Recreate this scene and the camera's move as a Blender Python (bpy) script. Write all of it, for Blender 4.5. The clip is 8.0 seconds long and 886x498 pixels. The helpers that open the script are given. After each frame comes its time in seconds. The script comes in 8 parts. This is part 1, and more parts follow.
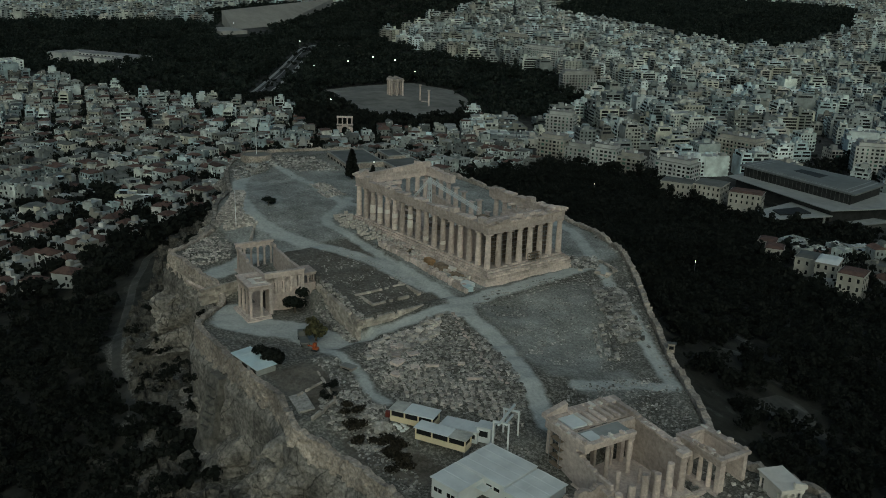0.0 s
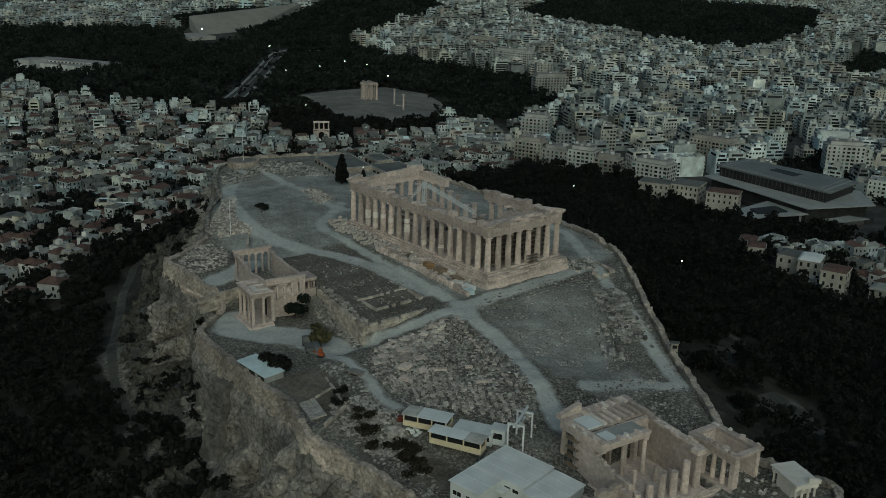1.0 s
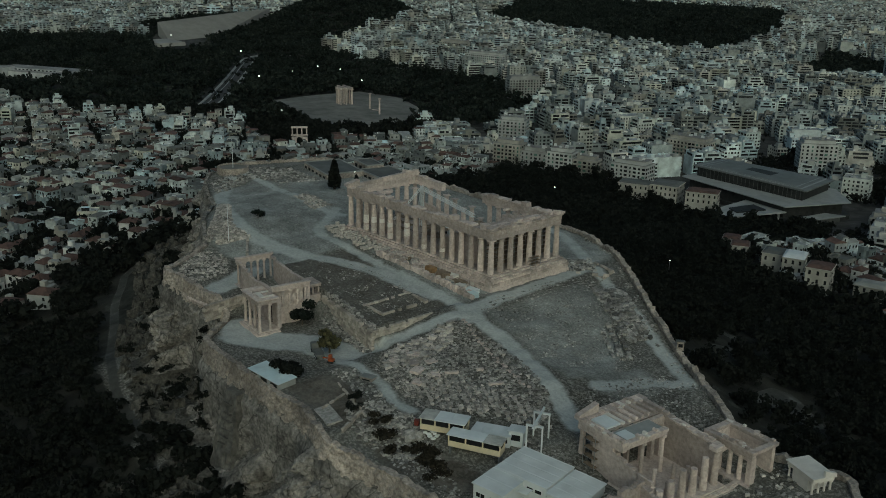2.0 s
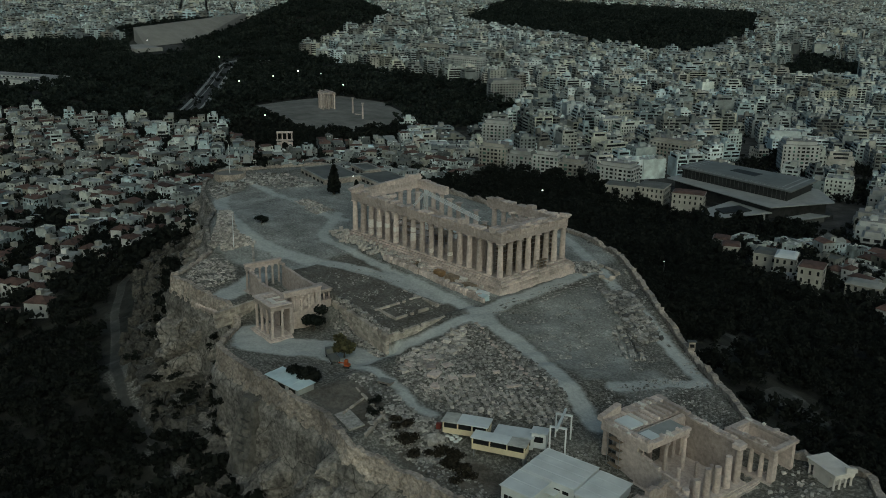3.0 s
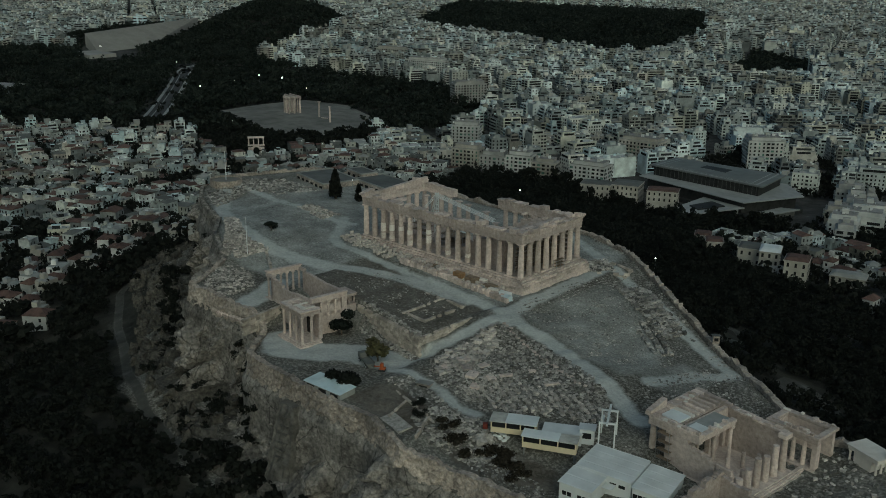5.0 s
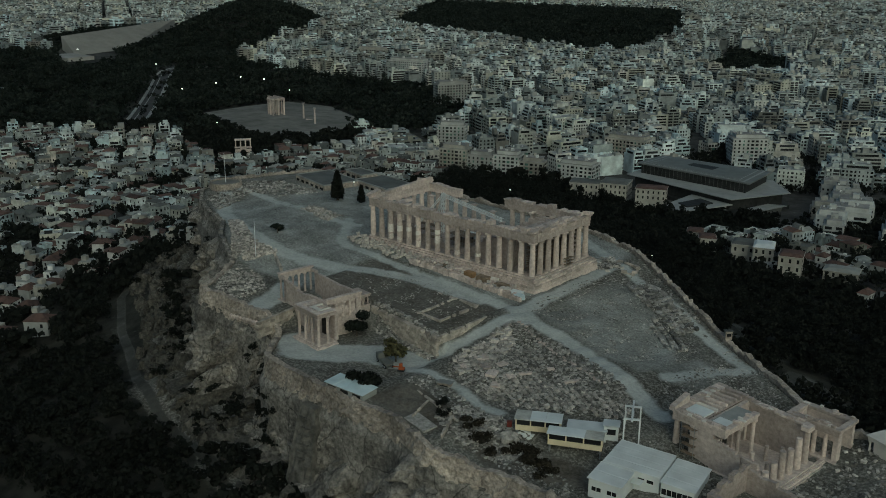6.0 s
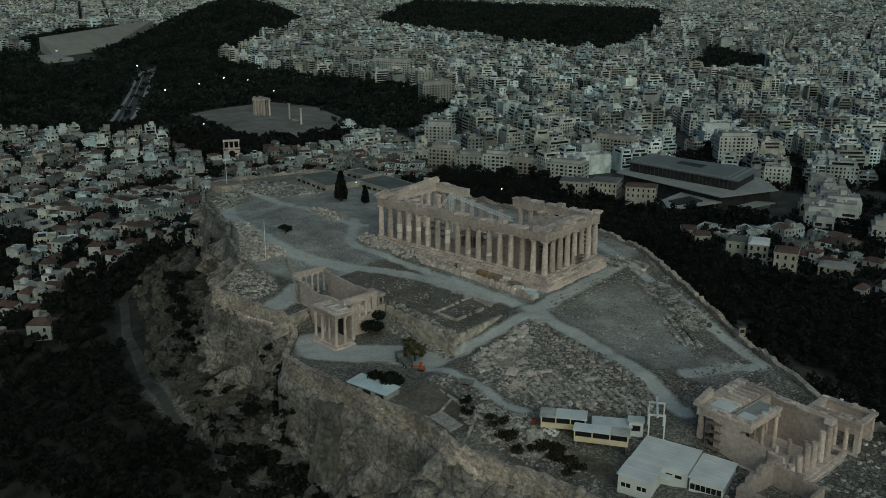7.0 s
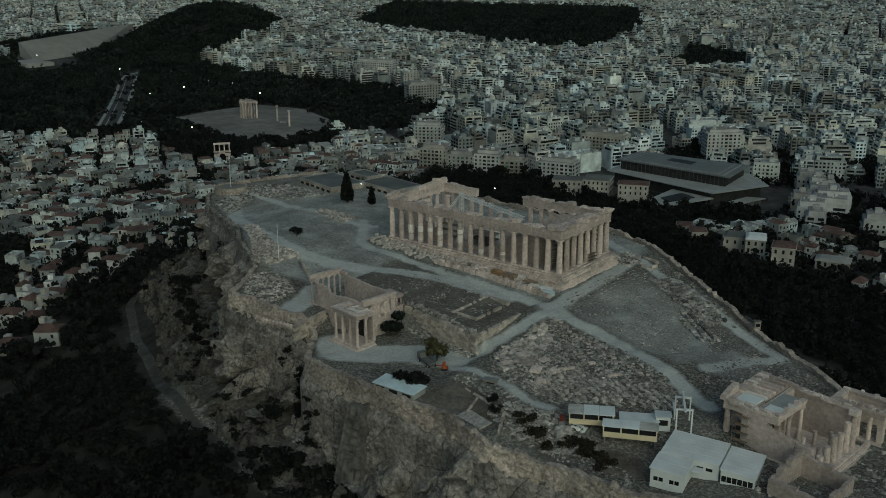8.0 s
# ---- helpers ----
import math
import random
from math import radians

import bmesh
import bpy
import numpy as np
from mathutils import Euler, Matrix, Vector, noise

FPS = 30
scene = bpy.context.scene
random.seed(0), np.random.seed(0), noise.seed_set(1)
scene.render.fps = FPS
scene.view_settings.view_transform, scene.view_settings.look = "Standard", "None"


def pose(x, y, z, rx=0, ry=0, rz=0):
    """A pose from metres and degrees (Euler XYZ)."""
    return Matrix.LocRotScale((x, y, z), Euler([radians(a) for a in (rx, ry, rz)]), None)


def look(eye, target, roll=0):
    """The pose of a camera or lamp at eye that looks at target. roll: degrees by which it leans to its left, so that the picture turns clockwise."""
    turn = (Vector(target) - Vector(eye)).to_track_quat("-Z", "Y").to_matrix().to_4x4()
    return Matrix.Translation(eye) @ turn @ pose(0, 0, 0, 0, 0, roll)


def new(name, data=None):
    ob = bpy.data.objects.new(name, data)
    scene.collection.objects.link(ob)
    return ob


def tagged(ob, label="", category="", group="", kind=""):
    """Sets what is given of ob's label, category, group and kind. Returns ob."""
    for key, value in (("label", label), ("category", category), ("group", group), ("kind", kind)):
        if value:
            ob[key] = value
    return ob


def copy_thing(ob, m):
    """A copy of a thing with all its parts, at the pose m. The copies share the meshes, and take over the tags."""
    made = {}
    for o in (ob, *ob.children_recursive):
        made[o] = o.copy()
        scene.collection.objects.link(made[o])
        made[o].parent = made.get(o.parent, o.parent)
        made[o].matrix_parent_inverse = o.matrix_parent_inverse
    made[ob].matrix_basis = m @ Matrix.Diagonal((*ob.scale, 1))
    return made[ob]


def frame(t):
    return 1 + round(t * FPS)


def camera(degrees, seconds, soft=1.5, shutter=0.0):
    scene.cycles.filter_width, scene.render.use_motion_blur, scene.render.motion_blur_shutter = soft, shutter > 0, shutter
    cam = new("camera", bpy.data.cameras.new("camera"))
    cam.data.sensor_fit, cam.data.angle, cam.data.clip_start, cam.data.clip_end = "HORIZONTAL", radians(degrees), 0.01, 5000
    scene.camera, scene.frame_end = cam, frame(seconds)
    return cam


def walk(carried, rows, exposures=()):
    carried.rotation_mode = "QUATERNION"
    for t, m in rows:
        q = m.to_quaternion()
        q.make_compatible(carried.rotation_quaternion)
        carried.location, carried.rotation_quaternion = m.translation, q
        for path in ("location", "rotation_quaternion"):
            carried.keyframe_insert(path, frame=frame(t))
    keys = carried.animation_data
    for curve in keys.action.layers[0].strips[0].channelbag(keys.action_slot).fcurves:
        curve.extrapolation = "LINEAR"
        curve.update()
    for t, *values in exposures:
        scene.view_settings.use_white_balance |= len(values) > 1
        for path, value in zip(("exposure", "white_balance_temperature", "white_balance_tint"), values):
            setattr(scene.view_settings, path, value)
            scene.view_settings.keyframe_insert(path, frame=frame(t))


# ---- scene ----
cam = camera(49.7, 8.0, soft=0.95)
PATH = [
    (0, (-231.398, 189.632, 93.039), (-229.914, 188.442, 92.419), 1.8),
    (0.5, (-228.527, 193.494, 92.904), (-227.065, 192.276, 92.29), 1.6),
    (1, (-225.812, 197.185, 92.993), (-224.369, 195.942, 92.382), 1.5),
    (1.5, (-222.856, 201.348, 93.134), (-221.436, 200.078, 92.527), 1.3),
    (3, (-213.581, 213.547, 93.415), (-212.214, 212.213, 92.82), 1.0),
    (3.5, (-210.179, 217.685, 93.596), (-208.832, 216.33, 93.004), 0.9),
    (4, (-207.014, 221.744, 93.732), (-205.684, 220.372, 93.14), 0.8),
    (4.5, (-203.506, 225.912, 93.9), (-202.195, 224.522, 93.309), 0.7),
    (6, (-192.927, 237.882, 94.259), (-191.671, 236.441, 93.669), 0.3),
    (6.5, (-189.089, 241.8, 94.339), (-187.852, 240.343, 93.75), 0.2),
    (7, (-185.404, 245.614, 94.452), (-184.185, 244.143, 93.862), 0.2),
    (7.5, (-181.718, 249.833, 94.76), (-180.517, 248.346, 94.17), -0.1),
    (8, (-177.969, 253.707, 94.935), (-176.783, 252.209, 94.345), -0.3),
]
EXPOSURE, KELVIN, TINT = -0.3, 5900, -13
walk(cam, [(t, look(eye, target, roll)) for t, eye, target, roll in PATH], [(0.0, EXPOSURE, KELVIN, TINT), (8.0, EXPOSURE, KELVIN, TINT)])

# ---- world and sun: dull light of a clouded dusk ----
world = bpy.data.worlds.new("world")
scene.world = world
world.use_nodes = True
wn = world.node_tree.nodes
sky = wn.new("ShaderNodeTexSky")
sky.sky_type, sky.sun_disc = "NISHITA", False
sky.sun_elevation, sky.sun_rotation = radians(28), radians(-53)
sky.dust_density, sky.air_density = 4.0, 1.0
wn["Background"].inputs[1].default_value = 0.06
world.node_tree.links.new(sky.outputs[0], wn["Background"].inputs[0])
sun = new("sun", bpy.data.lights.new("sun", "SUN"))
sun.data.energy, sun.data.angle, sun.data.color = 0.6, radians(60), (1.0, 0.95, 0.9)
sun.matrix_world = look((-60, 45, 62), (0, 0, 0))

# ---- materials ----
def material(name, low, high, size=3.0, rough=0.85, bump=0.25, fine=0.4, stain=0.35, stain_size=25.0, spread=0.0, per="island", metal=0.0, gloss=0.3, tints=()):
    """A worn surface: colour between low and high by two noises (sizes in metres), relief, and a spread of tone from piece to piece."""
    m = bpy.data.materials.new(name)
    m.use_nodes = True
    n, l = m.node_tree.nodes, m.node_tree.links
    b = n["Principled BSDF"]
    b.inputs["Roughness"].default_value, b.inputs["Metallic"].default_value = rough, metal
    b.inputs["Specular IOR Level"].default_value = gloss
    geo = n.new("ShaderNodeNewGeometry")
    n1, n2 = n.new("ShaderNodeTexNoise"), n.new("ShaderNodeTexNoise")
    n1.inputs["Scale"].default_value, n1.inputs["Detail"].default_value, n1.inputs["Roughness"].default_value = 1.0 / size, 8.0, 0.65
    n2.inputs["Scale"].default_value, n2.inputs["Detail"].default_value = 1.0 / stain_size, 5.0
    l.new(geo.outputs["Position"], n1.inputs["Vector"]), l.new(geo.outputs["Position"], n2.inputs["Vector"])
    ramp = n.new("ShaderNodeValToRGB")
    ramp.color_ramp.elements[0].position, ramp.color_ramp.elements[1].position = 0.3, 0.7
    ramp.color_ramp.elements[0].color, ramp.color_ramp.elements[1].color = (*low, 1), (*high, 1)
    l.new(n1.outputs["Fac"], ramp.inputs["Fac"])
    tone = n.new("ShaderNodeMapRange")
    tone.inputs["From Min"].default_value, tone.inputs["From Max"].default_value = 0.3, 0.7
    tone.inputs["To Min"].default_value, tone.inputs["To Max"].default_value = 1.0 - stain, 1.0 + 0.4 * stain
    l.new(n2.outputs["Fac"], tone.inputs["Value"])
    value = tone.outputs["Result"]
    if spread:
        if per == "tone":
            own = n.new("ShaderNodeAttribute")
            own.attribute_name = "tone"
            source = own.outputs["Fac"]
        else:
            source = geo.outputs["Random Per Island"] if per == "island" else n.new("ShaderNodeObjectInfo").outputs["Random"]
        r = n.new("ShaderNodeMapRange")
        r.inputs["To Min"].default_value, r.inputs["To Max"].default_value = 1.0 - spread, 1.0 + 0.5 * spread
        l.new(source, r.inputs["Value"])
        k = n.new("ShaderNodeMath")
        k.operation = "MULTIPLY"
        l.new(value, k.inputs[0]), l.new(r.outputs["Result"], k.inputs[1])
        value = k.outputs[0]
    mul = n.new("ShaderNodeVectorMath")
    mul.operation = "SCALE"
    l.new(ramp.outputs["Color"], mul.inputs[0]), l.new(value, mul.inputs["Scale"])
    if tints:
        spin, wrap, pick, tint = n.new("ShaderNodeMath"), n.new("ShaderNodeMath"), n.new("ShaderNodeValToRGB"), n.new("ShaderNodeVectorMath")
        spin.operation, wrap.operation, tint.operation = "MULTIPLY", "FRACT", "MULTIPLY"
        spin.inputs[1].default_value = 7.31
        pick.color_ramp.interpolation = "CONSTANT"
        while len(pick.color_ramp.elements) < len(tints):
            pick.color_ramp.elements.new(0.5)
        for k, (e, c) in enumerate(zip(pick.color_ramp.elements, tints)):
            e.position, e.color = k / len(tints), (*c, 1)
        l.new(source, spin.inputs[0]), l.new(spin.outputs[0], wrap.inputs[0]), l.new(wrap.outputs[0], pick.inputs["Fac"])
        l.new(mul.outputs[0], tint.inputs[0]), l.new(pick.outputs["Color"], tint.inputs[1])
        mul = tint
    l.new(mul.outputs[0], b.inputs["Base Color"])
    if bump:
        n3 = n.new("ShaderNodeTexNoise")
        n3.inputs["Scale"].default_value, n3.inputs["Detail"].default_value = 1.0 / fine, 6.0
        l.new(geo.outputs["Position"], n3.inputs["Vector"])
        bp = n.new("ShaderNodeBump")
        bp.inputs["Strength"].default_value, bp.inputs["Distance"].default_value = bump, fine * 0.6
        l.new(n3.outputs["Fac"], bp.inputs["Height"]), l.new(bp.outputs["Normal"], b.inputs["Normal"])
    return m


def cracked(m, size):
    """Dark open joints and fissures through a rock surface, at two sizes, longer upright than across."""
    n, l = m.node_tree.nodes, m.node_tree.links
    b = n["Principled BSDF"]
    colour = b.inputs["Base Color"].links[0].from_socket
    geo, wob, add, flat = n.new("ShaderNodeNewGeometry"), n.new("ShaderNodeTexNoise"), n.new("ShaderNodeVectorMath"), n.new("ShaderNodeMapping")
    wob.inputs["Scale"].default_value, wob.inputs["Detail"].default_value = 1.0 / size, 6.0
    l.new(geo.outputs["Position"], wob.inputs["Vector"])
    add.operation = "MULTIPLY_ADD"
    add.inputs[1].default_value = (size, size, size)
    l.new(wob.outputs["Color"], add.inputs[0]), l.new(geo.outputs["Position"], add.inputs[2])
    flat.inputs["Scale"].default_value = (1.0, 1.0, 0.45)
    l.new(add.outputs[0], flat.inputs["Vector"])
    for step, low, wide in ((size * 1.9, 0.3, 0.018), (size * 0.7, 0.75, 0.025)):
        v, r, k = n.new("ShaderNodeTexVoronoi"), n.new("ShaderNodeMapRange"), n.new("ShaderNodeVectorMath")
        v.feature = "DISTANCE_TO_EDGE"
        v.inputs["Scale"].default_value = 1.0 / step
        l.new(flat.outputs["Vector"], v.inputs["Vector"])
        r.inputs["From Max"].default_value, r.inputs["To Min"].default_value = wide, low
        l.new(v.outputs["Distance"], r.inputs["Value"])
        k.operation = "SCALE"
        l.new(colour, k.inputs[0]), l.new(r.outputs["Result"], k.inputs["Scale"])
        colour = k.outputs[0]
    l.new(colour, b.inputs["Base Color"])
    return m


MARBLE = material("weathered_marble", (0.40, 0.335, 0.302), (0.72, 0.628, 0.575), 0.9, 0.75, 0.35, 0.2, 0.25, 7.0, 0.34, "object")
MARBLE_NEW = material("fresh_marble", (0.60, 0.57, 0.53), (0.76, 0.73, 0.68), 2.0, 0.65, 0.15, 0.3, 0.15, 6.0, 0.12)
RUBBLE = material("rubble_stone", (0.17, 0.162, 0.148), (0.54, 0.52, 0.487), 0.8, 0.9, 0.3, 0.3, 0.35, 12.0, 0.75)
MASONRY = material("circuit_wall_masonry", (0.17, 0.146, 0.125), (0.60, 0.53, 0.462), 0.8, 0.9, 1.0, 0.7, 0.5, 10.0, 0.25)
ROCK = cracked(material("limestone_cliff", (0.07, 0.066, 0.060), (0.37, 0.348, 0.318), 1.1, 0.95, 1.0, 0.8, 0.65, 7.0), 4.4)
TINTS = ((1, 1, 1), (1, 0.97, 0.91), (0.93, 0.97, 1), (1, 0.94, 0.87), (0.98, 1, 0.98), (1, 0.89, 0.81), (1, 1, 1), (0.94, 0.86, 0.74), (1, 1, 1), (0.86, 0.95, 1))
TOWN_PAINT = material("town_plaster", (0.30, 0.336, 0.336), (0.72, 0.79, 0.79), 9.0, 0.8, 0.0, 0.5, 0.35, 40.0, 0.72, "tone", 0.0, 0.2, TINTS)
TOWN_ROOF = material("town_roof_screed", (0.20, 0.215, 0.215), (0.50, 0.52, 0.52), 4.0, 0.9, 0.0, 0.5, 0.35, 25.0, 0.6, "tone", 0.0, 0.15)
PAINT_CREAM = material("cream_plaster", (0.24, 0.235, 0.212), (0.46, 0.447, 0.40), 8.0, 0.8, 0.0, 0.5, 0.3, 30.0)
PAINT_GREY = material("grey_plaster", (0.25, 0.26, 0.255), (0.42, 0.43, 0.42), 8.0, 0.8, 0.0, 0.5, 0.3, 30.0)
PAINT_WHITE = material("white_plaster", (0.56, 0.58, 0.57), (0.78, 0.80, 0.79), 8.0, 0.8, 0.0, 0.5, 0.25, 30.0)
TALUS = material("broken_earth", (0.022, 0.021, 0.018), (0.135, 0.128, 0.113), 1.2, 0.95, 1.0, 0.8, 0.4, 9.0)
PAINT = material("city_plaster", (0.335, 0.35, 0.342), (0.64, 0.66, 0.645), 12.0, 0.8, 0.0, 0.5, 0.3, 50.0, 0.15)
ROOFTOP = material("flat_roof_screed", (0.24, 0.24, 0.235), (0.54, 0.53, 0.52), 6.0, 0.9, 0.0, 0.5, 0.3, 40.0, 0.65)
TILE = material("clay_roof_tiles", (0.07, 0.046, 0.039), (0.17, 0.105, 0.088), 3.0, 0.85, 0.3, 0.4, 0.3, 30.0, 0.4)
# window glass; also rubber, and the painted shade of openings and recesses
GLASS_AND_SHADE = material("window_glass", (0.012, 0.013, 0.014), (0.04, 0.042, 0.045), 8.0, 0.25, 0.0, 0.5, 0.2, 30.0, 0.6)
LEAF = material("dark_foliage", (0.026, 0.029, 0.025), (0.036, 0.040, 0.034), 6.0, 1.0, 0.0, 0.5, 0.25, 40.0, 0.25, "island", 0.0, 0.04)
# pine leaves, with the far woods' distance haze lifted into the colour
LEAF_PINE_HAZE = material("pine_foliage", (0.026, 0.034, 0.029), (0.070, 0.082, 0.068), 14.0, 1.0, 0.0, 0.5, 0.45, 60.0, 0.5, "island", 0.0, 0.04)


def leafy(m):
    """Leaves pass on about half of the light that falls on them."""
    n, l = m.node_tree.nodes, m.node_tree.links
    b, out = n["Principled BSDF"], n["Material Output"]
    t, k = n.new("ShaderNodeBsdfTranslucent"), n.new("ShaderNodeMixShader")
    k.inputs[0].default_value = 0.5
    l.new(b.inputs["Base Color"].links[0].from_socket, t.inputs["Color"])
    l.new(b.outputs[0], k.inputs[1]), l.new(t.outputs[0], k.inputs[2]), l.new(k.outputs[0], out.inputs["Surface"])


leafy(LEAF), leafy(LEAF_PINE_HAZE)
BARK = material("bark", (0.06, 0.05, 0.04), (0.12, 0.10, 0.08), 0.5, 0.9, 0.3, 0.2)
BLUE_SHEET = material("pale_blue_sheet", (0.50, 0.62, 0.66), (0.66, 0.76, 0.79), 3.0, 0.6, 0.05, 0.5, 0.2, 5.0)
WHITE = material("white_sheet_metal", (0.62, 0.66, 0.67), (0.74, 0.77, 0.78), 4.0, 0.5, 0.05, 0.5, 0.15, 5.0, 0.1)
CREAM = material("cream_cabin_wall", (0.58, 0.50, 0.34), (0.70, 0.62, 0.44), 3.0, 0.6, 0.05, 0.5, 0.15, 5.0)
STEEL = material("grey_steel", (0.25, 0.26, 0.27), (0.40, 0.41, 0.42), 2.0, 0.45, 0.05, 0.3, 0.2, 6.0, 0.1, "island", 0.6)
PLANK = material("timber_planks", (0.15, 0.115, 0.085), (0.33, 0.26, 0.19), 1.0, 0.85, 0.2, 0.2, 0.3, 4.0, 0.3)
ASPHALT = material("asphalt", (0.04, 0.04, 0.04), (0.07, 0.07, 0.07), 4.0, 0.9, 0.1, 0.3)
CONCRETE = material("grey_concrete", (0.24, 0.25, 0.24), (0.36, 0.37, 0.36), 5.0, 0.85, 0.05, 0.5, 0.2, 20.0, 0.15)


def ground_material():
    """Dry grass and soil, with dust paths, near-black wood ground and town ground laid over it where the sheet's layers
    say so.
    """
    m = bpy.data.materials.new("ground")
    m.use_nodes = True
    n, l = m.node_tree.nodes, m.node_tree.links
    b = n["Principled BSDF"]
    b.inputs["Roughness"].default_value, b.inputs["Specular IOR Level"].default_value = 0.95, 0.15
    geo = n.new("ShaderNodeNewGeometry")

    def noise_node(size, detail=8.0, rough=0.6):
        k = n.new("ShaderNodeTexNoise")
        k.inputs["Scale"].default_value, k.inputs["Detail"].default_value, k.inputs["Roughness"].default_value = 1.0 / size, detail, rough
        l.new(geo.outputs["Position"], k.inputs["Vector"])
        return k.outputs["Fac"]

    def ramp_node(fac, stops):
        r = n.new("ShaderNodeValToRGB")
        while len(r.color_ramp.elements) < len(stops):
            r.color_ramp.elements.new(0.5)
        for e, (p, c) in zip(r.color_ramp.elements, stops):
            e.position, e.color = p, (*c, 1)
        l.new(fac, r.inputs["Fac"])
        return r.outputs["Color"]

    def mix(fac, a, c):
        k = n.new("ShaderNodeMix")
        k.data_type = "RGBA"
        l.new(fac, k.inputs[0]), l.new(a, k.inputs[6]), l.new(c, k.inputs[7])
        return k.outputs[2]

    def layer(name, size, soft, edge=0.18):
        a = n.new("ShaderNodeAttribute")
        a.attribute_name = name
        s = n.new("ShaderNodeMath")
        s.operation = "MULTIPLY_ADD"
        l.new(noise_node(size), s.inputs[0])
        s.inputs[1].default_value = soft
        l.new(a.outputs["Fac"], s.inputs[2])
        r = n.new("ShaderNodeMapRange")
        r.inputs["From Min"].default_value, r.inputs["From Max"].default_value = 0.5 + 0.5 * soft - edge, 0.5 + 0.5 * soft + edge
        l.new(s.outputs[0], r.inputs["Value"])
        return r.outputs["Result"]

    grass = ramp_node(noise_node(0.7, 8.0, 0.7), [(0.41, (0.028, 0.026, 0.021)), (0.5, (0.11, 0.106, 0.093)), (0.59, (0.36, 0.348, 0.318))])
    patch = ramp_node(noise_node(11.0, 6.0, 0.6), [(0.36, (0.075, 0.070, 0.058)), (0.64, (0.185, 0.182, 0.165))])
    half = n.new("ShaderNodeValue")
    half.outputs[0].default_value = 0.5
    soil = mix(half.outputs[0], grass, patch)
    dust = mix(half.outputs[0], ramp_node(noise_node(0.8, 8.0, 0.7), [(0.36, (0.28, 0.29, 0.28)), (0.62, (0.52, 0.54, 0.525))]), ramp_node(noise_node(6.0), [(0.32, (0.31, 0.33, 0.32)), (0.68, (0.50, 0.52, 0.51))]))
    worn = mix(half.outputs[0], ramp_node(noise_node(0.6, 8.0, 0.75), [(0.4, (0.075, 0.077, 0.07)), (0.49, (0.20, 0.206, 0.195)), (0.6, (0.44, 0.445, 0.42))]), ramp_node(noise_node(12.0, 9.0, 0.7), [(0.36, (0.12, 0.122, 0.112)), (0.5, (0.25, 0.257, 0.243)), (0.64, (0.46, 0.475, 0.455))]))
    earth = mix(half.outputs[0], ramp_node(noise_node(0.9, 8.0, 0.7), [(0.38, (0.045, 0.039, 0.031)), (0.62, (0.165, 0.15, 0.128))]), ramp_node(noise_node(6.0, 6.0, 0.6), [(0.36, (0.06, 0.053, 0.043)), (0.64, (0.20, 0.184, 0.16))]))
    track = ramp_node(noise_node(7.0), [(0.3, (0.038, 0.038, 0.034)), (0.7, (0.095, 0.094, 0.086))])
    # near-black ground tone wherever the wood layer covers
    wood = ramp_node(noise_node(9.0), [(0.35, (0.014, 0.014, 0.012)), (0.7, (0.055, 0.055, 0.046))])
    town = ramp_node(noise_node(12.0), [(0.3, (0.03, 0.03, 0.029)), (0.7, (0.09, 0.088, 0.083))])
    c = mix(layer("town", 8.0, 0.2), soil, town)
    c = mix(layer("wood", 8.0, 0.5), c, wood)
    c = mix(layer("track", 5.0, 0.4), c, track)
    c = mix(layer("worn", 7.0, 1.2, 0.4), c, worn)
    c = mix(layer("earth", 4.0, 0.8, 0.35), c, earth)
    c = mix(layer("dust", 2.4, 1.0, 0.25), c, dust)
    l.new(c, b.inputs["Base Color"])
    bp = n.new("ShaderNodeBump")
    bp.inputs["Strength"].default_value, bp.inputs["Distance"].default_value = 0.5, 0.35
    l.new(noise_node(0.9), bp.inputs["Height"]), l.new(bp.outputs["Normal"], b.inputs["Normal"])
    return m


LOOSE = material("loose_marble", (0.30, 0.275, 0.25), (0.66, 0.62, 0.57), 0.9, 0.8, 0.3, 0.3, 0.3, 9.0, 0.55)
MUSEUM_ROOF = material("museum_roof_panels", (0.125, 0.134, 0.13), (0.19, 0.2, 0.195), 8.0, 0.6, 0.0, 0.5, 0.15, 30.0)
PAINT_OLD = material("old_plaster", (0.24, 0.243, 0.237), (0.62, 0.625, 0.61), 7.0, 0.85, 0.0, 0.5, 0.35, 25.0, 0.68)
LEAF_DRY = material("dry_scrub", (0.020, 0.018, 0.013), (0.060, 0.053, 0.040), 1.0, 1.0, 0.0, 0.5, 0.3, 4.0, 0.5, "island", 0.0, 0.04)
LEAF_LIGHT = material("olive_foliage", (0.05, 0.05, 0.022), (0.13, 0.12, 0.055), 1.0, 0.8, 0.0, 0.5, 0.3, 5.0, 0.5)
ROOF_GREY = material("dark_roofing", (0.10, 0.105, 0.10), (0.17, 0.175, 0.17), 6.0, 0.8, 0.05, 0.5, 0.25, 20.0, 0.2)
ORANGE = material("orange_paint", (0.30, 0.075, 0.025), (0.42, 0.11, 0.035), 1.0, 0.5, 0.0)
GLOW = bpy.data.materials.new("lamp_glow")
GLOW.use_nodes = True
GLOW.node_tree.nodes["Principled BSDF"].inputs["Emission Color"].default_value = (1.0, 0.92, 0.8, 1)
GLOW.node_tree.nodes["Principled BSDF"].inputs["Emission Strength"].default_value = 9.0
AWNING = material("green_awning", (0.05, 0.11, 0.09), (0.10, 0.18, 0.15), 3.0, 0.8, 0.0, 0.5, 0.2, 10.0)
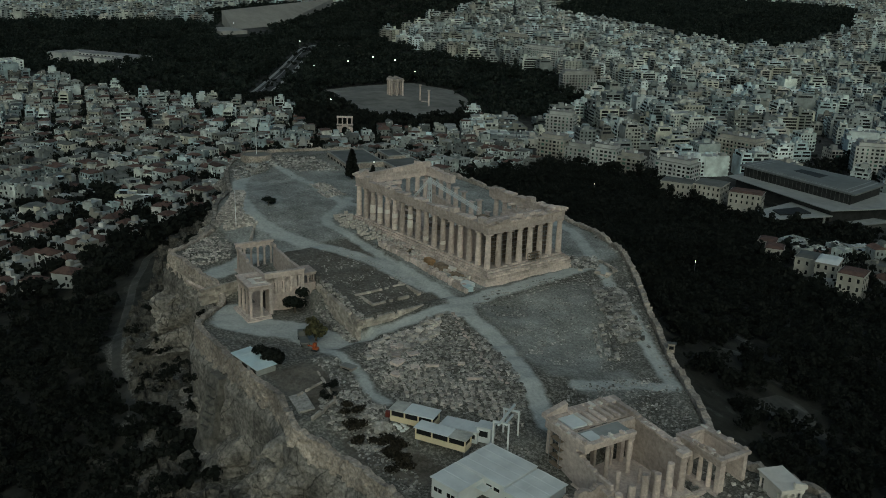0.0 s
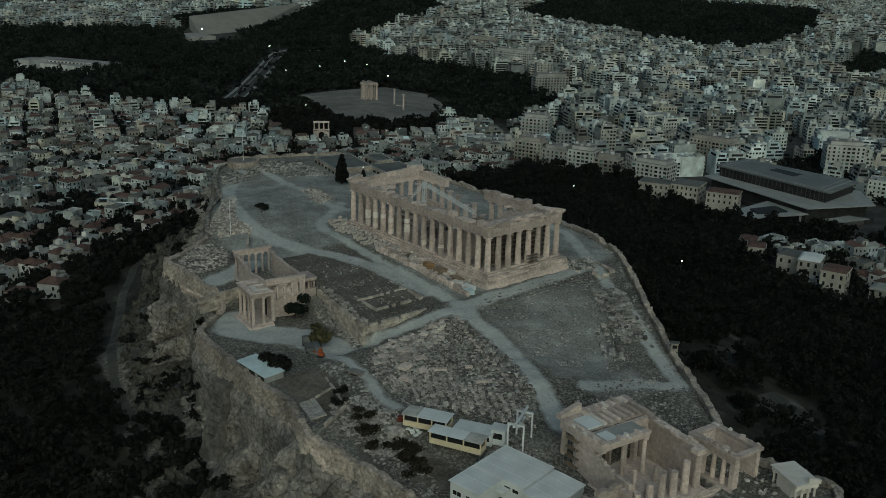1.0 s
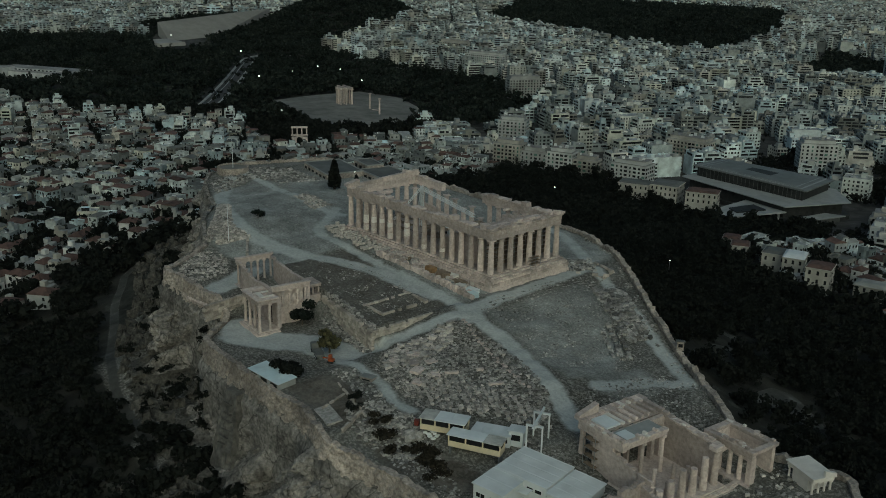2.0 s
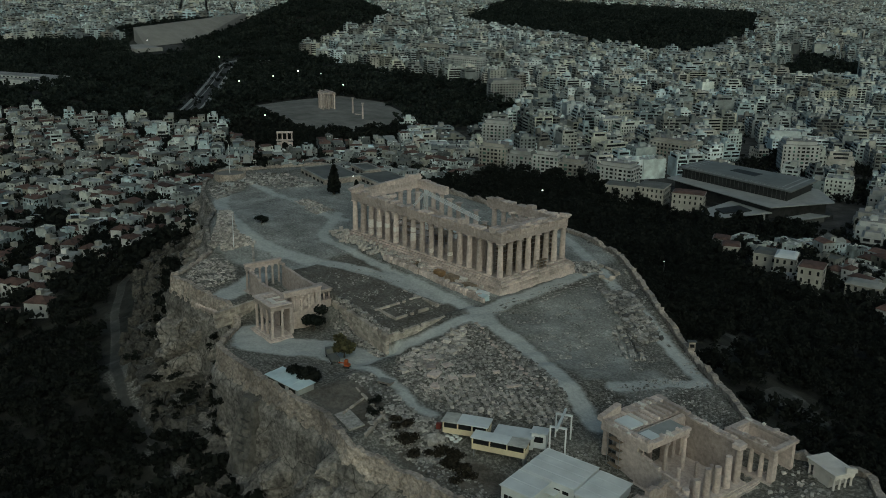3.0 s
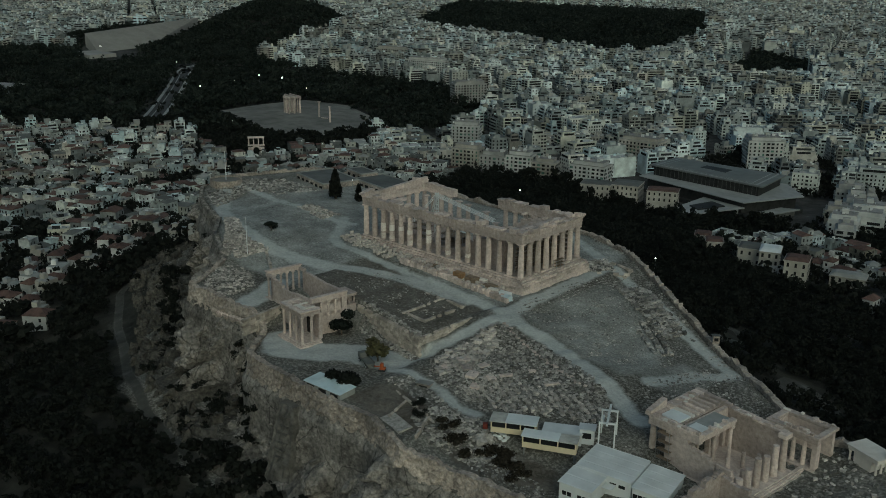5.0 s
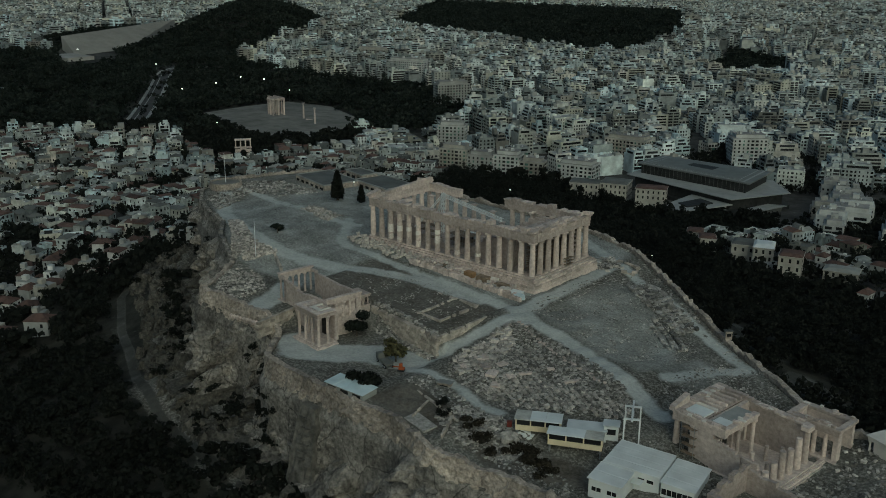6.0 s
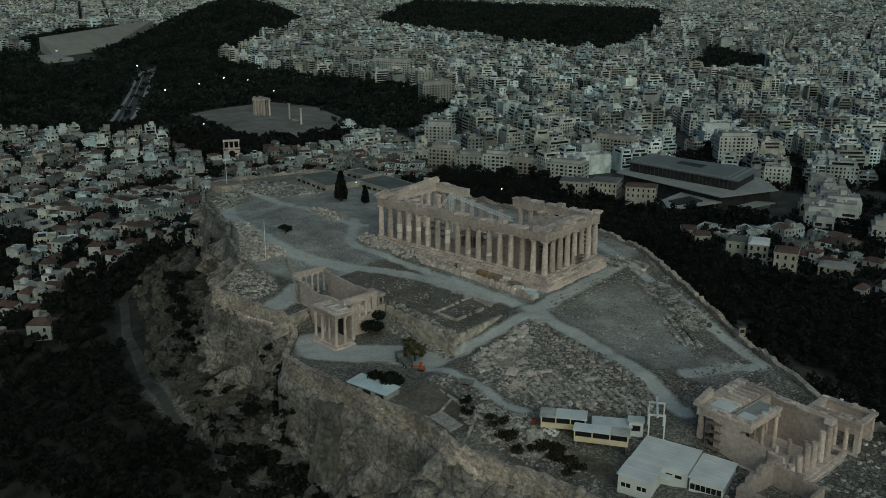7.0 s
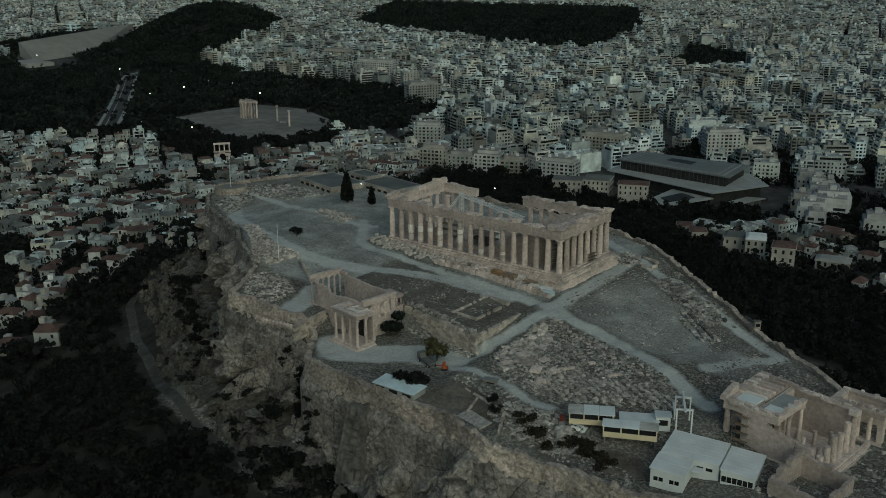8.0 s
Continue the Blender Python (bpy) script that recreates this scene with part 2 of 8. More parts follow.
CLEARING = material("dry_clearing", (0.12, 0.118, 0.105), (0.24, 0.235, 0.215), 12.0, 0.95, 0.0, 0.5, 0.35, 50.0)
GROUND = ground_material()

# ---- the lie of the land ----
# rim of the hilltop, clockwise from its north-west
RIM = [(-160, 70), (-140, 82), (-118, 88), (-100, 93), (-80, 93), (-66, 98), (-52, 94), (-40, 95), (-22, 94), (-7, 93), (-2, 91.5), (4, 84), (8, 78.5), (25, 79.5), (43.5, 80), (45.5, 74.5), (50, 67),
       (54, 60), (75, 49), (95, 33), (115, 25), (132, 17), (144, 8), (149, -12), (136, -46), (80, -58), (20, -58), (-15, -53), (-34, -45), (-55, -29), (-72, -14),
       (-90, -1), (-105, 10), (-127, 27), (-150, 24), (-162, 40)]
# known heights on the hilltop, and on the plain round it
TOP = [(-38, 30, -2.9), (-38, 17, -2.6), (-38, 0, -2.9), (-37.5, -14, -3.2), (-25, 21, -2.2), (-12, 21, -1.4), (-80, 40, -6.2), (-97, 51, -9), (-52, 78, -8.9), (-40, 76, -7.6), (0, 22, -0.6), (30, 27, 0.2), (60, 36, 1.6),
       (117, 13, -2.4), (72, 3, 0.2), (120, -10, -1), (-39, -24, -3.6), (-99, 8, -9), (-83, 19, -8.2), (-53, -20, -5.3), (-50, 17, -5.6),
       (-68, 75, -9.4), (-58, 92, -9.4), (-78, 88, -13.2), (-100, 80, -13.6), (-56, 57, -6.4), (-72, 58, -8), (-12, 84, -8.9), (-125, 50, -13.5), (35, 68, -3.2), (20, 76, -4.4)]
PLAIN = [(427, -72, -66), (280, 10, -68), (587, -337, -70), (1026, -554, -70), (187, -433, -86), (105, -375, -90), (263, -731, -90), (468, -920, -76), (678, -819, -76),
         (956, -860, -68), (7, -233, -62), (386, -567, -78), (100, 320, -72), (-250, 150, -64), (-250, -200, -64), (2500, -1500, -56), (1500, -2500, -60)]
TERRACE = [(-36, 60.5), (-14, 56.5), (-8, 55.5), (18, 54), (18, 24), (-36, 31)]


def blend_heights(x, y, table, power, soft):
    total, weight = np.zeros_like(x), np.zeros_like(x)
    for px, py, pz in table:
        w = 1.0 / ((x - px) ** 2 + (y - py) ** 2 + soft ** 2) ** power
        total, weight = total + w * pz, weight + w
    return total / weight


def distance_to(x, y, line, closed=True):
    """The distance to a line of points; with closed, minus inside."""
    best, inside = np.full(x.shape, 1e9), np.zeros(x.shape, bool)
    pairs = list(zip(line, line[1:] + line[:1])) if closed else list(zip(line, line[1:]))
    for (ax, ay), (bx, by) in pairs:
        ux, uy = bx - ax, by - ay
        k = np.clip(((x - ax) * ux + (y - ay) * uy) / (ux * ux + uy * uy), 0, 1)
        best = np.minimum(best, np.hypot(x - ax - k * ux, y - ay - k * uy))
        if closed and ay != by:
            inside ^= ((ay > y) != (by > y)) & (x < ux * (y - ay) / uy + ax)
    return np.where(inside, -best, best) if closed else best


def ramp01(v, a, b):
    k = np.clip((v - a) / (b - a), 0, 1)
    return k * k * (3 - 2 * k)


def hilltop(x, y):
    z = blend_heights(x, y, TOP, 1.6, 5.0)
    court = ramp01(x, -44, -36) * (1 - ramp01(x, 9, 12)) * ramp01(y, 57, 59)
    z = z * (1 - court) + court * -8.9
    k = ramp01(-distance_to(x, y, TERRACE), -0.4, 0.6)
    return z * (1 - k) + k * (-3.6 + 0.055 * (x + 36) + 0.01 * (y - 45))


def mound(x, y, cx, cy, rx, ry, turn, height):
    c, s = math.cos(radians(turn)), math.sin(radians(turn))
    u, v = ((x - cx) * c + (y - cy) * s) / rx, (-(x - cx) * s + (y - cy) * c) / ry
    return height * np.exp(-(u * u + v * v) ** 1.3)


def land(x, y):
    x, y = np.asarray(x, float), np.asarray(y, float)
    d = distance_to(x, y, RIM)
    plain = blend_heights(x, y, PLAIN, 1.2, 90.0)
    plain = plain + mound(x, y, 1425, -1035, 310, 140, -40, 64) + mound(x, y, 1550, -735, 210, 45, -63.7, 20) + mound(x, y, 900, -1800, 500, 300, -30, 25)
    foot = -34.0 + 6 * ramp01(-y, -20, 20)
    slope = plain + (foot - plain) * np.exp(-np.maximum(d - 14, 0) / 95)
    return np.where(d < 4, hilltop(x, y) * (1 - ramp01(d, -1.3, 0.5)) + slope * ramp01(d, -1.3, 0.5), slope)


def land_at(x, y):
    return float(land(np.array([x]), np.array([y]))[0])

# ---- paths, bare ground and woods, as lines and areas of the plan ----
PATHS = [
    (2.2, [(-99, 52), (-88, 45.5), (-76.5, 40.3), (-66, 36.2), (-58.5, 33.9), (-50, 33.4), (-42, 32)]),
    (1.8, [(-42, 33), (-40.5, 46), (-38.5, 57), (-37, 64), (-33, 68)]),
    (5.6, [(-33, 68), (-22, 71), (-15, 77), (-6, 82), (0, 78)]),
    (1.7, [(-42, 31), (-27, 29.5), (-14, 29), (-4, 29), (11.6, 27.4), (23, 27.4), (32, 27.6), (40, 24), (46.4, 16), (58, 3)]),
    (2.6, [(-27, 31.2), (-14, 32.6), (-2, 33), (10, 37), (21, 42.4), (34, 44), (46, 45.2), (57, 44.2), (73, 39.3), (90, 32), (106.5, 23.4), (118.5, 14.5), (134, 2)]),
    (2.3, [(-43, 33), (-40.7, 18.4), (-40.6, 0.4), (-39.2, -18.3), (-38, -27)]),
    (1.3, [(-37, 72), (-45, 71), (-54, 72), (-63, 75), (-69, 75)]),
    (1.8, [(10, -50), (-10, -46), (-19.4, -40.6), (-34.2, -30), (-51.4, -19.8), (-74.2, -5), (-90.9, 5.6), (-103, 13.4)]),
    (2.3, [(-91, 34), (-94, 28), (-97, 21), (-102, 16)]),
    (1.6, [(130, -3), (110, -1), (89.6, 2.8), (66.9, 6.8), (55, 8), (50, 6)]),
    (3.6, [(20, 76), (22, 67), (25, 60)]),
    (3.4, [(-46, 33.4), (-41, 30.6)]),
    (1.5, [(165, 30), (148, 47), (118, 65), (96, 75), (70, 88), (39, 100), (22, 103.5), (2, 107.5), (-15, 114)]),
    (3.2, [(-66, -54), (-73, -58)]), (5.0, [(-93, -46), (-92, -60), (-104, -52)]), (1.6, [(-54, -93), (-64, -82), (-60, -72)]), (2.0, [(-20, -90), (-54, -93)]),
    (11.0, [(618, -238), (720, -318), (806, -384), (900, -455), (990, -520), (1040, -562), (1060, -600)]),
]
PLAZA = [(520, -317), (614, -342), (672, -349), (685, -421), (685, -456), (684, -490), (620, -500), (533, -462), (501, -404), (484, -360)]
WOODS = {
    "hill": [(-170, 130), (-60, 116), (10, 112), (24, 107.5), (42, 104), (73, 92), (99, 79), (121, 69), (151, 51), (168, 33), (175, 10), (190, 4), (166, 42), (140, 84), (122, 120), (70, 200), (-60, 270), (-200, 230)],
    "south": [(-190, 30), (-60, -45), (-20, -64), (80, -66), (150, -50), (175, -20), (225, -35), (268, -110), (280, -200), (292, -300), (312, -352), (262, -376), (228, -398), (205, -395), (130, -352), (66, -285), (0, -205), (-60, -190), (-160, -160)],
    "garden": [(640, -236), (700, -180), (856, -144), (1030, -118), (1600, -230), (1520, -430), (1400, -560), (1180, -560), (1065, -585), (1000, -515), (800, -370)],
    "river": [(540, -300), (640, -260), (800, -395), (1030, -570), (1100, -600), (1090, -707), (1034, -697), (907, -677), (816, -680), (733, -696), (651, -695), (550, -686), (480, -560), (430, -470), (470, -430), (540, -440), (620, -470), (660, -470), (670, -420), (655, -345)],
    "yard": [(130, -356), (120, -362), (88, -382), (56, -396), (34, -350), (36, -300), (66, -284)],
    "edge": [(660, -250), (620, -260), (566, -265), (489, -233), (447, -258), (449, -298), (435, -339), (469, -418), (505, -404), (490, -360), (520, -325), (614, -345), (672, -349), (640, -270)],
    "ardettos": [(1120, -560), (1190, -575), (1320, -625), (1367, -705), (1480, -830), (1590, -955), (1690, -1090), (1580, -1330), (1420, -1310), (1235, -1020), (1110, -800), (1060, -700)],
    "cemetery": [(650, -1205), (830, -1215), (1000, -1280), (1440, -1440), (1990, -2230), (1500, -2200), (970, -2000), (760, -1590)],
    "park": [(487, -1150), (560, -1420), (410, -1320), (380, -1040)],
    "rim": [(1422, -592), (1591, -936), (1650, -930), (1480, -555)],
}
MUSEUM = [(40, -300), (130, -318), (212, -375), (196, -486), (44, -476)]
STADIUM = [(1150, -470), (1330, -545), (1413, -585), (1600, -945), (1575, -955), (1367, -697), (1325, -640), (1180, -590)]


def graded(low, high, fine_low, fine_high, step, growth):
    """Places along an axis: even steps where the hilltop lies, growing steps away from it."""
    mid = list(np.arange(fine_low, fine_high + 0.01, step))
    for sign, limit, start in ((1, high, fine_high), (-1, low, fine_low)):
        s, v = step, start
        while sign * v < sign * limit:
            s = min(s * growth, 120)
            v += sign * s
            mid.append(v)
    return np.array(sorted(mid))


def mesh_object(name, verts, faces, mats, index=None, smooth=False, parent=None):
    """One mesh from arrays: corners, four-cornered faces, materials and each face's material."""
    verts, faces = np.asarray(verts, np.float32), np.asarray(faces, np.int32)
    me = bpy.data.meshes.new(name)
    me.vertices.add(len(verts)), me.loops.add(faces.size), me.polygons.add(len(faces))
    me.vertices.foreach_set("co", verts.ravel())
    me.loops.foreach_set("vertex_index", faces.ravel())
    me.polygons.foreach_set("loop_start", np.arange(0, faces.size, faces.shape[1], dtype=np.int32))
    if index is not None:
        me.polygons.foreach_set("material_index", np.asarray(index, np.int32))
    me.polygons.foreach_set("use_smooth", np.full(len(faces), smooth))
    for m in mats:
        me.materials.append(m)
    me.update(calc_edges=True)
    ob = new(name, me)
    ob.parent = parent
    return ob


def fuzz(x, y, size, seed):
    """Smooth noise over the plan, about -1 to 1."""
    rng = np.random.default_rng(seed)
    total = np.zeros_like(x)
    for k in range(9):
        a, p = rng.uniform(0, 2 * math.pi, 2)
        f = (2 * math.pi / size) * rng.uniform(0.5, 1.6)
        total = total + np.sin(f * (x * math.cos(a) + y * math.sin(a)) + p)
    return total / 4.5


def sheet_faces(nu, nv):
    i = np.arange(nu * nv).reshape(nu, nv)
    return np.stack([i[:-1, :-1], i[1:, :-1], i[1:, 1:], i[:-1, 1:]], -1).reshape(-1, 4)


gx, gy = np.meshgrid(graded(-1500, 4600, -165, 165, 1.0, 1.06), graded(-4600, 1500, -85, 125, 1.0, 1.06), indexing="ij")
gd = distance_to(gx, gy, RIM)
gz = land(gx, gy) + np.where(gd < -2, 0.22 * fuzz(gx, gy, 9, 4) + 0.10 * fuzz(gx, gy, 3.2, 5), 0) + np.where(gd > 20, 0.8 * fuzz(gx, gy, 30, 6), 0)
ground = tagged(mesh_object("ground", np.stack([gx, gy, gz], -1).reshape(-1, 3), sheet_faces(*gx.shape), [GROUND], smooth=True),
                "dry rocky hilltop with dusty paths above a wooded town plain", "ground", kind="structure")
dust = np.zeros_like(gx)
for half, line in PATHS[:12]:
    dust = np.maximum(dust, 1 - ramp01(distance_to(gx, gy, line, False), half - 1.6, half + 1.9))
track = np.zeros_like(gx)
for half, line in PATHS[12:-1]:
    track = np.maximum(track, 1 - ramp01(distance_to(gx, gy, line, False), half - 0.9, half + 0.9))
TRIANGLE = [(-44, 27), (-47, -14), (-56, -9), (-70, 3), (-83, 13), (-91, 28), (-84, 38), (-72, 35), (-58, 31), (-50, 30)]
worn = (1 - ramp01(gd, -4, -1)) * ramp01(distance_to(gx, gy, TERRACE), 0.0, 2.5) * ramp01(gx, -40, -34) * (1 - 0.75 * ramp01(gx, 108, 124)) * (1 - ramp01(gy, 56, 60))
worn = np.maximum(worn, 0.72 * (1 - ramp01(distance_to(gx, gy, TRIANGLE), -3, 3)))
worn = np.maximum(worn, 0.6 * (1 - ramp01(np.hypot((gx + 93) / 9, (gy - 27) / 10), 0.6, 1.3)))
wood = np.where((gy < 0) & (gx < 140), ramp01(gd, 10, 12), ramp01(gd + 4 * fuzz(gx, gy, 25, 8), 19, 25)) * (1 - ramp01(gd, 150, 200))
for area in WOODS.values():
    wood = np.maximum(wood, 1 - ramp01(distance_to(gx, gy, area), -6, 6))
YARD = [(-41, 80), (-46, 77), (-60, 80), (-66, 88), (-62, 93), (-40, 91.5)]
GULLY = [(-70, 89), (-74, 82), (-84, 79), (-95, 77), (-100, 84), (-90, 91), (-78, 92)]
earth = np.zeros_like(gx)
for area, amount in ((YARD, 0.95), (GULLY, 0.75), (TERRACE, 0.55)):
    earth = np.maximum(earth, amount * (1 - ramp01(distance_to(gx, gy, area), -2, 1)))
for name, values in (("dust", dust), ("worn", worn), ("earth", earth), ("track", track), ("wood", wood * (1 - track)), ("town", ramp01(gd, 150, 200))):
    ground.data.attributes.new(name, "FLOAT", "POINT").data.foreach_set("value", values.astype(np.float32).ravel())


# ---- the cliffs and the circuit wall ----
def along(line, step, closed=False):
    """Even points along a line, with the outward normal of each (the line runs clockwise)."""
    pts = line + line[:1] if closed else line
    out, normals = [], []
    for (ax, ay), (bx, by) in zip(pts, pts[1:]):
        n = max(1, round(math.hypot(bx - ax, by - ay) / step))
        for k in range(n):
            out.append((ax + (bx - ax) * k / n, ay + (by - ay) * k / n))
    if not closed:
        out.append(pts[-1])
    p = np.array(out)
    for _ in range(6):
        q = p.copy()
        q[1:-1] = (p[:-2] + 2 * p[1:-1] + p[2:]) / 4
        p = q
    t = np.gradient(p, axis=0)
    t /= np.linalg.norm(t, axis=1)[:, None]
    return p, np.stack([-t[:, 1], t[:, 0]], 1)


def rough3(points, size, octaves=4):
    return np.array([noise.fractal(Vector(p) / size, 0.8, 2.1, octaves) for p in points])


# crags that stand out from the face: place on the rim, width, amount
BULGES = [(34, 80, 9, 6.5), (12, 79, 6, 3.0), (62, 56, 10, 4.0), (100, 31, 14, 6.0), (-8, 93, 7, 3.5), (-64, 97, 9, 3.0), (-90, 93, 10, 3.0)]


def cliff(line, wall_drop, spread, step=0.62, rows=88):
    """A rock face from under the wall down to the slope: crags, clefts and ledges."""
    p, nrm = along(line, step)
    v = np.linspace(0, 1, rows)
    top = np.array([land_at(*(a - 2.5 * b)) for a, b in zip(p, nrm)]) - wall_drop
    bottom = np.array([land_at(*(a + (spread + 1) * b)) for a, b in zip(p, nrm)]) - 3.0
    s = np.arange(len(p)) * step
    out = (0.4 + 1.4 * ramp01(v, 0.0, 0.12) + 0.24 * spread * np.minimum(v / 0.7, 1) + 0.68 * spread * ramp01(v, 0.64, 1.0) ** 1.1)[None] * np.ones((len(p), 1))
    for bx, by, wide, amount in BULGES:
        out = out + amount * np.exp(-(((p[:, 0] - bx) ** 2 + (p[:, 1] - by) ** 2) / wide ** 2))[:, None] * (ramp01(v, 0.04, 0.3) * (1 - ramp01(v, 0.72, 0.98)))[None]
    z = top[:, None] + (bottom - top)[:, None] * v[None]
    base = np.stack([p[:, None, 0] + nrm[:, None, 0] * out, p[:, None, 1] + nrm[:, None, 1] * out, z], -1)
    flat = np.stack([np.repeat(s[:, None], rows, 1), 0 * z, z], -1).reshape(-1, 3)
    fine = rough3(base.reshape(-1, 3), 3.0).reshape(z.shape)
    grit = rough3(base.reshape(-1, 3) + 90, 1.5, 3).reshape(z.shape)
    bend = rough3(base.reshape(-1, 3) + 300, 12.0, 2).reshape(z.shape).ravel()

    def crags(wide, tall, seed):
        """Leaning blocks parted by clefts: each block's own stand-out, and the depth into its clefts."""
        gap, own = [], []
        for q, w in zip(flat, bend):
            dist, spots = noise.voronoi(Vector(((q[0] + 2.5 * w + 0.25 * q[2]) / wide, seed, (q[2] + 2.0 * w) / tall)))
            gap.append(dist[1] - dist[0])
            own.append(noise.cell(spots[0] * 7.3) - 0.5)
        return np.array(gap).reshape(z.shape), np.array(own).reshape(z.shape)

    gap1, own1 = crags(15.0, 26.0, 3.3)
    gap2, own2 = crags(5.0, 8.0, 8.1)
    depth = ramp01(v, 0.0, 0.14)[None]
    push = depth * (6.0 * own1 + 5.0 * np.minimum(gap1, 0.5) - 4.6 * np.exp(-(gap1 / 0.09) ** 2) + 2.4 * own2 + 1.6 * np.minimum(gap2, 0.5) - 1.8 * np.exp(-(gap2 / 0.10) ** 2)) + (1.5 * fine + 0.55 * grit) * ramp01(v, 0, 0.05)[None]
    push = push * (1 - 0.8 * np.exp(-((p[:, 0] + 29) / 9.0) ** 2))[:, None]
    push = np.maximum(push, -out + 0.5 + 1.3 * ramp01(v, 0.02, 0.12)[None])
    base[..., 0] += nrm[:, None, 0] * push
    base[..., 1] += nrm[:, None, 1] * push
    base[..., 2] += 0.6 * fine * ramp01(v, 0.02, 0.2)[None]
    cleft = (gap1 < 0.06) & (v[None] > 0.15) & (v[None] < 0.97)
    face = np.repeat(np.concatenate([nrm, 0 * nrm[:, :1]], 1)[:, None], rows, 1)
    deep = base[cleft] + 1.2 * face[cleft]
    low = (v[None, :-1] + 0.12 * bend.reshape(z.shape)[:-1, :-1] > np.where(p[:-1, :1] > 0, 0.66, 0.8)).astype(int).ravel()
    return base.reshape(-1, 3), sheet_faces(*z.shape)[:, ::-1], deep, low


def wall_strip(line, rise, drop, thick, step=0.8):
    """A masonry wall on the rim with an uneven coping: outer face, top and inner face in one sheet."""
    p, nrm = along(line, step)
    ground_z = np.array([land_at(*(a - 2.5 * b)) for a, b in zip(p, nrm)])
    for _ in range(8):
        ground_z[1:-1] = (ground_z[:-2] + 2 * ground_z[1:-1] + ground_z[2:]) / 4
    jag = np.array([noise.fractal(Vector((a[0] / 6, a[1] / 6, 3)), 0.7, 2.0, 4) + 0.5 * noise.cell(Vector((a[0] / 2.2, a[1] / 2.2, 1))) for a in p])
    top = ground_z + rise + 0.8 * jag
    rows = 12
    ring = []
    for k in range(rows):
        q = k / (rows - 1)
        ring.append((0.9 * (1 - q), ground_z - drop + (top - ground_z + drop) * q))
    ring += [(-0.12, top + 0.05), (-thick, top + 0.05 * jag), (-thick, ground_z - 0.8)]
    verts = np.zeros((len(p), len(ring), 3))
    for k, (o, z) in enumerate(ring):
        wob = np.array([0.45 * noise.fractal(Vector((a[0] / 2.2, a[1] / 2.2, h / 1.6)), 0.6, 2.0, 4) for a, h in zip(p, z)]) if k < rows else 0
        verts[:, k, 0], verts[:, k, 1], verts[:, k, 2] = p[:, 0] + nrm[:, 0] * (o + wob), p[:, 1] + nrm[:, 1] * (o + wob), z
    return verts.reshape(-1, 3), sheet_faces(len(p), len(ring))[:, ::-1]


NORTH = RIM[0:24]
SOUTH = RIM[23:] + RIM[:1]
cv, cf, CLEFTS, low = cliff(NORTH, 3.6, 19.0)
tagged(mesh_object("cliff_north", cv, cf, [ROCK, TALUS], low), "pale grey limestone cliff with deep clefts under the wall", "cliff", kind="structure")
cv, cf, _, low = cliff(SOUTH, 12.0, 9.0, 2.0, 24)
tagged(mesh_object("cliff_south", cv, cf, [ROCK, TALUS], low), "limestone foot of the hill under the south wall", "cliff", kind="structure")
wv, wf = wall_strip(RIM[0:18], 0.8, 6.5, 1.6)
tagged(mesh_object("circuit_wall_north", wv, wf, [MASONRY]), "ancient rough stone circuit wall on the cliff edge", "wall", kind="structure")
wv, wf = wall_strip(RIM[17:24], 0.0, 7.0, 1.4)
tagged(mesh_object("circuit_wall_east", wv, wf, [ROCK]), "low worn rocky edge wall on the cliff", "wall", kind="structure")
wv, wf = wall_strip(SOUTH, 1.1, 14.0, 1.6)
tagged(mesh_object("circuit_wall_south", wv, wf, [MASONRY]), "tall straight ancient stone circuit wall", "wall", kind="structure")


# ---- the avenue and the clearing, laid on the plain ----
def strip(name, line, half, lift, mat, label, category, shift=0.0):
    p, nrm = along(line, 9.0)
    c = p + nrm * shift
    a, b = c + nrm * half, c - nrm * half
    za, zb = land(a[:, 0], a[:, 1]) + lift, land(b[:, 0], b[:, 1]) + lift
    verts = np.stack([np.concatenate([a, za[:, None]], 1), np.concatenate([b, zb[:, None]], 1), np.concatenate([b, zb[:, None] - 4], 1), np.concatenate([a, za[:, None] - 4], 1)], 1)
    n = len(p)
    i = np.arange(n * 4).reshape(n, 4)
    faces = np.concatenate([np.stack([i[:-1, k], i[1:, k], i[1:, (k + 1) % 4], i[:-1, (k + 1) % 4]], -1) for k in range(4)])
    return tagged(mesh_object(name, verts.reshape(-1, 3), faces, [mat]), label, category, kind="structure")


AVENUE = [(600, -222), (660, -270), (720, -318), (806, -384), (900, -455), (990, -522), (1030, -556), (1046, -590), (1040, -625)]
strip("road", AVENUE, 7.5, 1.0, ASPHALT, "dark asphalt avenue with tram tracks", "road")
strip("pavement_east", AVENUE, 1.6, 1.3, CONCRETE, "pale pavement along the avenue", "pavement", 9.4)
strip("pavement_west", AVENUE, 2.4, 1.3, CONCRETE, "pale pavement along the avenue", "pavement", -10.2)
strip("tram_track", AVENUE, 0.5, 1.15, CONCRETE, "pale tram bed in the avenue", "road", 2.5)
pv = [(x, y, land_at(x, y) + 0.9) for x, y in PLAZA]
bm = bmesh.new()
f = bm.faces.new([bm.verts.new(c) for c in pv])
bmesh.ops.triangulate(bm, faces=[f])
bmesh.ops.subdivide_edges(bm, edges=bm.edges, cuts=3, use_grid_fill=True)
for v in bm.verts:
    v.co.z = land_at(v.co.x, v.co.y) + 0.9
me = bpy.data.meshes.new("clearing")
bm.to_mesh(me)
bm.free()
me.materials.append(CLEARING)
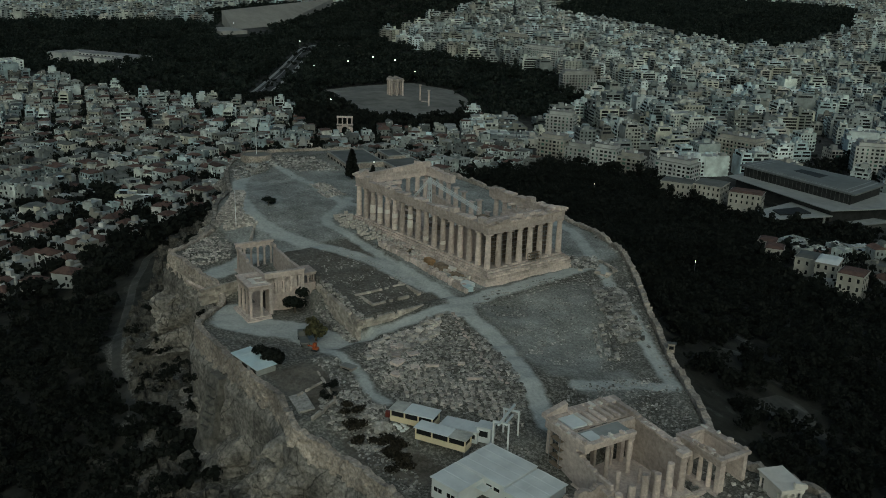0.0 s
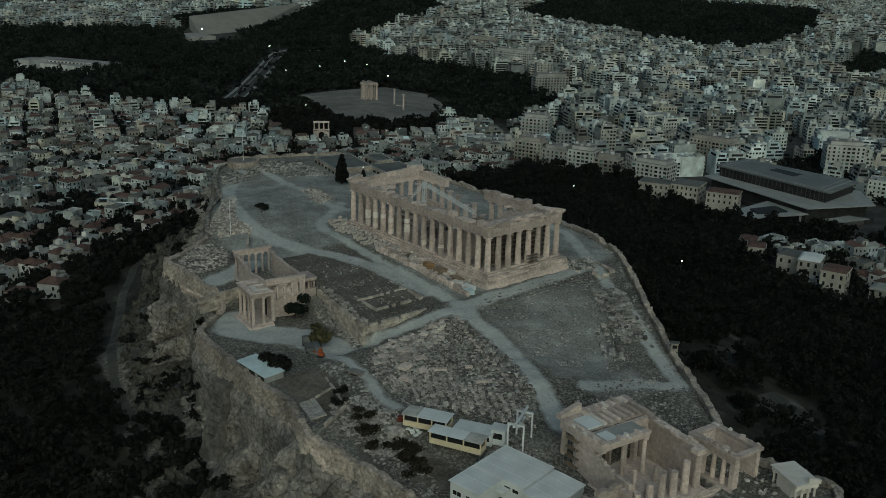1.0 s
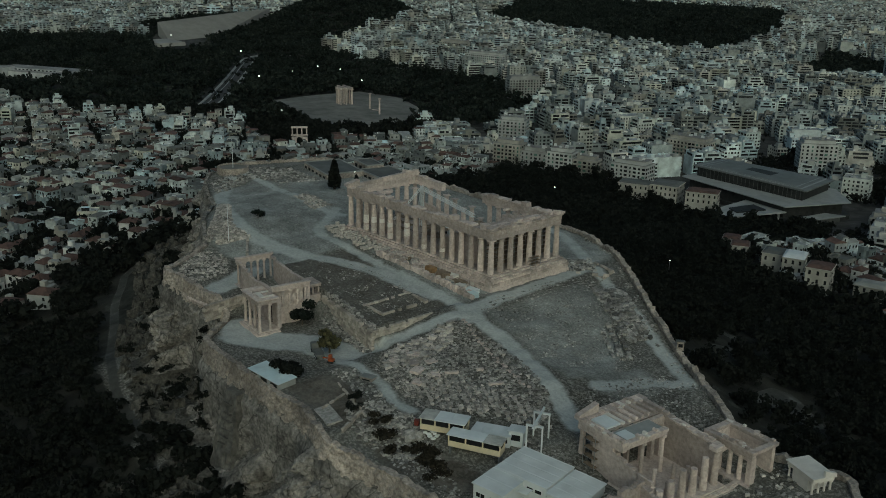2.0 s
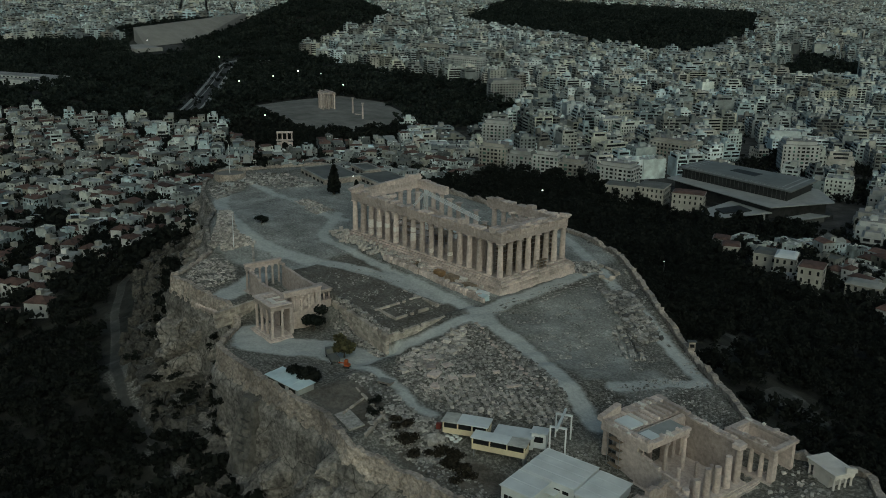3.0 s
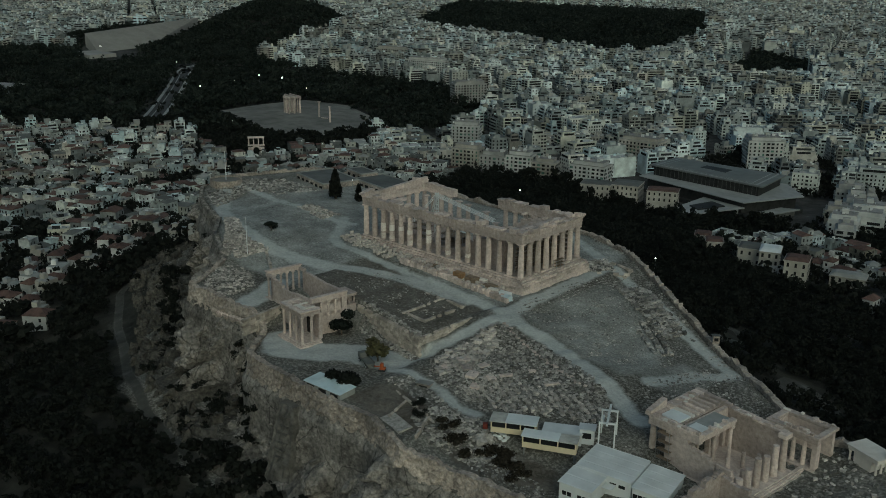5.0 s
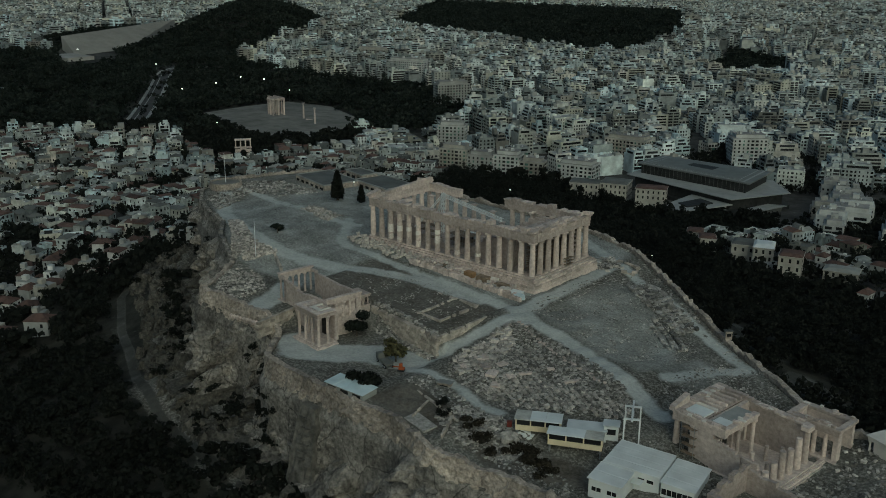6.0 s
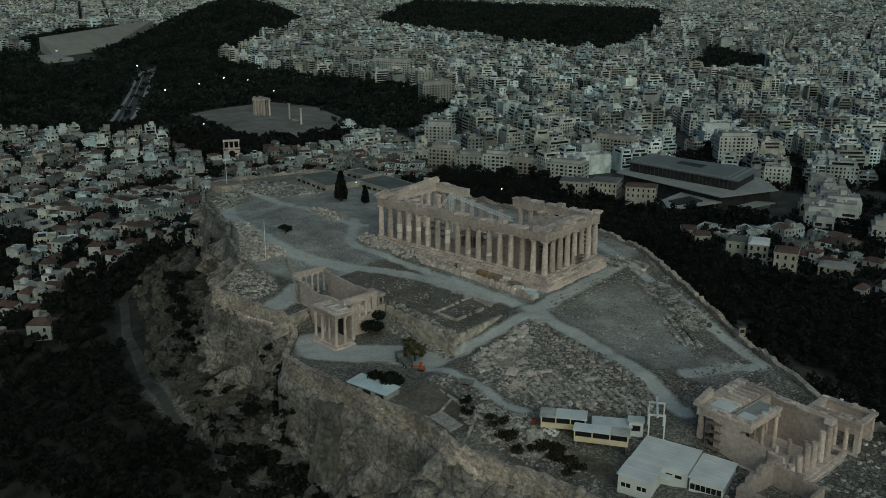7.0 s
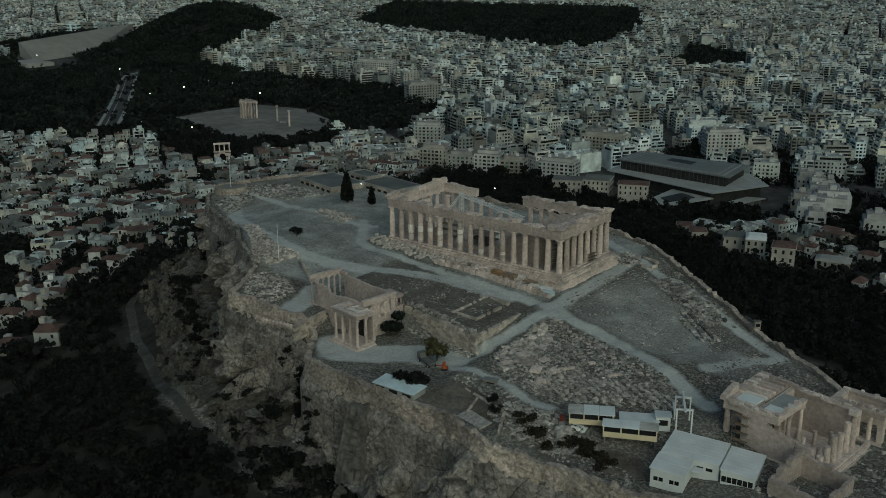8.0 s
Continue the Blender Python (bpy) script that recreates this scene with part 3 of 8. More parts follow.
tagged(new("clearing", me), "open pale dry ground round the ruined columns", "ground", kind="structure")

# ---- helpers for things ----
def empty(name, x, y, z, turn, label, category, group=""):
    ob = tagged(new(name), label, category, group)
    ob.matrix_world = pose(x, y, z, 0, 0, turn)
    return ob


def part(name, bm, mat, parent, label="", smooth=False):
    """Link a bmesh as one mesh object under a thing or a part, in the thing's own axes."""
    me = bpy.data.meshes.new(name)
    bm.to_mesh(me)
    bm.free()
    for m in (mat if isinstance(mat, (list, tuple)) else [mat]):
        me.materials.append(m)
    for f in me.polygons:
        f.use_smooth = smooth
    ob = new(name, me)
    ob.parent = parent
    return tagged(ob, label)


def again(ob, m, parent=None):
    """Another part on the same mesh."""
    o = new(ob.name.split(".")[0], ob.data)
    o.parent = parent or ob.parent
    o.matrix_basis = m
    for key in ("label",):
        if key in ob:
            o[key] = ob[key]
    return o


def slab(bm, x0, x1, y0, y1, z0, z1, bevel=0.0, jitter=0.0, rng=None):
    vs = [bm.verts.new((x, y, z)) for z in (z0, z1) for x, y in ((x0, y0), (x1, y0), (x1, y1), (x0, y1))]
    fs = [bm.faces.new([vs[i] for i in f]) for f in ((3, 2, 1, 0), (4, 5, 6, 7), (0, 1, 5, 4), (1, 2, 6, 5), (2, 3, 7, 6), (3, 0, 4, 7))]
    if jitter:
        for v in vs:
            v.co += Vector([rng.uniform(-jitter, jitter) for _ in range(3)])
    if bevel:
        bmesh.ops.bevel(bm, geom=list({e for f in fs for e in f.edges}), offset=bevel, segments=1, affect="EDGES")
    return vs


def lathe(bm, rings, sides, flutes=0.0, x=0.0, y=0.0):
    """Rings of (height, radius) closed into a round body; flutes pull every second corner in."""
    rows = []
    for z, r in rings:
        rows.append([bm.verts.new((x + r * (1 - flutes * (k % 2)) * math.cos(2 * math.pi * k / sides), y + r * (1 - flutes * (k % 2)) * math.sin(2 * math.pi * k / sides), z)) for k in range(sides)])
    for a, b in zip(rows, rows[1:]):
        for k in range(sides):
            bm.faces.new((a[k], a[(k + 1) % sides], b[(k + 1) % sides], b[k]))
    bm.faces.new(rows[-1])
    bm.faces.new(rows[0][::-1])


def broken(bm, x0, x1, y0, y1, z0, tops, rng, rough=0.25):
    """A wall with a ruined top, one closed body: tops gives the height in steps along its longer side."""
    alongx = x1 - x0 > y1 - y0
    lo, hi, n = (x0, x1, len(tops)) if alongx else (y0, y1, len(tops))
    line = [(lo, z0)]
    for k, top in enumerate(tops):
        a, b = lo + (hi - lo) * k / n, lo + (hi - lo) * (k + 1) / n
        h = max(z0 + 0.3, top + rng.uniform(-rough, rough))
        for j in range(3):
            line.append((a + (b - a) * (j + 0.02) / 3, h + rng.uniform(-rough, rough) * 0.5))
            line.append((a + (b - a) * (j + 0.98) / 3, line[-1][1] + rng.uniform(-0.03, 0.03)))
    line.append((hi, z0))
    near, far = [], []
    for s, z in line:
        near.append(bm.verts.new((s, y0, z) if alongx else (x0, s, z)))
        far.append(bm.verts.new((s, y1, z) if alongx else (x1, s, z)))
    m = len(line)
    faces = [bm.faces.new((near[i], near[(i + 1) % m], far[(i + 1) % m], far[i])) for i in range(m)]
    faces += [bm.faces.new(near[::-1]), bm.faces.new(far)]
    bmesh.ops.recalc_face_normals(bm, faces=faces)
    bmesh.ops.triangulate(bm, faces=faces[-2:])


# ---- the great temple ----
def doric_column(bm, height, r0, r1):
    rings = []
    for k in range(12):
        q = k / 11
        rings.append((height * 0.925 * q, r0 + (r1 - r0) * q + 0.02 * math.sin(math.pi * q)))
    lathe(bm, rings, 40, 0.07)
    lathe(bm, [(height * 0.925, r1), (height * 0.945, r1 * 1.12), (height * 0.965, r1 * 1.38)], 20)
    slab(bm, -r1 * 1.4, r1 * 1.4, -r1 * 1.4, r1 * 1.4, height * 0.965, height)


rng = random.Random(3)
temple = empty("temple", 0, 0, 0, 0, "ruined pale marble Doric temple on a stepped platform with fluted columns", "temple")
STEP_MESH = []
for k in range(5):
    bm = bmesh.new()
    slab(bm, 0, 1, -0.5, 0.5, 0, 1, 0.035, 0.02, rng)
    me = bpy.data.meshes.new("step_block")
    bm.to_mesh(me)
    bm.free()
    me.materials.append(MARBLE)
    STEP_MESH.append(me)
for k, (grow, name) in enumerate(((2.1, "footing_course"), (1.75, "footing_course"), (1.4, "lower_step"), (0.7, "middle_step"), (0.0, "top_step"))):
    low, high = (-4.0, -0.72, 0.0, 0.52, 1.04)[k], (-0.724, -0.004, 0.516, 1.036, 1.55)[k]
    bm = bmesh.new()
    slab(bm, -34.45 - grow, 34.75 + grow, -15.45 - grow, 15.15 + grow, low, high, 0.03)
    step = part(name, bm, MARBLE, temple)
    r = random.Random(40 + k)
    # facing blocks along the north and west sides
    for side in ("north", "west"):
        pos, end = (-34.75 - grow, 34.7 + grow) if side == "north" else (-15.4 - grow, 15.14 + grow)
        while pos < end - 0.3:
            l = min(r.uniform(1.5, 2.6) * (1.0 if k > 1 else 1.3), end - pos)
            z0 = low if k else -1.44
            o = new("step_block", r.choice(STEP_MESH))
            o.parent = step
            size = Matrix.Diagonal((l - 0.03, 0.6, high - z0 + 0.004, 1))
            wob = r.uniform(-0.03, 0.03)
            o.matrix_basis = (pose(pos, 15.17 + grow + wob, z0) if side == "north" else pose(-34.47 - grow + wob, pos, z0, 0, 0, 90)) @ size
            pos += l
bm = bmesh.new()
slab(bm, -37.0, 37.0, -17.6, 17.4, -9.0, -2.3, 0.1)
part("foundation", bm, MARBLE, temple, "coarse limestone foundation courses")
bm = bmesh.new()
doric_column(bm, 10.43, 0.95, 0.74)
XS = [-33.75 + 67.5 * k / 16 for k in range(17)]
YS = [-14.45 + 28.9 * k / 7 for k in range(8)]
column = part("column", bm, MARBLE, temple)
column.location = (XS[0], YS[7], 1.55)
spots = [(x, YS[7], 1.0) for x in XS[1:]] + [(x, YS[0], 1.0 if (k < 8 or k > 12) else (0.45, 0.75, 0.6, 0.85, 0.9)[k - 8]) for k, x in enumerate(XS)]
spots += [(XS[0], y, 1.0) for y in YS[1:7]] + [(XS[16], y, 1.0) for y in YS[1:7]]
for x, y, f in spots:
    again(column, pose(x, y, 1.55, 0, 0, rng.uniform(0, 360)) @ Matrix.Diagonal((1, 1, f, 1)))


def entablature(x0, x1, y0, y1, parent, lost=0.14):
    """Architrave, frieze with triglyphs and a projecting cornice, as a beam along its longer side, z from the column tops."""
    alongx = x1 - x0 > y1 - y0
    bm = bmesh.new()
    slab(bm, x0, x1, y0, y1, 11.98, 13.33, 0.03)
    part("architrave", bm, MARBLE, parent)
    bm = bmesh.new()
    slab(bm, x0 + 0.06, x1 - 0.06, y0 + 0.06, y1 - 0.06, 13.334, 14.68)
    length = x1 - x0 if alongx else y1 - y0
    n = max(2, round(length / 2.14))
    for k in range(n + 1):
        c = (x0 if alongx else y0) + 0.42 + (length - 0.84) * k / n
        for face, sign in ((y0, -1), (y1, 1)) if alongx else ((x0, -1), (x1, 1)):
            a, b = sorted((face + sign * 0.1, face - sign * 0.2))
            if alongx:
                slab(bm, c - 0.42, c + 0.42, a, b, 13.34, 14.6)
            else:
                slab(bm, a, b, c - 0.42, c + 0.42, 13.34, 14.6)
    part("frieze", bm, MARBLE, parent)
    pos, end = (x0, x1) if alongx else (y0, y1)
    pos, end = pos - 0.6, end + 0.6
    r = random.Random(int(x0 * 7 + y0))
    while pos < end - 0.2:
        w = min(r.uniform(1.5, 3.2), end - pos)
        if r.random() < lost:
            pos += w
            continue
        h = 15.2 + (r.uniform(-0.25, 0.15) if r.random() > 0.4 else r.choice((-0.35, -0.3, 0.4, 0.7, 1.0)))
        out0, out1 = 0.5, 0.5
        bm = bmesh.new()
        if alongx:
            slab(bm, pos, pos + w - 0.04, y0 - out0, y1 + out1 - r.uniform(0, 0.5), 14.684, h, 0.07, 0.12, r)
        else:
            slab(bm, x0 - out0, x1 + out1 - r.uniform(0, 0.5), pos, pos + w - 0.04, 14.684, h, 0.07, 0.12, r)
        part("cornice_block", bm, MARBLE, parent)
        pos += w


entablature(-34.6, 34.6, 13.55, 15.35, temple, 0.3)
entablature(-34.65, -32.85, -15.35, 13.5, temple, 0.1)
entablature(32.85, 34.65, -15.35, 13.5, temple, 1.0)
entablature(18.5, 32.8, -15.35, -13.55, temple, 0.25)
entablature(-32.8, -1.5, -15.35, -13.55, temple, 0.2)

# fresh drums let into restored columns of the north side
bm = bmesh.new()
lathe(bm, [(0, 0.945), (1.4, 0.925), (2.8, 0.9)], 40, 0.07)
drum = part("restored_drum", bm, MARBLE_NEW, temple, "fresh white marble drum")
drum.location = (XS[14], YS[7], 4.2)
for k, z, f in ((11, 2.0, 0.8), (11, 5.6, 0.5), (9, 4.4, 0.9), (9, 7.4, 0.5), (7, 2.4, 0.5), (13, 5.2, 0.7), (13, 2.4, 0.4), (5, 3.4, 0.4), (12, 6.0, 0.5), (14, 1.9, 0.6)):
    again(drum, pose(XS[k], YS[7], z) @ Matrix.Diagonal((1, 1, f, 1)))

# inside the temple: inner columns, chamber walls, roof beams, works
inner = bmesh.new()
doric_column(inner, 10.0, 0.84, 0.66)
inner_column = part("inner_column", inner, MARBLE, temple)
inner_column.location = (-28.2, 9.6, 1.9)
for k in range(1, 6):
    again(inner_column, pose(-28.2, 9.6 - 3.84 * k, 1.9, 0, 0, 31 * k))
for k, f in enumerate((1.0, 0.95, 0.82, 0.35, 0.62, 1.0)):
    again(inner_column, pose(28.2, 9.6 - 3.84 * k, 1.9, 0, 0, 17 * k) @ Matrix.Diagonal((1, 1, f, 1)))
bm = bmesh.new()
slab(bm, -28.9, -27.5, -10.6, 10.6, 11.904, 13.0, 0.04)
part("inner_architrave", bm, MARBLE, temple)
bm = bmesh.new()
slab(bm, -28.85, -27.55, -10.5, 10.5, 13.004, 14.3, 0.04)
part("inner_frieze", bm, MARBLE, temple)
bm = bmesh.new()
slab(bm, 27.6, 28.8, 1.0, 10.4, 11.904, 13.0, 0.04)
part("inner_architrave", bm, MARBLE, temple)
bm = bmesh.new()
broken(bm, -24.2, -22.2, -10.8, -2.6, 1.552, [12.4, 12.6, 12.2, 12.6], rng)
broken(bm, -24.2, -22.2, 2.6, 10.8, 1.552, [12.6, 12.4, 12.6, 12.0], rng)
slab(bm, -24.15, -22.25, -2.58, 2.57, 10.5, 12.5, 0.04)
part("rear_chamber_wall", bm, MARBLE, temple)
bm = bmesh.new()
broken(bm, -22.1, 24.0, 9.6, 10.8, 1.552, [12.2, 12.0, 9.2, 8.4, 7.0, 4.8, 3.6, 3.0, 2.6, 2.8, 3.4, 4.4, 4.0, 3.2, 4.8, 6.4, 7.2, 7.8], rng, 0.3)
part("north_chamber_wall", bm, MARBLE, temple)
bm = bmesh.new()
broken(bm, -22.1, 24.0, -10.8, -9.6, 1.552, [12.4, 12.2, 11.4, 9.6, 8.0, 5.2, 3.8, 2.8, 2.6, 3.0, 3.2, 4.0, 5.2, 4.4, 5.6, 6.8, 7.0, 7.4], rng, 0.3)
part("south_chamber_wall", bm, MARBLE, temple)
for k in range(6):
    bm = bmesh.new()
    y = 12.2 - 4.6 * k
    slab(bm, -32.8, -28.95, y - 0.35, y + 0.35, 13.5 + 0.05 * (k % 2), 14.2, 0.03)
    part("ceiling_beam", bm, MARBLE, temple)
for k in range(5):
    bm = bmesh.new()
    slab(bm, -30.9 + 4.1 * k, -30.1 + 4.1 * k, -13.5, -10.85, 12.2, 12.8, 0.03)
    part("ceiling_beam", bm, MARBLE, temple)
# coffer slabs still in place over the west porch
for k in (0, 1, 2, 4):
    bm = bmesh.new()
    y = 12.2 - 4.6 * k
    slab(bm, -32.75, -29.0, y - 4.1, y - 0.5, 14.21, 14.6, 0.05, 0.05, rng)
    part("coffer_slab", bm, MARBLE, temple)
# blocks that still lie on the west cornice and at the corners
r = random.Random(8)
for k in range(11):
    bm = bmesh.new()
    y = 11.5 - 2.3 * k + r.uniform(-0.4, 0.4)
    w, h = r.uniform(0.7, 1.3), r.uniform(0.35, 1.0)
    slab(bm, -34.3 + r.uniform(0, 0.5), -33.0, y - w, y + w, 15.2, 15.3 + h, 0.08, 0.1, r)
    part("pediment_block", bm, MARBLE, temple)


def raking(bm, x0, x1, y0, y1, z0, rise):
    """A wedge of the gable: low at y0, higher at y1."""
    vs = [bm.verts.new(c) for c in ((x0, y0, z0), (x1, y0, z0), (x1, y1, z0), (x0, y1, z0), (x0, y0, z0 + 0.55), (x1, y0, z0 + 0.55), (x1, y1, z0 + 0.55 + rise), (x0, y1, z0 + 0.55 + rise))]
    for f in ((3, 2, 1, 0), (4, 5, 6, 7), (0, 1, 5, 4), (1, 2, 6, 5), (2, 3, 7, 6), (3, 0, 4, 7)):
        bm.faces.new([vs[i] for i in f])


for x0, x1, y0, y1, rise in ((-35.3, -33.2, -16.2, -12.8, 0.7), (-35.3, -33.2, 16.2, 13.6, 0.4), (33.2, 35.4, 16.2, 11.0, 1.1), (33.2, 35.4, -16.2, -9.8, 1.5)):
    bm = bmesh.new()
    raking(bm, x0, x1, y0, y1, 15.25, rise)
    bmesh.ops.recalc_face_normals(bm, faces=bm.faces)
    part("gable_corner", bm, MARBLE, temple)
for k in range(7):
    bm = bmesh.new()
    y0, y1 = 13.2 - 4.1 * k, 13.2 - 4.1 * (k + 1)
    z0, z1 = 15.45 + 0.2 * k, 15.45 + 0.2 * (k + 1)
    vs = slab(bm, 32.95, 34.5, y1 + 0.02, y0 - 0.02, 14.684, z0)
    for v in vs[4:]:
        v.co.z = z0 if v.co.y > (y0 + y1) / 2 else z1
    bmesh.ops.bevel(bm, geom=bm.edges[:], offset=0.05, segments=1, affect="EDGES")
    part("gable_wall_block", bm, MARBLE, temple)


def lattice(name, a, b, size, parent, label):
    """A lattice beam of four chords and zigzag braces from a to b."""
    bm = bmesh.new()
    a, b = Vector(a), Vector(b)
    m = (b - a).to_track_quat("Z", "Y").to_matrix().to_4x4()
    length = (b - a).length
    n = max(3, int(length / (size * 1.6)))

    def rod(p, q, t):
        p, q = Vector(p), Vector(q)
        k = (q - p).to_track_quat("Z", "Y").to_matrix().to_4x4()
        k.translation = p
        vs = slab(bm, -t, t, -t, t, 0, (q - p).length)
        bmesh.ops.transform(bm, matrix=k, verts=vs)

    h = size / 2
    for x, y in ((-h, -h), (h, -h), (h, h), (-h, h)):
        rod((x, y, 0), (x, y, length), 0.07)
    for k in range(n):
        z0, z1 = length * k / n, length * (k + 1) / n
        rod((-h, -h, z0), (h, -h, z1), 0.045), rod((h, h, z0), (-h, h, z1), 0.045)
        rod((-h, h, z0), (-h, -h, z1), 0.045), rod((h, -h, z0), (h, h, z1), 0.045)
    m.translation = a
    bmesh.ops.transform(bm, matrix=m, verts=bm.verts)
    return part(name, bm, WHITE, parent, label)


crane = empty("derrick_crane", 17, -3, 1.55, 0, "pale steel derrick crane standing inside the roofless temple", "crane")
lattice("mast", (0, 0, 0), (0, 0, 14.4), 0.9, crane, "")
lattice("boom", (0, 0.3, 13.6), (-27, 1.5, 9.8), 0.9, crane, "long pale lattice boom")
lattice("stay", (0, 0, 13.8), (9, -6, 0.4), 0.6, crane, "")
lattice("stay", (0, 0, 13.8), (9, 6, 0.4), 0.6, crane, "")


def scaffold(x, y, z, w, d, h, turn, label, planks=True, rise=2.0):
    """Tube scaffold: standards, ledgers and plank decks, each a part."""
    s = empty("scaffold", x, y, z, turn, label, "scaffold", "repair scaffolds")
    levels = max(1, int(h / rise))
    nx, ny = max(1, int(w / 2.2)), max(1, int(d / 1.5))
    bm = bmesh.new()
    slab(bm, -0.04, 0.04, -0.04, 0.04, 0, h)
    post = part("standard", bm, STEEL, s)
    first = True
    for i in range(nx + 1):
        for j in range(ny + 1):
            m = pose(-w / 2 + w * i / nx, -d / 2 + d * j / ny, 0)
            if first:
                post.matrix_basis, first = m, False
            else:
                again(post, m)
    for k in range(levels):
        zz = rise * (k + 1)
        bm = bmesh.new()
        for j in range(ny + 1):
            slab(bm, -w / 2, w / 2, -d / 2 + d * j / ny - 0.03, -d / 2 + d * j / ny + 0.03, zz - 0.1, zz - 0.04)
        for i in range(nx + 1):
            slab(bm, -w / 2 + w * i / nx - 0.03, -w / 2 + w * i / nx + 0.03, -d / 2, d / 2, zz - 0.17, zz - 0.105)
        part("ledgers", bm, STEEL, s)
        if planks:
            bm = bmesh.new()
            slab(bm, -w / 2, w / 2, -d / 2 + 0.1, d / 2 - 0.1, zz, zz + 0.05)
            part("deck", bm, PLANK, s)
    return s


scaffold(-31.2, 0, 1.552, 2.6, 25, 10.2, 0, "grey tube scaffold with plank decks behind the west columns", True, 1.45)
scaffold(-31.7, 12.0, 1.552, 2.8, 2.6, 10.4, 0, "grey tube scaffold with plank decks in the temple corner", True, 1.3)
scaffold(-35.2, -3.0, 0.6, 1.2, 4.4, 3.0, 0, "small stair scaffold on the temple steps", True, 1.0)
scaffold(2, 4, 1.552, 9, 6, 4.6, 0, "tube scaffold with plank decks on the temple floor")
scaffold(-8, -6, 1.552, 6, 5, 6.6, 0, "tube scaffold with plank decks on the temple floor")
scaffold(13, 8.0, 1.552, 8, 2.4, 6.2, 0, "tube scaffold with plank decks on the temple floor")


def sheet_hut(name, x, y, z, w, d, h, turn, wall, roof, label, category, windows=2, pitch=0.25, group=""):
    """A site hut: walls, a slightly pitched sheet roof with eaves, windows along both long sides, a door."""
    s = empty(name, x, y, z, turn, label, category, group)
    bm = bmesh.new()
    slab(bm, -w / 2, w / 2, -d / 2, d / 2, 0, h)
    part("wall", bm, wall, s)
    bm = bmesh.new()
    vs = slab(bm, -w / 2 - 0.3, w / 2 + 0.3, -d / 2 - 0.3, d / 2 + 0.3, h + 0.004, h + 0.12)
    for v in vs:
        v.co.z += pitch * (v.co.y + d / 2) / d + max(0, -pitch)
    part("roof", bm, roof, s)
    for k in range(3):
        bm = bmesh.new()
        x0 = -w / 2 + w * (k + 1) / 4
        vs = slab(bm, x0 - 0.05, x0 + 0.05, -d / 2 - 0.28, d / 2 + 0.28, h + 0.13, h + 0.2)
        for v in vs:
            v.co.z += pitch * (v.co.y + d / 2) / d + max(0, -pitch)
        part("roof_seam", bm, roof, s)
    for side in (-1, 1):
        for k in range(windows):
            ww = w / windows * 0.62
            c = -w / 2 + w * (k + 0.5) / windows
            bm = bmesh.new()
            slab(bm, c - ww / 2, c + ww / 2, side * (d / 2 + 0.02) - 0.03, side * (d / 2 + 0.02) + 0.03, h * 0.42, h * 0.82)
            part("window", bm, GLASS_AND_SHADE, s)
    bm = bmesh.new()
    slab(bm, w / 2 - 0.02, w / 2 + 0.04, -0.45, 0.45, 0.05, 2.0)
    part("door", bm, STEEL, s)
    return s


sheet_hut("store_hut", 4, -2, 1.552, 6, 3, 2.6, 4, WHITE, WHITE, "small pale site hut on the temple floor", "site hut")

# ---- the small Ionic temple on two levels ----
def ionic_column(bm, height, r0):
    lathe(bm, [(0, r0 * 1.35), (0.16, r0 * 1.4), (0.28, r0 * 1.15), (0.42, r0 * 1.22)], 20)
    lathe(bm, [(0.42 + (height - 1.0) * q, r0 * (1 - 0.15 * q)) for q in (0, 0.25, 0.5, 0.75, 1)], 32, 0.06)
    lathe(bm, [(height - 0.58, r0 * 0.88), (height - 0.42, r0 * 1.1)], 16)
    for sx in (-1, 1):
        vs = slab(bm, sx * r0 * 0.75, sx * r0 * 1.35, -r0 * 0.95, r0 * 0.95, height - 0.6, height - 0.2, 0.08)
    slab(bm, -r0 * 1.3, r0 * 1.3, -r0 * 1.1, r0 * 1.1, height - 0.36, height - 0.12)
    slab(bm, -r0 * 1.1, r0 * 1.1, -r0 * 1.1, r0 * 1.1, height - 0.115, height)


erec = empty("ionic_temple", -6.3, 60.0, 0, -8, "small cream marble Ionic temple with a tall pillared north porch", "temple")
B = bmesh.new
# walls: south, north, west with its windows, cross wall
bm = B()
broken(bm, 0.0, 21.0, 0.0, 0.9, -9.0, [2.2, 2.2, 2.2, 2.1, 2.0, 2.2, 2.3, 2.4, 2.5, 2.5], rng, 0.05)
part("south_wall", bm, MARBLE, erec)
bm = B()
broken(bm, 0.0, 21.6, 10.7, 11.6, -9.0, [1.7, 1.6, 1.7, 1.6, 1.2, 0.9, 1.3, 2.0, 2.5, 2.6], rng, 0.08)
part("north_wall", bm, MARBLE, erec)
bm = B()
slab(bm, -0.9, 0.0, 0.0, 11.6, -9.2, -3.6, 0.03)
for v0, v1 in ((0.0, 1.0), (2.1, 3.3), (4.3, 5.6), (6.6, 7.9), (8.9, 11.6)):
    slab(bm, -0.85, -0.02, v0, v1, -3.6, 1.0)
slab(bm, -0.85, -0.02, 1.0, 11.6, -3.59, -2.6), slab(bm, -0.85, -0.02, 2.1, 11.6, -0.4, 0.99)
part("west_wall", bm, MARBLE, erec)
bm = B()
slab(bm, -1.0, 0.05, -0.05, 11.65, 1.004, 2.2, 0.05), slab(bm, -1.25, 0.2, -0.2, 11.8, 2.204, 2.6, 0.05)
part("west_entablature", bm, MARBLE, erec)
bm = B()
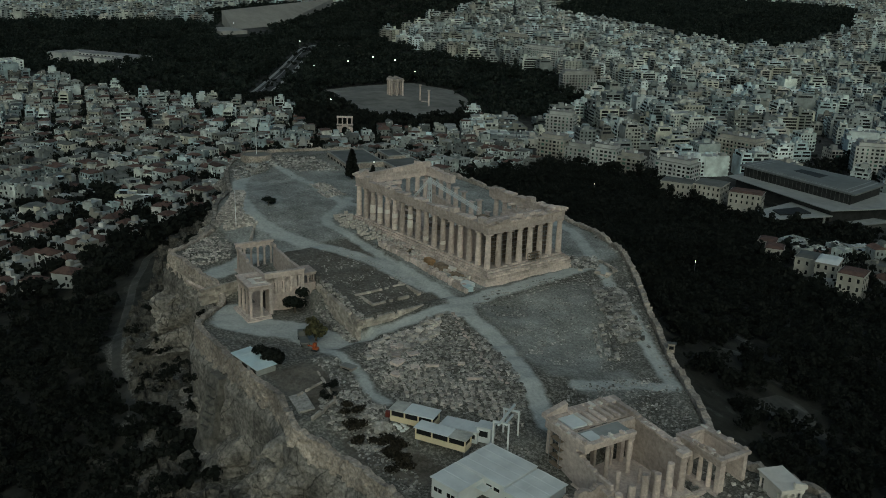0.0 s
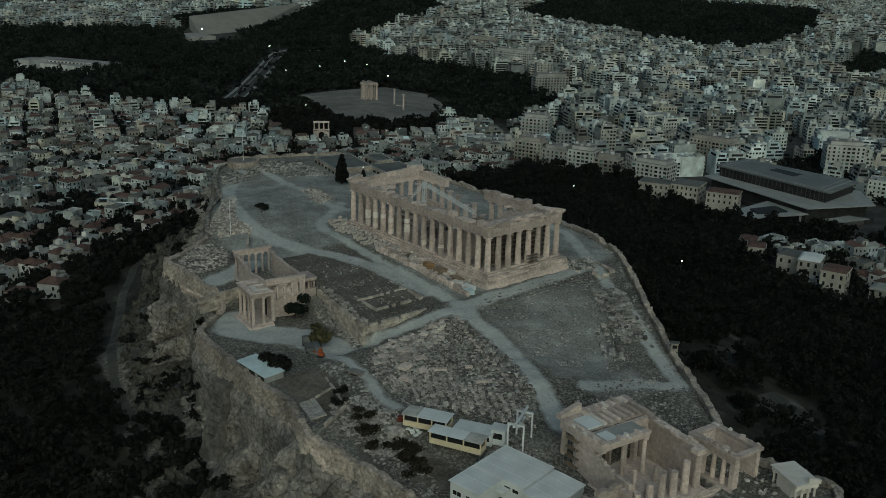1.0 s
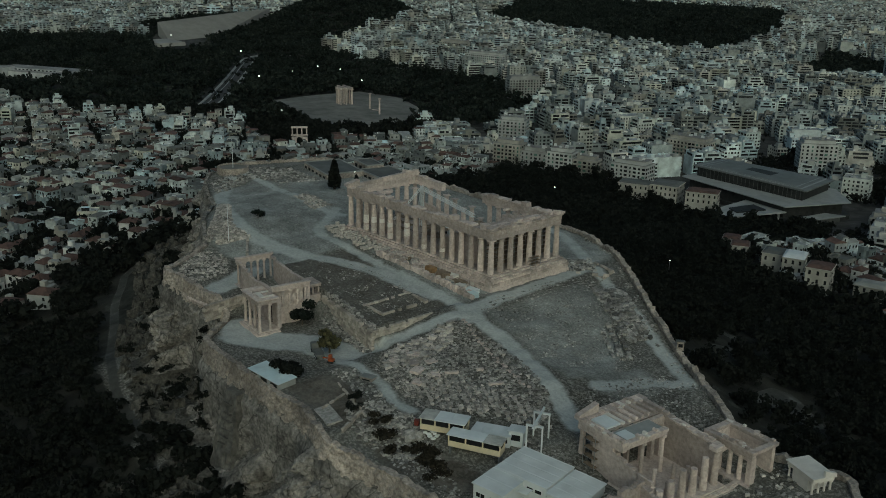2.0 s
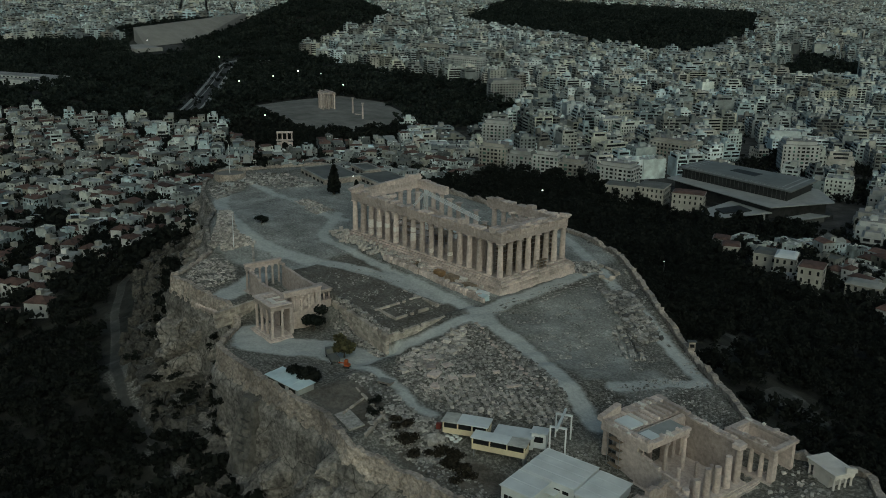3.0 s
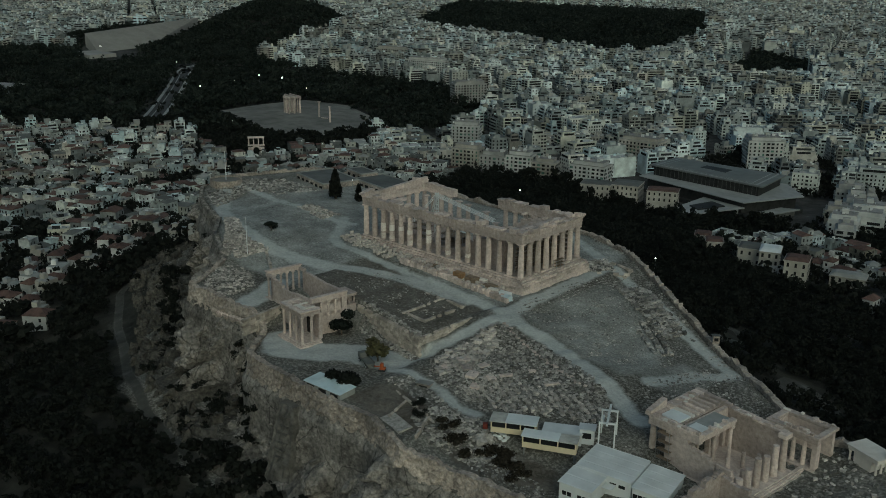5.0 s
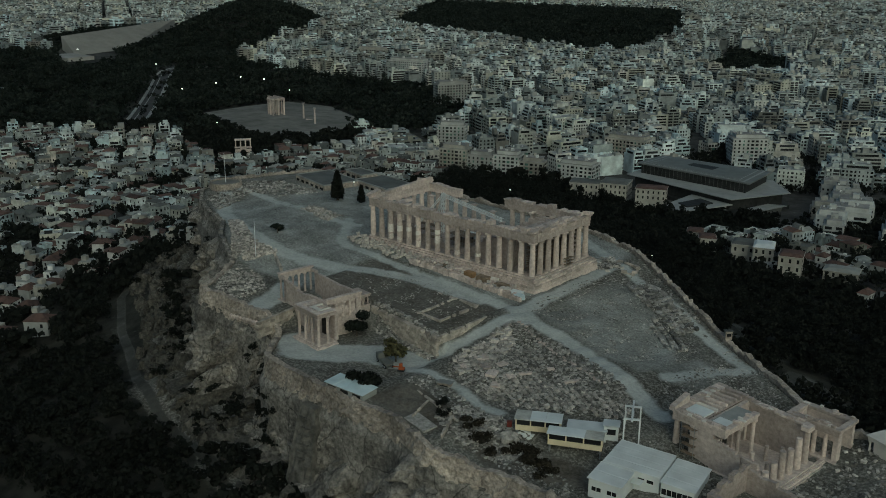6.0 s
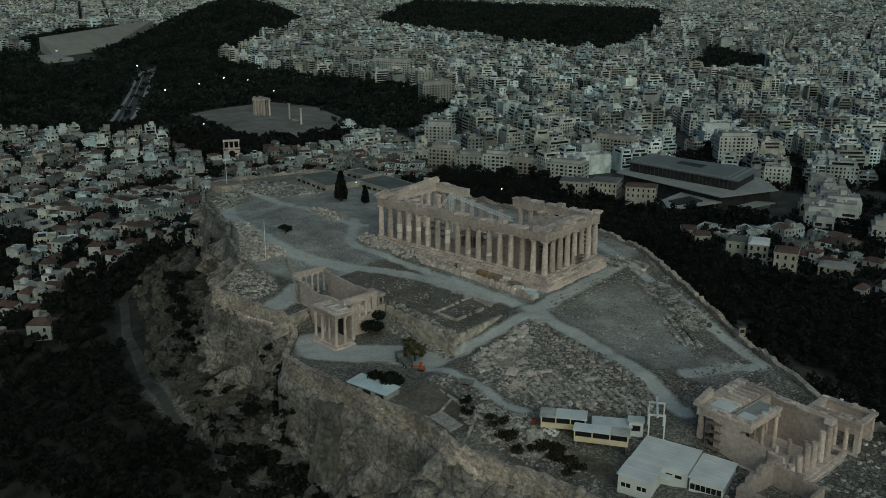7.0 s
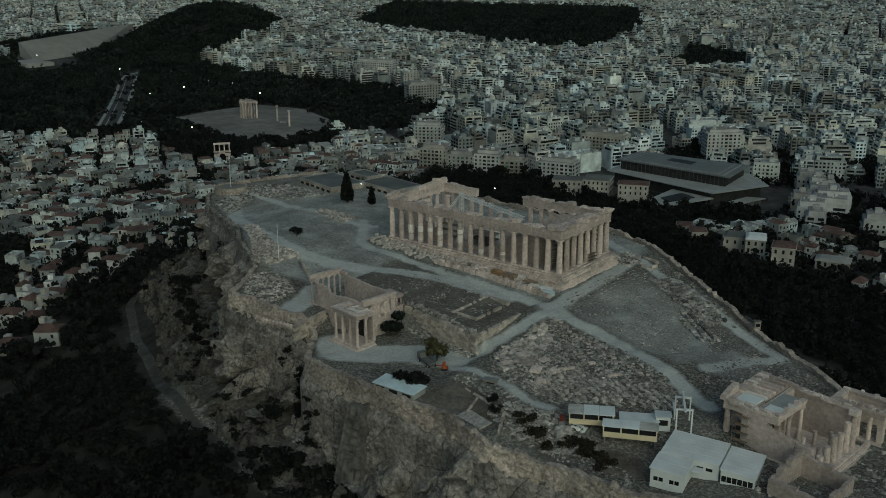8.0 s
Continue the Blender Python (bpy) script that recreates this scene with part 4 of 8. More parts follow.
lathe(bm, [(0, 0.42), (4.1, 0.36)], 16), slab(bm, -0.5, 0.5, -0.5, 0.5, 4.1, 4.55)
half = part("half_column", bm, MARBLE, erec)
half.location = (-0.85, 1.4, -3.58)
for v in (3.8, 6.1, 8.4):
    again(half, pose(-0.85, v, -3.58))
# shade of the window openings, put in as near-black panels
for v in (3.8, 6.1, 8.4):
    bm = B()
    slab(bm, -0.5, -0.4, v - 0.46, v + 0.46, -2.5, -0.5)
    part("window_opening", bm, GLASS_AND_SHADE, erec, "near-black panel standing for the shaded window opening")
# east porch
bm = B()
slab(bm, 20.5, 25.2, -0.8, 12.4, -9.0, -4.6), slab(bm, 20.8, 24.9, -0.5, 12.1, -4.6, -4.1, 0.04)
part("east_steps", bm, MARBLE, erec)
bm = B()
ionic_column(bm, 6.6, 0.36)
east_column = part("east_column", bm, MARBLE, erec)
east_column.matrix_basis = pose(24.2, 0.6, -4.1, 0, 0, 90)
for k in range(1, 6):
    again(east_column, pose(24.2, 0.6 + 2.08 * k, -4.1, 0, 0, 90))
bm = B()
slab(bm, 23.7, 24.7, 0.0, 11.6, 2.5, 3.2, 0.04), slab(bm, 23.75, 24.65, 0.05, 11.55, 3.204, 3.7, 0.04), slab(bm, 23.5, 24.9, -0.25, 11.85, 3.704, 4.05, 0.06)
part("east_entablature", bm, MARBLE, erec)
for v in (0.0, 10.7):
    bm = B()
    slab(bm, 21.0, 24.0, v, v + 0.9, 2.5, 3.3, 0.04), slab(bm, 20.4, 21.6, v, v + 0.9, -4.1, 2.5, 0.04)
    part("east_anta", bm, MARBLE, erec)
# floor inside
bm = B()
slab(bm, 0.0, 21.0, 0.9, 10.7, -9.0, -5.6)
part("inner_floor", bm, RUBBLE, erec, "rough stony floor inside the roofless walls")
bm = B()
broken(bm, 8.0, 8.8, 0.9, 10.7, -5.6, [-3.2, -2.6, -4.2, -4.6, -3.8], rng, 0.2)
part("cross_wall", bm, MARBLE, erec)
# north porch
for k in range(3):
    bm = B()
    o = 0.36 * (2 - k)
    slab(bm, -5.4 - o, 5.6 + o, 11.62, 18.0 + o, -9.6 if k == 0 else -8.8 + 0.28 * k, -8.8 + 0.28 * (k + 1) - 0.004, 0.03)
    part("porch_step", bm, MARBLE, erec)
bm = B()
ionic_column(bm, 7.6, 0.42)
porch_column = part("porch_column", bm, MARBLE, erec)
porch_column.location = (-4.7, 17.2, -7.96)
for u, v in ((-1.5, 17.2), (1.7, 17.2), (4.9, 17.2), (-4.7, 14.2), (4.9, 14.2)):
    again(porch_column, pose(u, v, -7.96))
for u in (-4.7,):
    bm = B()
    slab(bm, u - 0.45, u + 0.45, 11.0, 12.0, -7.96, -0.36, 0.04), slab(bm, u + 0.45, -0.9, 11.2, 11.7, -7.96, -0.36)
    part("porch_anta", bm, MARBLE, erec)
bm = B()
for x0, x1, y0, y1 in ((-5.2, 5.4, 16.7, 17.7), (-5.2, -4.2, 11.65, 16.69), (4.4, 5.4, 11.65, 16.69)):
    slab(bm, x0, x1, y0, y1, -0.36, 0.3, 0.03), slab(bm, x0 + 0.04, x1 - 0.04, y0 + 0.04, y1 - 0.04, 0.304, 0.85, 0.03)
part("porch_entablature", bm, MARBLE, erec)
bm = B()
for x0, x1, y0, y1 in ((-5.6, 5.8, 16.4, 18.05), (-5.6, -4.0, 11.65, 16.39), (4.2, 5.8, 11.65, 16.39)):
    slab(bm, x0, x1, y0, y1, 0.854, 1.2, 0.05)
part("porch_cornice", bm, MARBLE, erec)
bm = B()
vs = slab(bm, -4.0, 4.2, 11.7, 16.4, 0.7, 0.95)
part("porch_ceiling", bm, MARBLE, erec)
for k in range(6):
    bm = B()
    slab(bm, -3.2 + 1.25 * k, -2.75 + 1.25 * k, 12.0, 16.2, 0.954, 1.3, 0.03)
    part("roof_beam", bm, MARBLE_NEW if k % 3 == 0 else MARBLE, erec)
bm = B()
slab(bm, -4.0, 0.2, 14.9, 16.3, 1.304, 1.42, 0.03)
part("roof_slab", bm, MARBLE_NEW, erec)
# the doorway's shaded inside, drawn as a near-black panel
bm = B()
slab(bm, -0.6, 2.0, 11.45, 11.62, -7.9, -2.6)
part("great_doorway", bm, GLASS_AND_SHADE, erec, "near-black panel standing for the shaded doorway under the porch")
# porch of the statues
bm = B()
slab(bm, 0.4, 6.2, -4.0, -0.02, -6.0, -2.75, 0.05), slab(bm, 0.25, 6.35, -4.15, -0.02, -2.746, -2.5, 0.03)
part("statue_podium", bm, MARBLE, erec)
bm = B()
slab(bm, 0.3, 6.3, -4.1, -0.02, -0.15, 0.5, 0.04), slab(bm, 0.1, 6.5, -4.3, -0.02, 0.504, 0.75, 0.05)
part("statue_porch_roof", bm, MARBLE, erec)


def maiden():
    """A draped standing figure as one plain shape."""
    b = B()
    lathe(b, [(0, 0.3), (0.5, 0.28), (1.0, 0.27), (1.35, 0.3), (1.7, 0.33), (1.86, 0.16), (1.95, 0.17), (2.1, 0.2), (2.2, 0.3), (2.34, 0.32)], 12, 0.1)
    return b


statue = tagged(part("statue", maiden(), MARBLE, None, "", True), "draped marble figure holding up the porch roof", "statue", "figures of the porch")
spots = [(0.9, -3.6), (2.55, -3.6), (4.15, -3.6), (5.75, -3.6), (0.9, -1.9), (5.75, -1.9)]
frame_e = pose(-6.3, 60.0, 0, 0, 0, -8)
statue.matrix_basis = frame_e @ pose(*spots[0], -2.498)
for q in spots[1:]:
    copy_thing(statue, frame_e @ pose(*q, -2.498))

# ---- the gate building ----
gate = empty("gate_building", -106.4, 50.4, 0, -7, "ruined cream marble gate building with a part-restored ceiling", "gateway")
EF, ET = -12.0, -3.9
for k in range(3):
    bm = B()
    o = 0.4 * (2 - k)
    slab(bm, -24.6, 0.3 + o, -10.0 - o, 10.0 + o, -16.0 if k == 0 else -12.9 + 0.3 * k, -12.9 + 0.3 * (k + 1) - 0.004, 0.04)
    part("platform_step", bm, MARBLE, gate)
bm = B()
doric_column(bm, 8.1, 0.8, 0.62)
ecol = part("east_column", bm, MARBLE, gate)
ecol.location = (-0.8, 8.3, EF)
for k in range(1, 6):
    again(ecol, pose(-0.8, 8.3 - 3.32 * k, EF, 0, 0, 40 * k))
bm = B()
slab(bm, -1.5, 0.0, -9.2, 9.2, ET, -2.9, 0.04), slab(bm, -1.45, -0.05, -9.15, 9.15, -2.896, -1.9, 0.03)
part("east_architrave", bm, MARBLE, gate)
r = random.Random(21)
y = -9.9
while y < 9.7:
    w = min(r.uniform(1.2, 2.2), 9.9 - y)
    bm = B()
    slab(bm, -1.9, 0.7, y, y + w - 0.05, -1.896, -1.35 + r.uniform(-0.1, 0.1), 0.06, 0.03, r)
    part("cornice_block", bm, MARBLE, gate)
    y += w
bm = B()
raking(bm, -0.9, 0.5, 9.8, 4.2, -1.4, 1.5)
bmesh.ops.recalc_face_normals(bm, faces=bm.faces)
part("gable_piece", bm, MARBLE, gate)
# side walls
bm = B()
slab(bm, -6.0, -4.8, 8.2, 9.3, EF, ET, 0.04)
broken(bm, -21.8, -6.02, 8.3, 9.3, -12.2, [-7.6, -11.4, -11.6, -11.0, -6.6, -6.0, -5.9, -5.6, -5.4, -4.7, -3.9, -3.9, -3.9, -3.9], r, 0.12)
slab(bm, -21.3, -17.6, 8.4, 9.2, -7.75, -6.5, 0.12, 0.15, r)
part("north_wall", bm, MARBLE, gate)
bm = B()
slab(bm, -13.4, -1.52, 8.2, 9.35, -3.89, -2.3, 0.04)
slab(bm, -13.6, -1.9, 7.9, 9.9, -2.296, -1.6, 0.07)
part("north_cornice", bm, MARBLE, gate)
bm = B()
broken(bm, -23.0, -2.0, -9.3, -8.2, -12.2, [-3.6, -3.3, -3.1, -3.0, -2.9, -2.8, -2.7, -2.6, -2.4, -2.2, -1.6, -1.4, -1.4, -1.4, -1.3], r, 0.06)
part("south_wall", bm, MARBLE, gate)
for k in range(9):
    bm = B()
    slab(bm, -22.8 + 1.6 * k, -21.25 + 1.6 * k, -9.7, -7.9, -3.4 + 0.09 * k, -2.9 + 0.09 * k + r.uniform(-0.05, 0.05), 0.06)
    part("coping_block", bm, MARBLE, gate)
# door wall with five openings
for v0, v1 in ((8.2, 7.2), (5.7, 4.7), (2.6, 2.0), (-2.0, -2.6), (-4.7, -5.7), (-7.2, -8.2)):
    bm = B()
    slab(bm, -8.6, -7.4, min(v0, v1), max(v0, v1), -12.2, -4.4)
    part("door_pier", bm, MARBLE, gate)
bm = B()
slab(bm, -8.6, -7.4, -8.2, 8.2, -4.396, -2.4, 0.04)
part("door_lintel", bm, MARBLE, gate)
# ceilings: eastern beams, white panel, western grey slab on its beam
for k in range(6):
    bm = B()
    v = 3.0 - 1.9 * k
    slab(bm, -7.3, -1.95, v - 0.4, v + 0.4, -1.9, -1.25, 0.08)
    part("ceiling_beam", bm, MARBLE if k else MARBLE_NEW, gate)
bm = B()
slab(bm, -7.4, -1.95, -7.6, 8.2, -2.2, -1.95)
part("east_ceiling", bm, MARBLE, gate)
bm = B()
vs = slab(bm, -7.0, -2.2, 3.7, 7.6, -1.9, -1.45, 0.04)
part("covered_panel", bm, WHITE, gate, "pale sheet covering over the ceiling")
bm = B()
slab(bm, -12.6, -8.2, -3.4, 8.2, -2.5, -2.1, 0.04)
part("west_ceiling", bm, CONCRETE, gate)
bm = B()
slab(bm, -12.2, -8.8, 4.2, 7.0, -2.096, -1.98)
part("covered_panel", bm, WHITE, gate)
bm = B()
slab(bm, -13.4, -12.4, -3.8, 8.2, -3.5, -2.7, 0.04), slab(bm, -13.6, -12.2, -4.0, 8.2, -2.696, -2.0, 0.06)
part("ionic_beam", bm, MARBLE, gate)
bm = B()
ionic_column(bm, 8.6, 0.5)
icol = part("inner_column", bm, MARBLE, gate)
icol.location = (-12.9, -3.0, -12.1)
again(icol, pose(-12.9, 3.0, -12.1))
for u, v, f in ((-16.6, 3, 0.5), (-16.6, -3, 0.42), (-20.2, 3, 0.36), (-20.2, -3, 0.55)):
    bm = B()
    lathe(bm, [(8.6 * f * q, 0.5 - 0.05 * q) for q in (0, 0.33, 0.66, 1)], 24, 0.06)
    o = part("broken_column", bm, MARBLE, gate)
    o.location = (u, v, -12.1)
# west front
for k, f in enumerate((0.5, 0.62, 0.78, 0.7, 0.86, 1.0)):
    v = 8.3 - 3.32 * k
    if f < 1:
        bm = B()
        lathe(bm, [(8.4 * f * q, 0.8 - 0.13 * f * q) for q in (0, 0.25, 0.5, 0.75, 1)], 32, 0.06)
        o = part("broken_column", bm, MARBLE, gate)
        o.location = (-22.8, v, -12.05)
    else:
        again(ecol, pose(-22.8, v, -12.05))
bm = B()
slab(bm, -23.8, -21.8, -9.4, -6.9, -3.95, -2.9, 0.05)
part("corner_block", bm, MARBLE, gate)
for k in range(4):
    bm = B()
    o = 0.45 * k
    slab(bm, -24.9 - o, -24.0 if k == 0 else -24.45 - o, -14.0, 9.6, -16.0, -12.35 - 0.35 * k, 0.04)
    part("west_step", bm, MARBLE, gate)
# south wing
bm = B()
broken(bm, -26.8, -14.8, -22.6, -21.6, -16, [-5.8, -5.6, -5.6, -5.6, -5.6], r, 0.05)
broken(bm, -15.8, -14.8, -21.58, -9.4, -16, [-5.6, -5.6, -5.6, -5.4, -5.2], r, 0.05)
part("wing_wall", bm, MARBLE, gate)
bm = B()
for x0, x1, y0, y1 in ((-27.3, -14.4, -23.0, -21.3), (-16.0, -14.4, -21.29, -16.0), (-27.3, -14.4, -15.99, -14.3), (-27.3, -25.9, -21.29, -16.0)):
    slab(bm, x0, x1, y0, y1, -5.55, -4.75, 0.08)
part("wing_cornice", bm, MARBLE, gate)
bm = B()
slab(bm, -27.0, -14.8, -15.9, -14.6, -6.6, -5.554, 0.04)
part("wing_architrave", bm, MARBLE, gate)
bm = B()
doric_column(bm, 5.9, 0.55, 0.44)
wcol = part("wing_column", bm, MARBLE, gate)
wcol.location = (-18.6, -15.2, -12.5)
for u in (-21.2, -23.8):
    again(wcol, pose(u, -15.2, -12.5))
bm = B()
slab(bm, -27.0, -25.8, -16.2, -14.6, -16.0, -6.6, 0.04)
part("wing_pier", bm, MARBLE, gate)
for k in range(4):
    bm = B()
    o = 0.4 * k
    slab(bm, -27.2 - o, -16.0, -14.0 + o if k else -21.5, -13.6 + o, -16.0, -12.5 - 0.32 * k, 0.04)
    part("wing_step", bm, MARBLE, gate)
# north wing
bm = B()
broken(bm, -31, -19, 22.6, 23.8, -20, [-9.4, -9.0, -9.2, -8.6, -8.2, -8.4], r, 0.3)
broken(bm, -20.2, -19, 9.8, 22.58, -20, [-6.4, -7.2, -7.0, -8.0, -7.6, -8.2], r, 0.4)
broken(bm, -31, -20.22, 9.8, 10.9, -20, [-9.2, -8.8, -8.2, -8.4, -7.4], r, 0.3)
broken(bm, -31, -30, 10.92, 22.58, -20, [-9.4, -9.6, -9.0, -9.4], r, 0.3)
part("north_wing_wall", bm, MARBLE, gate)
# ragged blocks still lying along the tops
for x0, x1, y0, y1, z, count in ((-13.2, -2.2, 8.9, 9.7, -1.62, 12), (-22.6, -9, -9.4, -8.3, -2.75, 9), (-1.7, 0.4, -9.5, 9.0, -1.42, 12), (-27.0, -14.8, -22.8, -21.6, -4.78, 8), (-27.0, -15.0, -15.7, -14.6, -4.78, 9), (-13.4, -12.4, -3.6, 8.0, -2.02, 7)):
    for _ in range(count):
        bm = B()
        cx, cy, w = r.uniform(x0, x1), r.uniform(y0, y1), r.uniform(0.35, 0.9)
        slab(bm, cx - w, cx + w, cy - 0.35, cy + 0.35, z, z + r.uniform(0.2, 0.7), 0.06, 0.07, r)
        part("loose_block", bm, MARBLE if r.random() < 0.7 else MARBLE_NEW, gate)
scaffold(-110.2, 60.6, -12.4, 3.4, 1.6, 9.5, -7, "tube scaffold with plank decks against the gate building wall")


def small_temple():
    t = empty("small_temple", -143.5, 30.5, 0, -24, "tiny white marble temple with four slim columns on the bastion", "temple")
    for k in range(3):
        bm = B()
        o = 0.35 * (2 - k)
        slab(bm, -4.1 - o, 4.1 + o, -2.7 - o, 2.7 + o, -26.0 if k == 0 else -13.6 + 0.27 * k, -13.6 + 0.27 * (k + 1) - 0.004, 0.03)
        part("step", bm, MARBLE, t)
    bm = B()
    ionic_column(bm, 4.05, 0.27)
    c = part("column", bm, MARBLE_NEW, t)
    c.matrix_basis = pose(-3.6, -2.2, -12.8, 0, 0, 90)
    for x in (-3.6, 3.6):
        for v in (-2.2, -0.73, 0.73, 2.2):
            if (x, v) != (-3.6, -2.2):
                again(c, pose(x, v, -12.8, 0, 0, 90))
    bm = B()
    slab(bm, -2.4, 2.4, -2.4, 2.4, -12.8, -8.75)
    part("chamber", bm, MARBLE_NEW, t)
    bm = B()
    slab(bm, -4.1, 4.1, -2.6, 2.6, -8.746, -7.9, 0.04), slab(bm, -4.4, 4.4, -2.9, 2.9, -7.896, -7.6, 0.06)
    part("entablature", bm, MARBLE_NEW, t)
    bm = B()
    raking(bm, -4.3, -3.6, -2.9, 0.0, -7.6, 0.8)
    bmesh.ops.recalc_face_normals(bm, faces=bm.faces)
    part("gable_corner", bm, MARBLE_NEW, t)


small_temple()

# ---- loose stone, retaining walls and site works on the hilltop ----
def stones(name, area, count, low, high, seed, label, mat=None, flat=0.6, rows=0.0, turn=0.0, lift=0.0):
    """Rough blocks strewn over an area (or set out in rows), each with its own size, turn and knocked corners."""
    g = np.random.default_rng(seed)
    count = int(1.5 * count)
    a = np.array(area, float)
    lo, hi = a.min(0), a.max(0)
    c, s = math.cos(radians(turn)), math.sin(radians(turn))
    p = lo + (hi - lo) * g.random((count * 4, 2))
    if rows:
        u, v = p[:, 0] * c + p[:, 1] * s, -p[:, 0] * s + p[:, 1] * c
        v = np.round(v / rows) * rows + g.normal(0, 0.12, len(v))
        p = np.stack([u * c - v * s, u * s + v * c], 1)
    p = p[distance_to(p[:, 0], p[:, 1], area) < 0][:count]
    n = len(p)
    size = 0.78 * (low + (high - low) * g.random(n) ** 2.6)
    dims = np.stack([size * g.uniform(0.8, 1.5, n), size * g.uniform(0.6, 1.1, n), size * flat * g.uniform(0.5, 1.2, n)], 1)
    k = UNIT_BOX[None] * dims[:, None]
    k = k + g.normal(0, 0.11, (n, 8, 3)) * size[:, None, None]
    t = (radians(turn) + g.normal(0, 0.1, n)) if rows else g.uniform(0, math.pi, n)
    x = p[:, 0:1] + k[..., 0] * np.cos(t)[:, None] - k[..., 1] * np.sin(t)[:, None]
    y = p[:, 1:2] + k[..., 0] * np.sin(t)[:, None] + k[..., 1] * np.cos(t)[:, None]
    z = (land(p[:, 0], p[:, 1]) - 0.12 + lift * g.random(n))[:, None] + k[..., 2]
    f = (BOX_SIDES[None] + 8 * np.arange(n)[:, None, None]).reshape(-1, 4)
    return tagged(mesh_object(name, np.stack([x, y, z], -1).reshape(-1, 3), f, [mat or RUBBLE]), label, "rubble", kind="stuff")


UNIT_BOX = np.array([(-.5, -.5, 0), (.5, -.5, 0), (.5, .5, 0), (-.5, .5, 0), (-.5, -.5, 1), (.5, -.5, 1), (.5, .5, 1), (-.5, .5, 1)])
BOX_SIDES = np.array([(4, 5, 6, 7), (0, 1, 5, 4), (1, 2, 6, 5), (2, 3, 7, 6), (3, 0, 4, 7)])
FIELD = [(-45, 37), (-43, 50), (-42, 62), (-48, 69), (-58, 71), (-70, 72), (-80, 66), (-96, 57), (-86, 47), (-72, 40), (-60, 37)]
stones("rubble_field", FIELD, 8000, 0.12, 1.0, 1, "grey broken marble fragments strewn over dry ground")
stones("rubble_rows", [(-60, 60), (-58, 69), (-72, 70), (-82, 64), (-94, 58), (-90, 53), (-74, 55)], 800, 0.4, 1.3, 2, "sorted marble blocks laid out in close rows", LOOSE, 0.8, 1.9, -28)
stones("rubble_rows", [(-44, 40), (-43, 62), (-50, 68), (-54, 60), (-50, 44)], 330, 0.5, 2.0, 3, "pale marble blocks beside the path", LOOSE)
stones("rubble_bank", [(-44, 28), (-40, 20), (-41, -14), (-48, -22), (-54, -22), (-50, 0), (-52, 24)], 900, 0.15, 0.7, 4, "small stones on rock-cut ledges", None, 0.5, 1.5, 84)
stones("rubble_field", [(-50, 26), (-52, 0), (-58, -14), (-78, 2), (-92, 14), (-84, 32), (-70, 34)], 3600, 0.1, 0.5, 5, "sparse small stones on trodden ground")
stones("rubble_field", [(20, 30), (40, 30), (56, 12), (60, 0), (110, -8), (118, 8), (88, 28), (66, 38), (40, 41), (20, 37)], 1700, 0.08, 0.45, 23, "scattered small stones on the trodden plateau")
stones("rubble_bank", [(-50, -13), (-57, -20), (-70, -8), (-82, 0), (-79, 6), (-66, -1)], 900, 0.4, 2.0, 6, "heaped marble blocks along the south path")
stones("rubble_rows", [(-68, 4), (-72, 9), (-82, 17), (-86, 14), (-76, 5)], 260, 0.5, 1.6, 7, "marble blocks set out in short rows", None, 0.8, 2.2, -40)
stones("rubble_bank", [(-10, -52), (-36, -44), (-57, -28), (-74, -13), (-92, 0), (-103, 9), (-100, 12), (-70, -8), (-48, -30), (-34, -41)], 900, 0.2, 1.1, 8, "stones piled at the foot of the south wall")
stones("rubble_field", [(-97, 12), (-106, 12), (-120, 28), (-112, 38), (-100, 44), (-90, 40), (-93, 22)], 1500, 0.12, 0.7, 9, "loose stones and tufts behind the gate")
stones("rubble_field", [(-40, 78), (-44, 72), (-58, 75), (-72, 78), (-80, 86), (-70, 90), (-66, 82), (-46, 78.5)], 900, 0.12, 0.9, 10, "broken stones between the path and the wall")
stones("rubble_bank", [(-68, 76), (-84, 80), (-98, 86), (-98, 90), (-82, 90), (-70, 88)], 700, 0.15, 0.9, 11, "dark heaped stones under the wall")
stones("rubble_rows", [(46, 46), (50, 56), (56, 58), (70, 47), (92, 32), (88, 30), (66, 42), (58, 46)], 1500, 0.35, 1.25, 12, "pale marble fragments heaped close on a terrace", LOOSE, 0.75)
stones("rubble_bank", [(28, 66), (28, 80), (42, 75), (52, 66), (46, 58), (38, 60)], 800, 0.3, 1.0, 13, "pale stones heaped inside the wall corner", LOOSE)
stones("rubble_rows", [(62, 2), (62, 10), (82, 6), (82, -2)], 260, 0.5, 1.3, 14, "column drums and blocks set out in rows", LOOSE, 0.9, 1.8, -8)
stones("rubble_bank", [(-37, 18), (-37, 24), (8, 24), (8, 18)], 160, 0.3, 0.9, 16, "marble blocks heaped beside the temple steps", LOOSE, 0.8)
stones("rubble_bank", [(-34, 58), (-37, 60), (-37, 64), (-12, 59.5), (-8, 55), (-10, 54)], 700, 0.3, 1.2, 17, "tumbled stones at the foot of the terrace wall", None, 0.8)
stones("rubble_rows", [(-34, 33), (-34, 56), (14, 52), (14, 34), (-10, 32)], 1500, 0.12, 0.6, 18, "low stone footings of a vanished temple", None, 0.5)
stones("rubble_field", [(112, 22), (132, 14), (140, -12), (128, -24), (100, -22), (108, -6), (122, -2)], 1100, 0.3, 1.6, 19, "broken pale stones near the lookout")
stones("rubble_bank", [(-30, -17), (-37, -17), (-42, -24), (-34, -32), (-26, -22)], 420, 0.4, 1.8, 20, "marble blocks heaped at the temple corner")
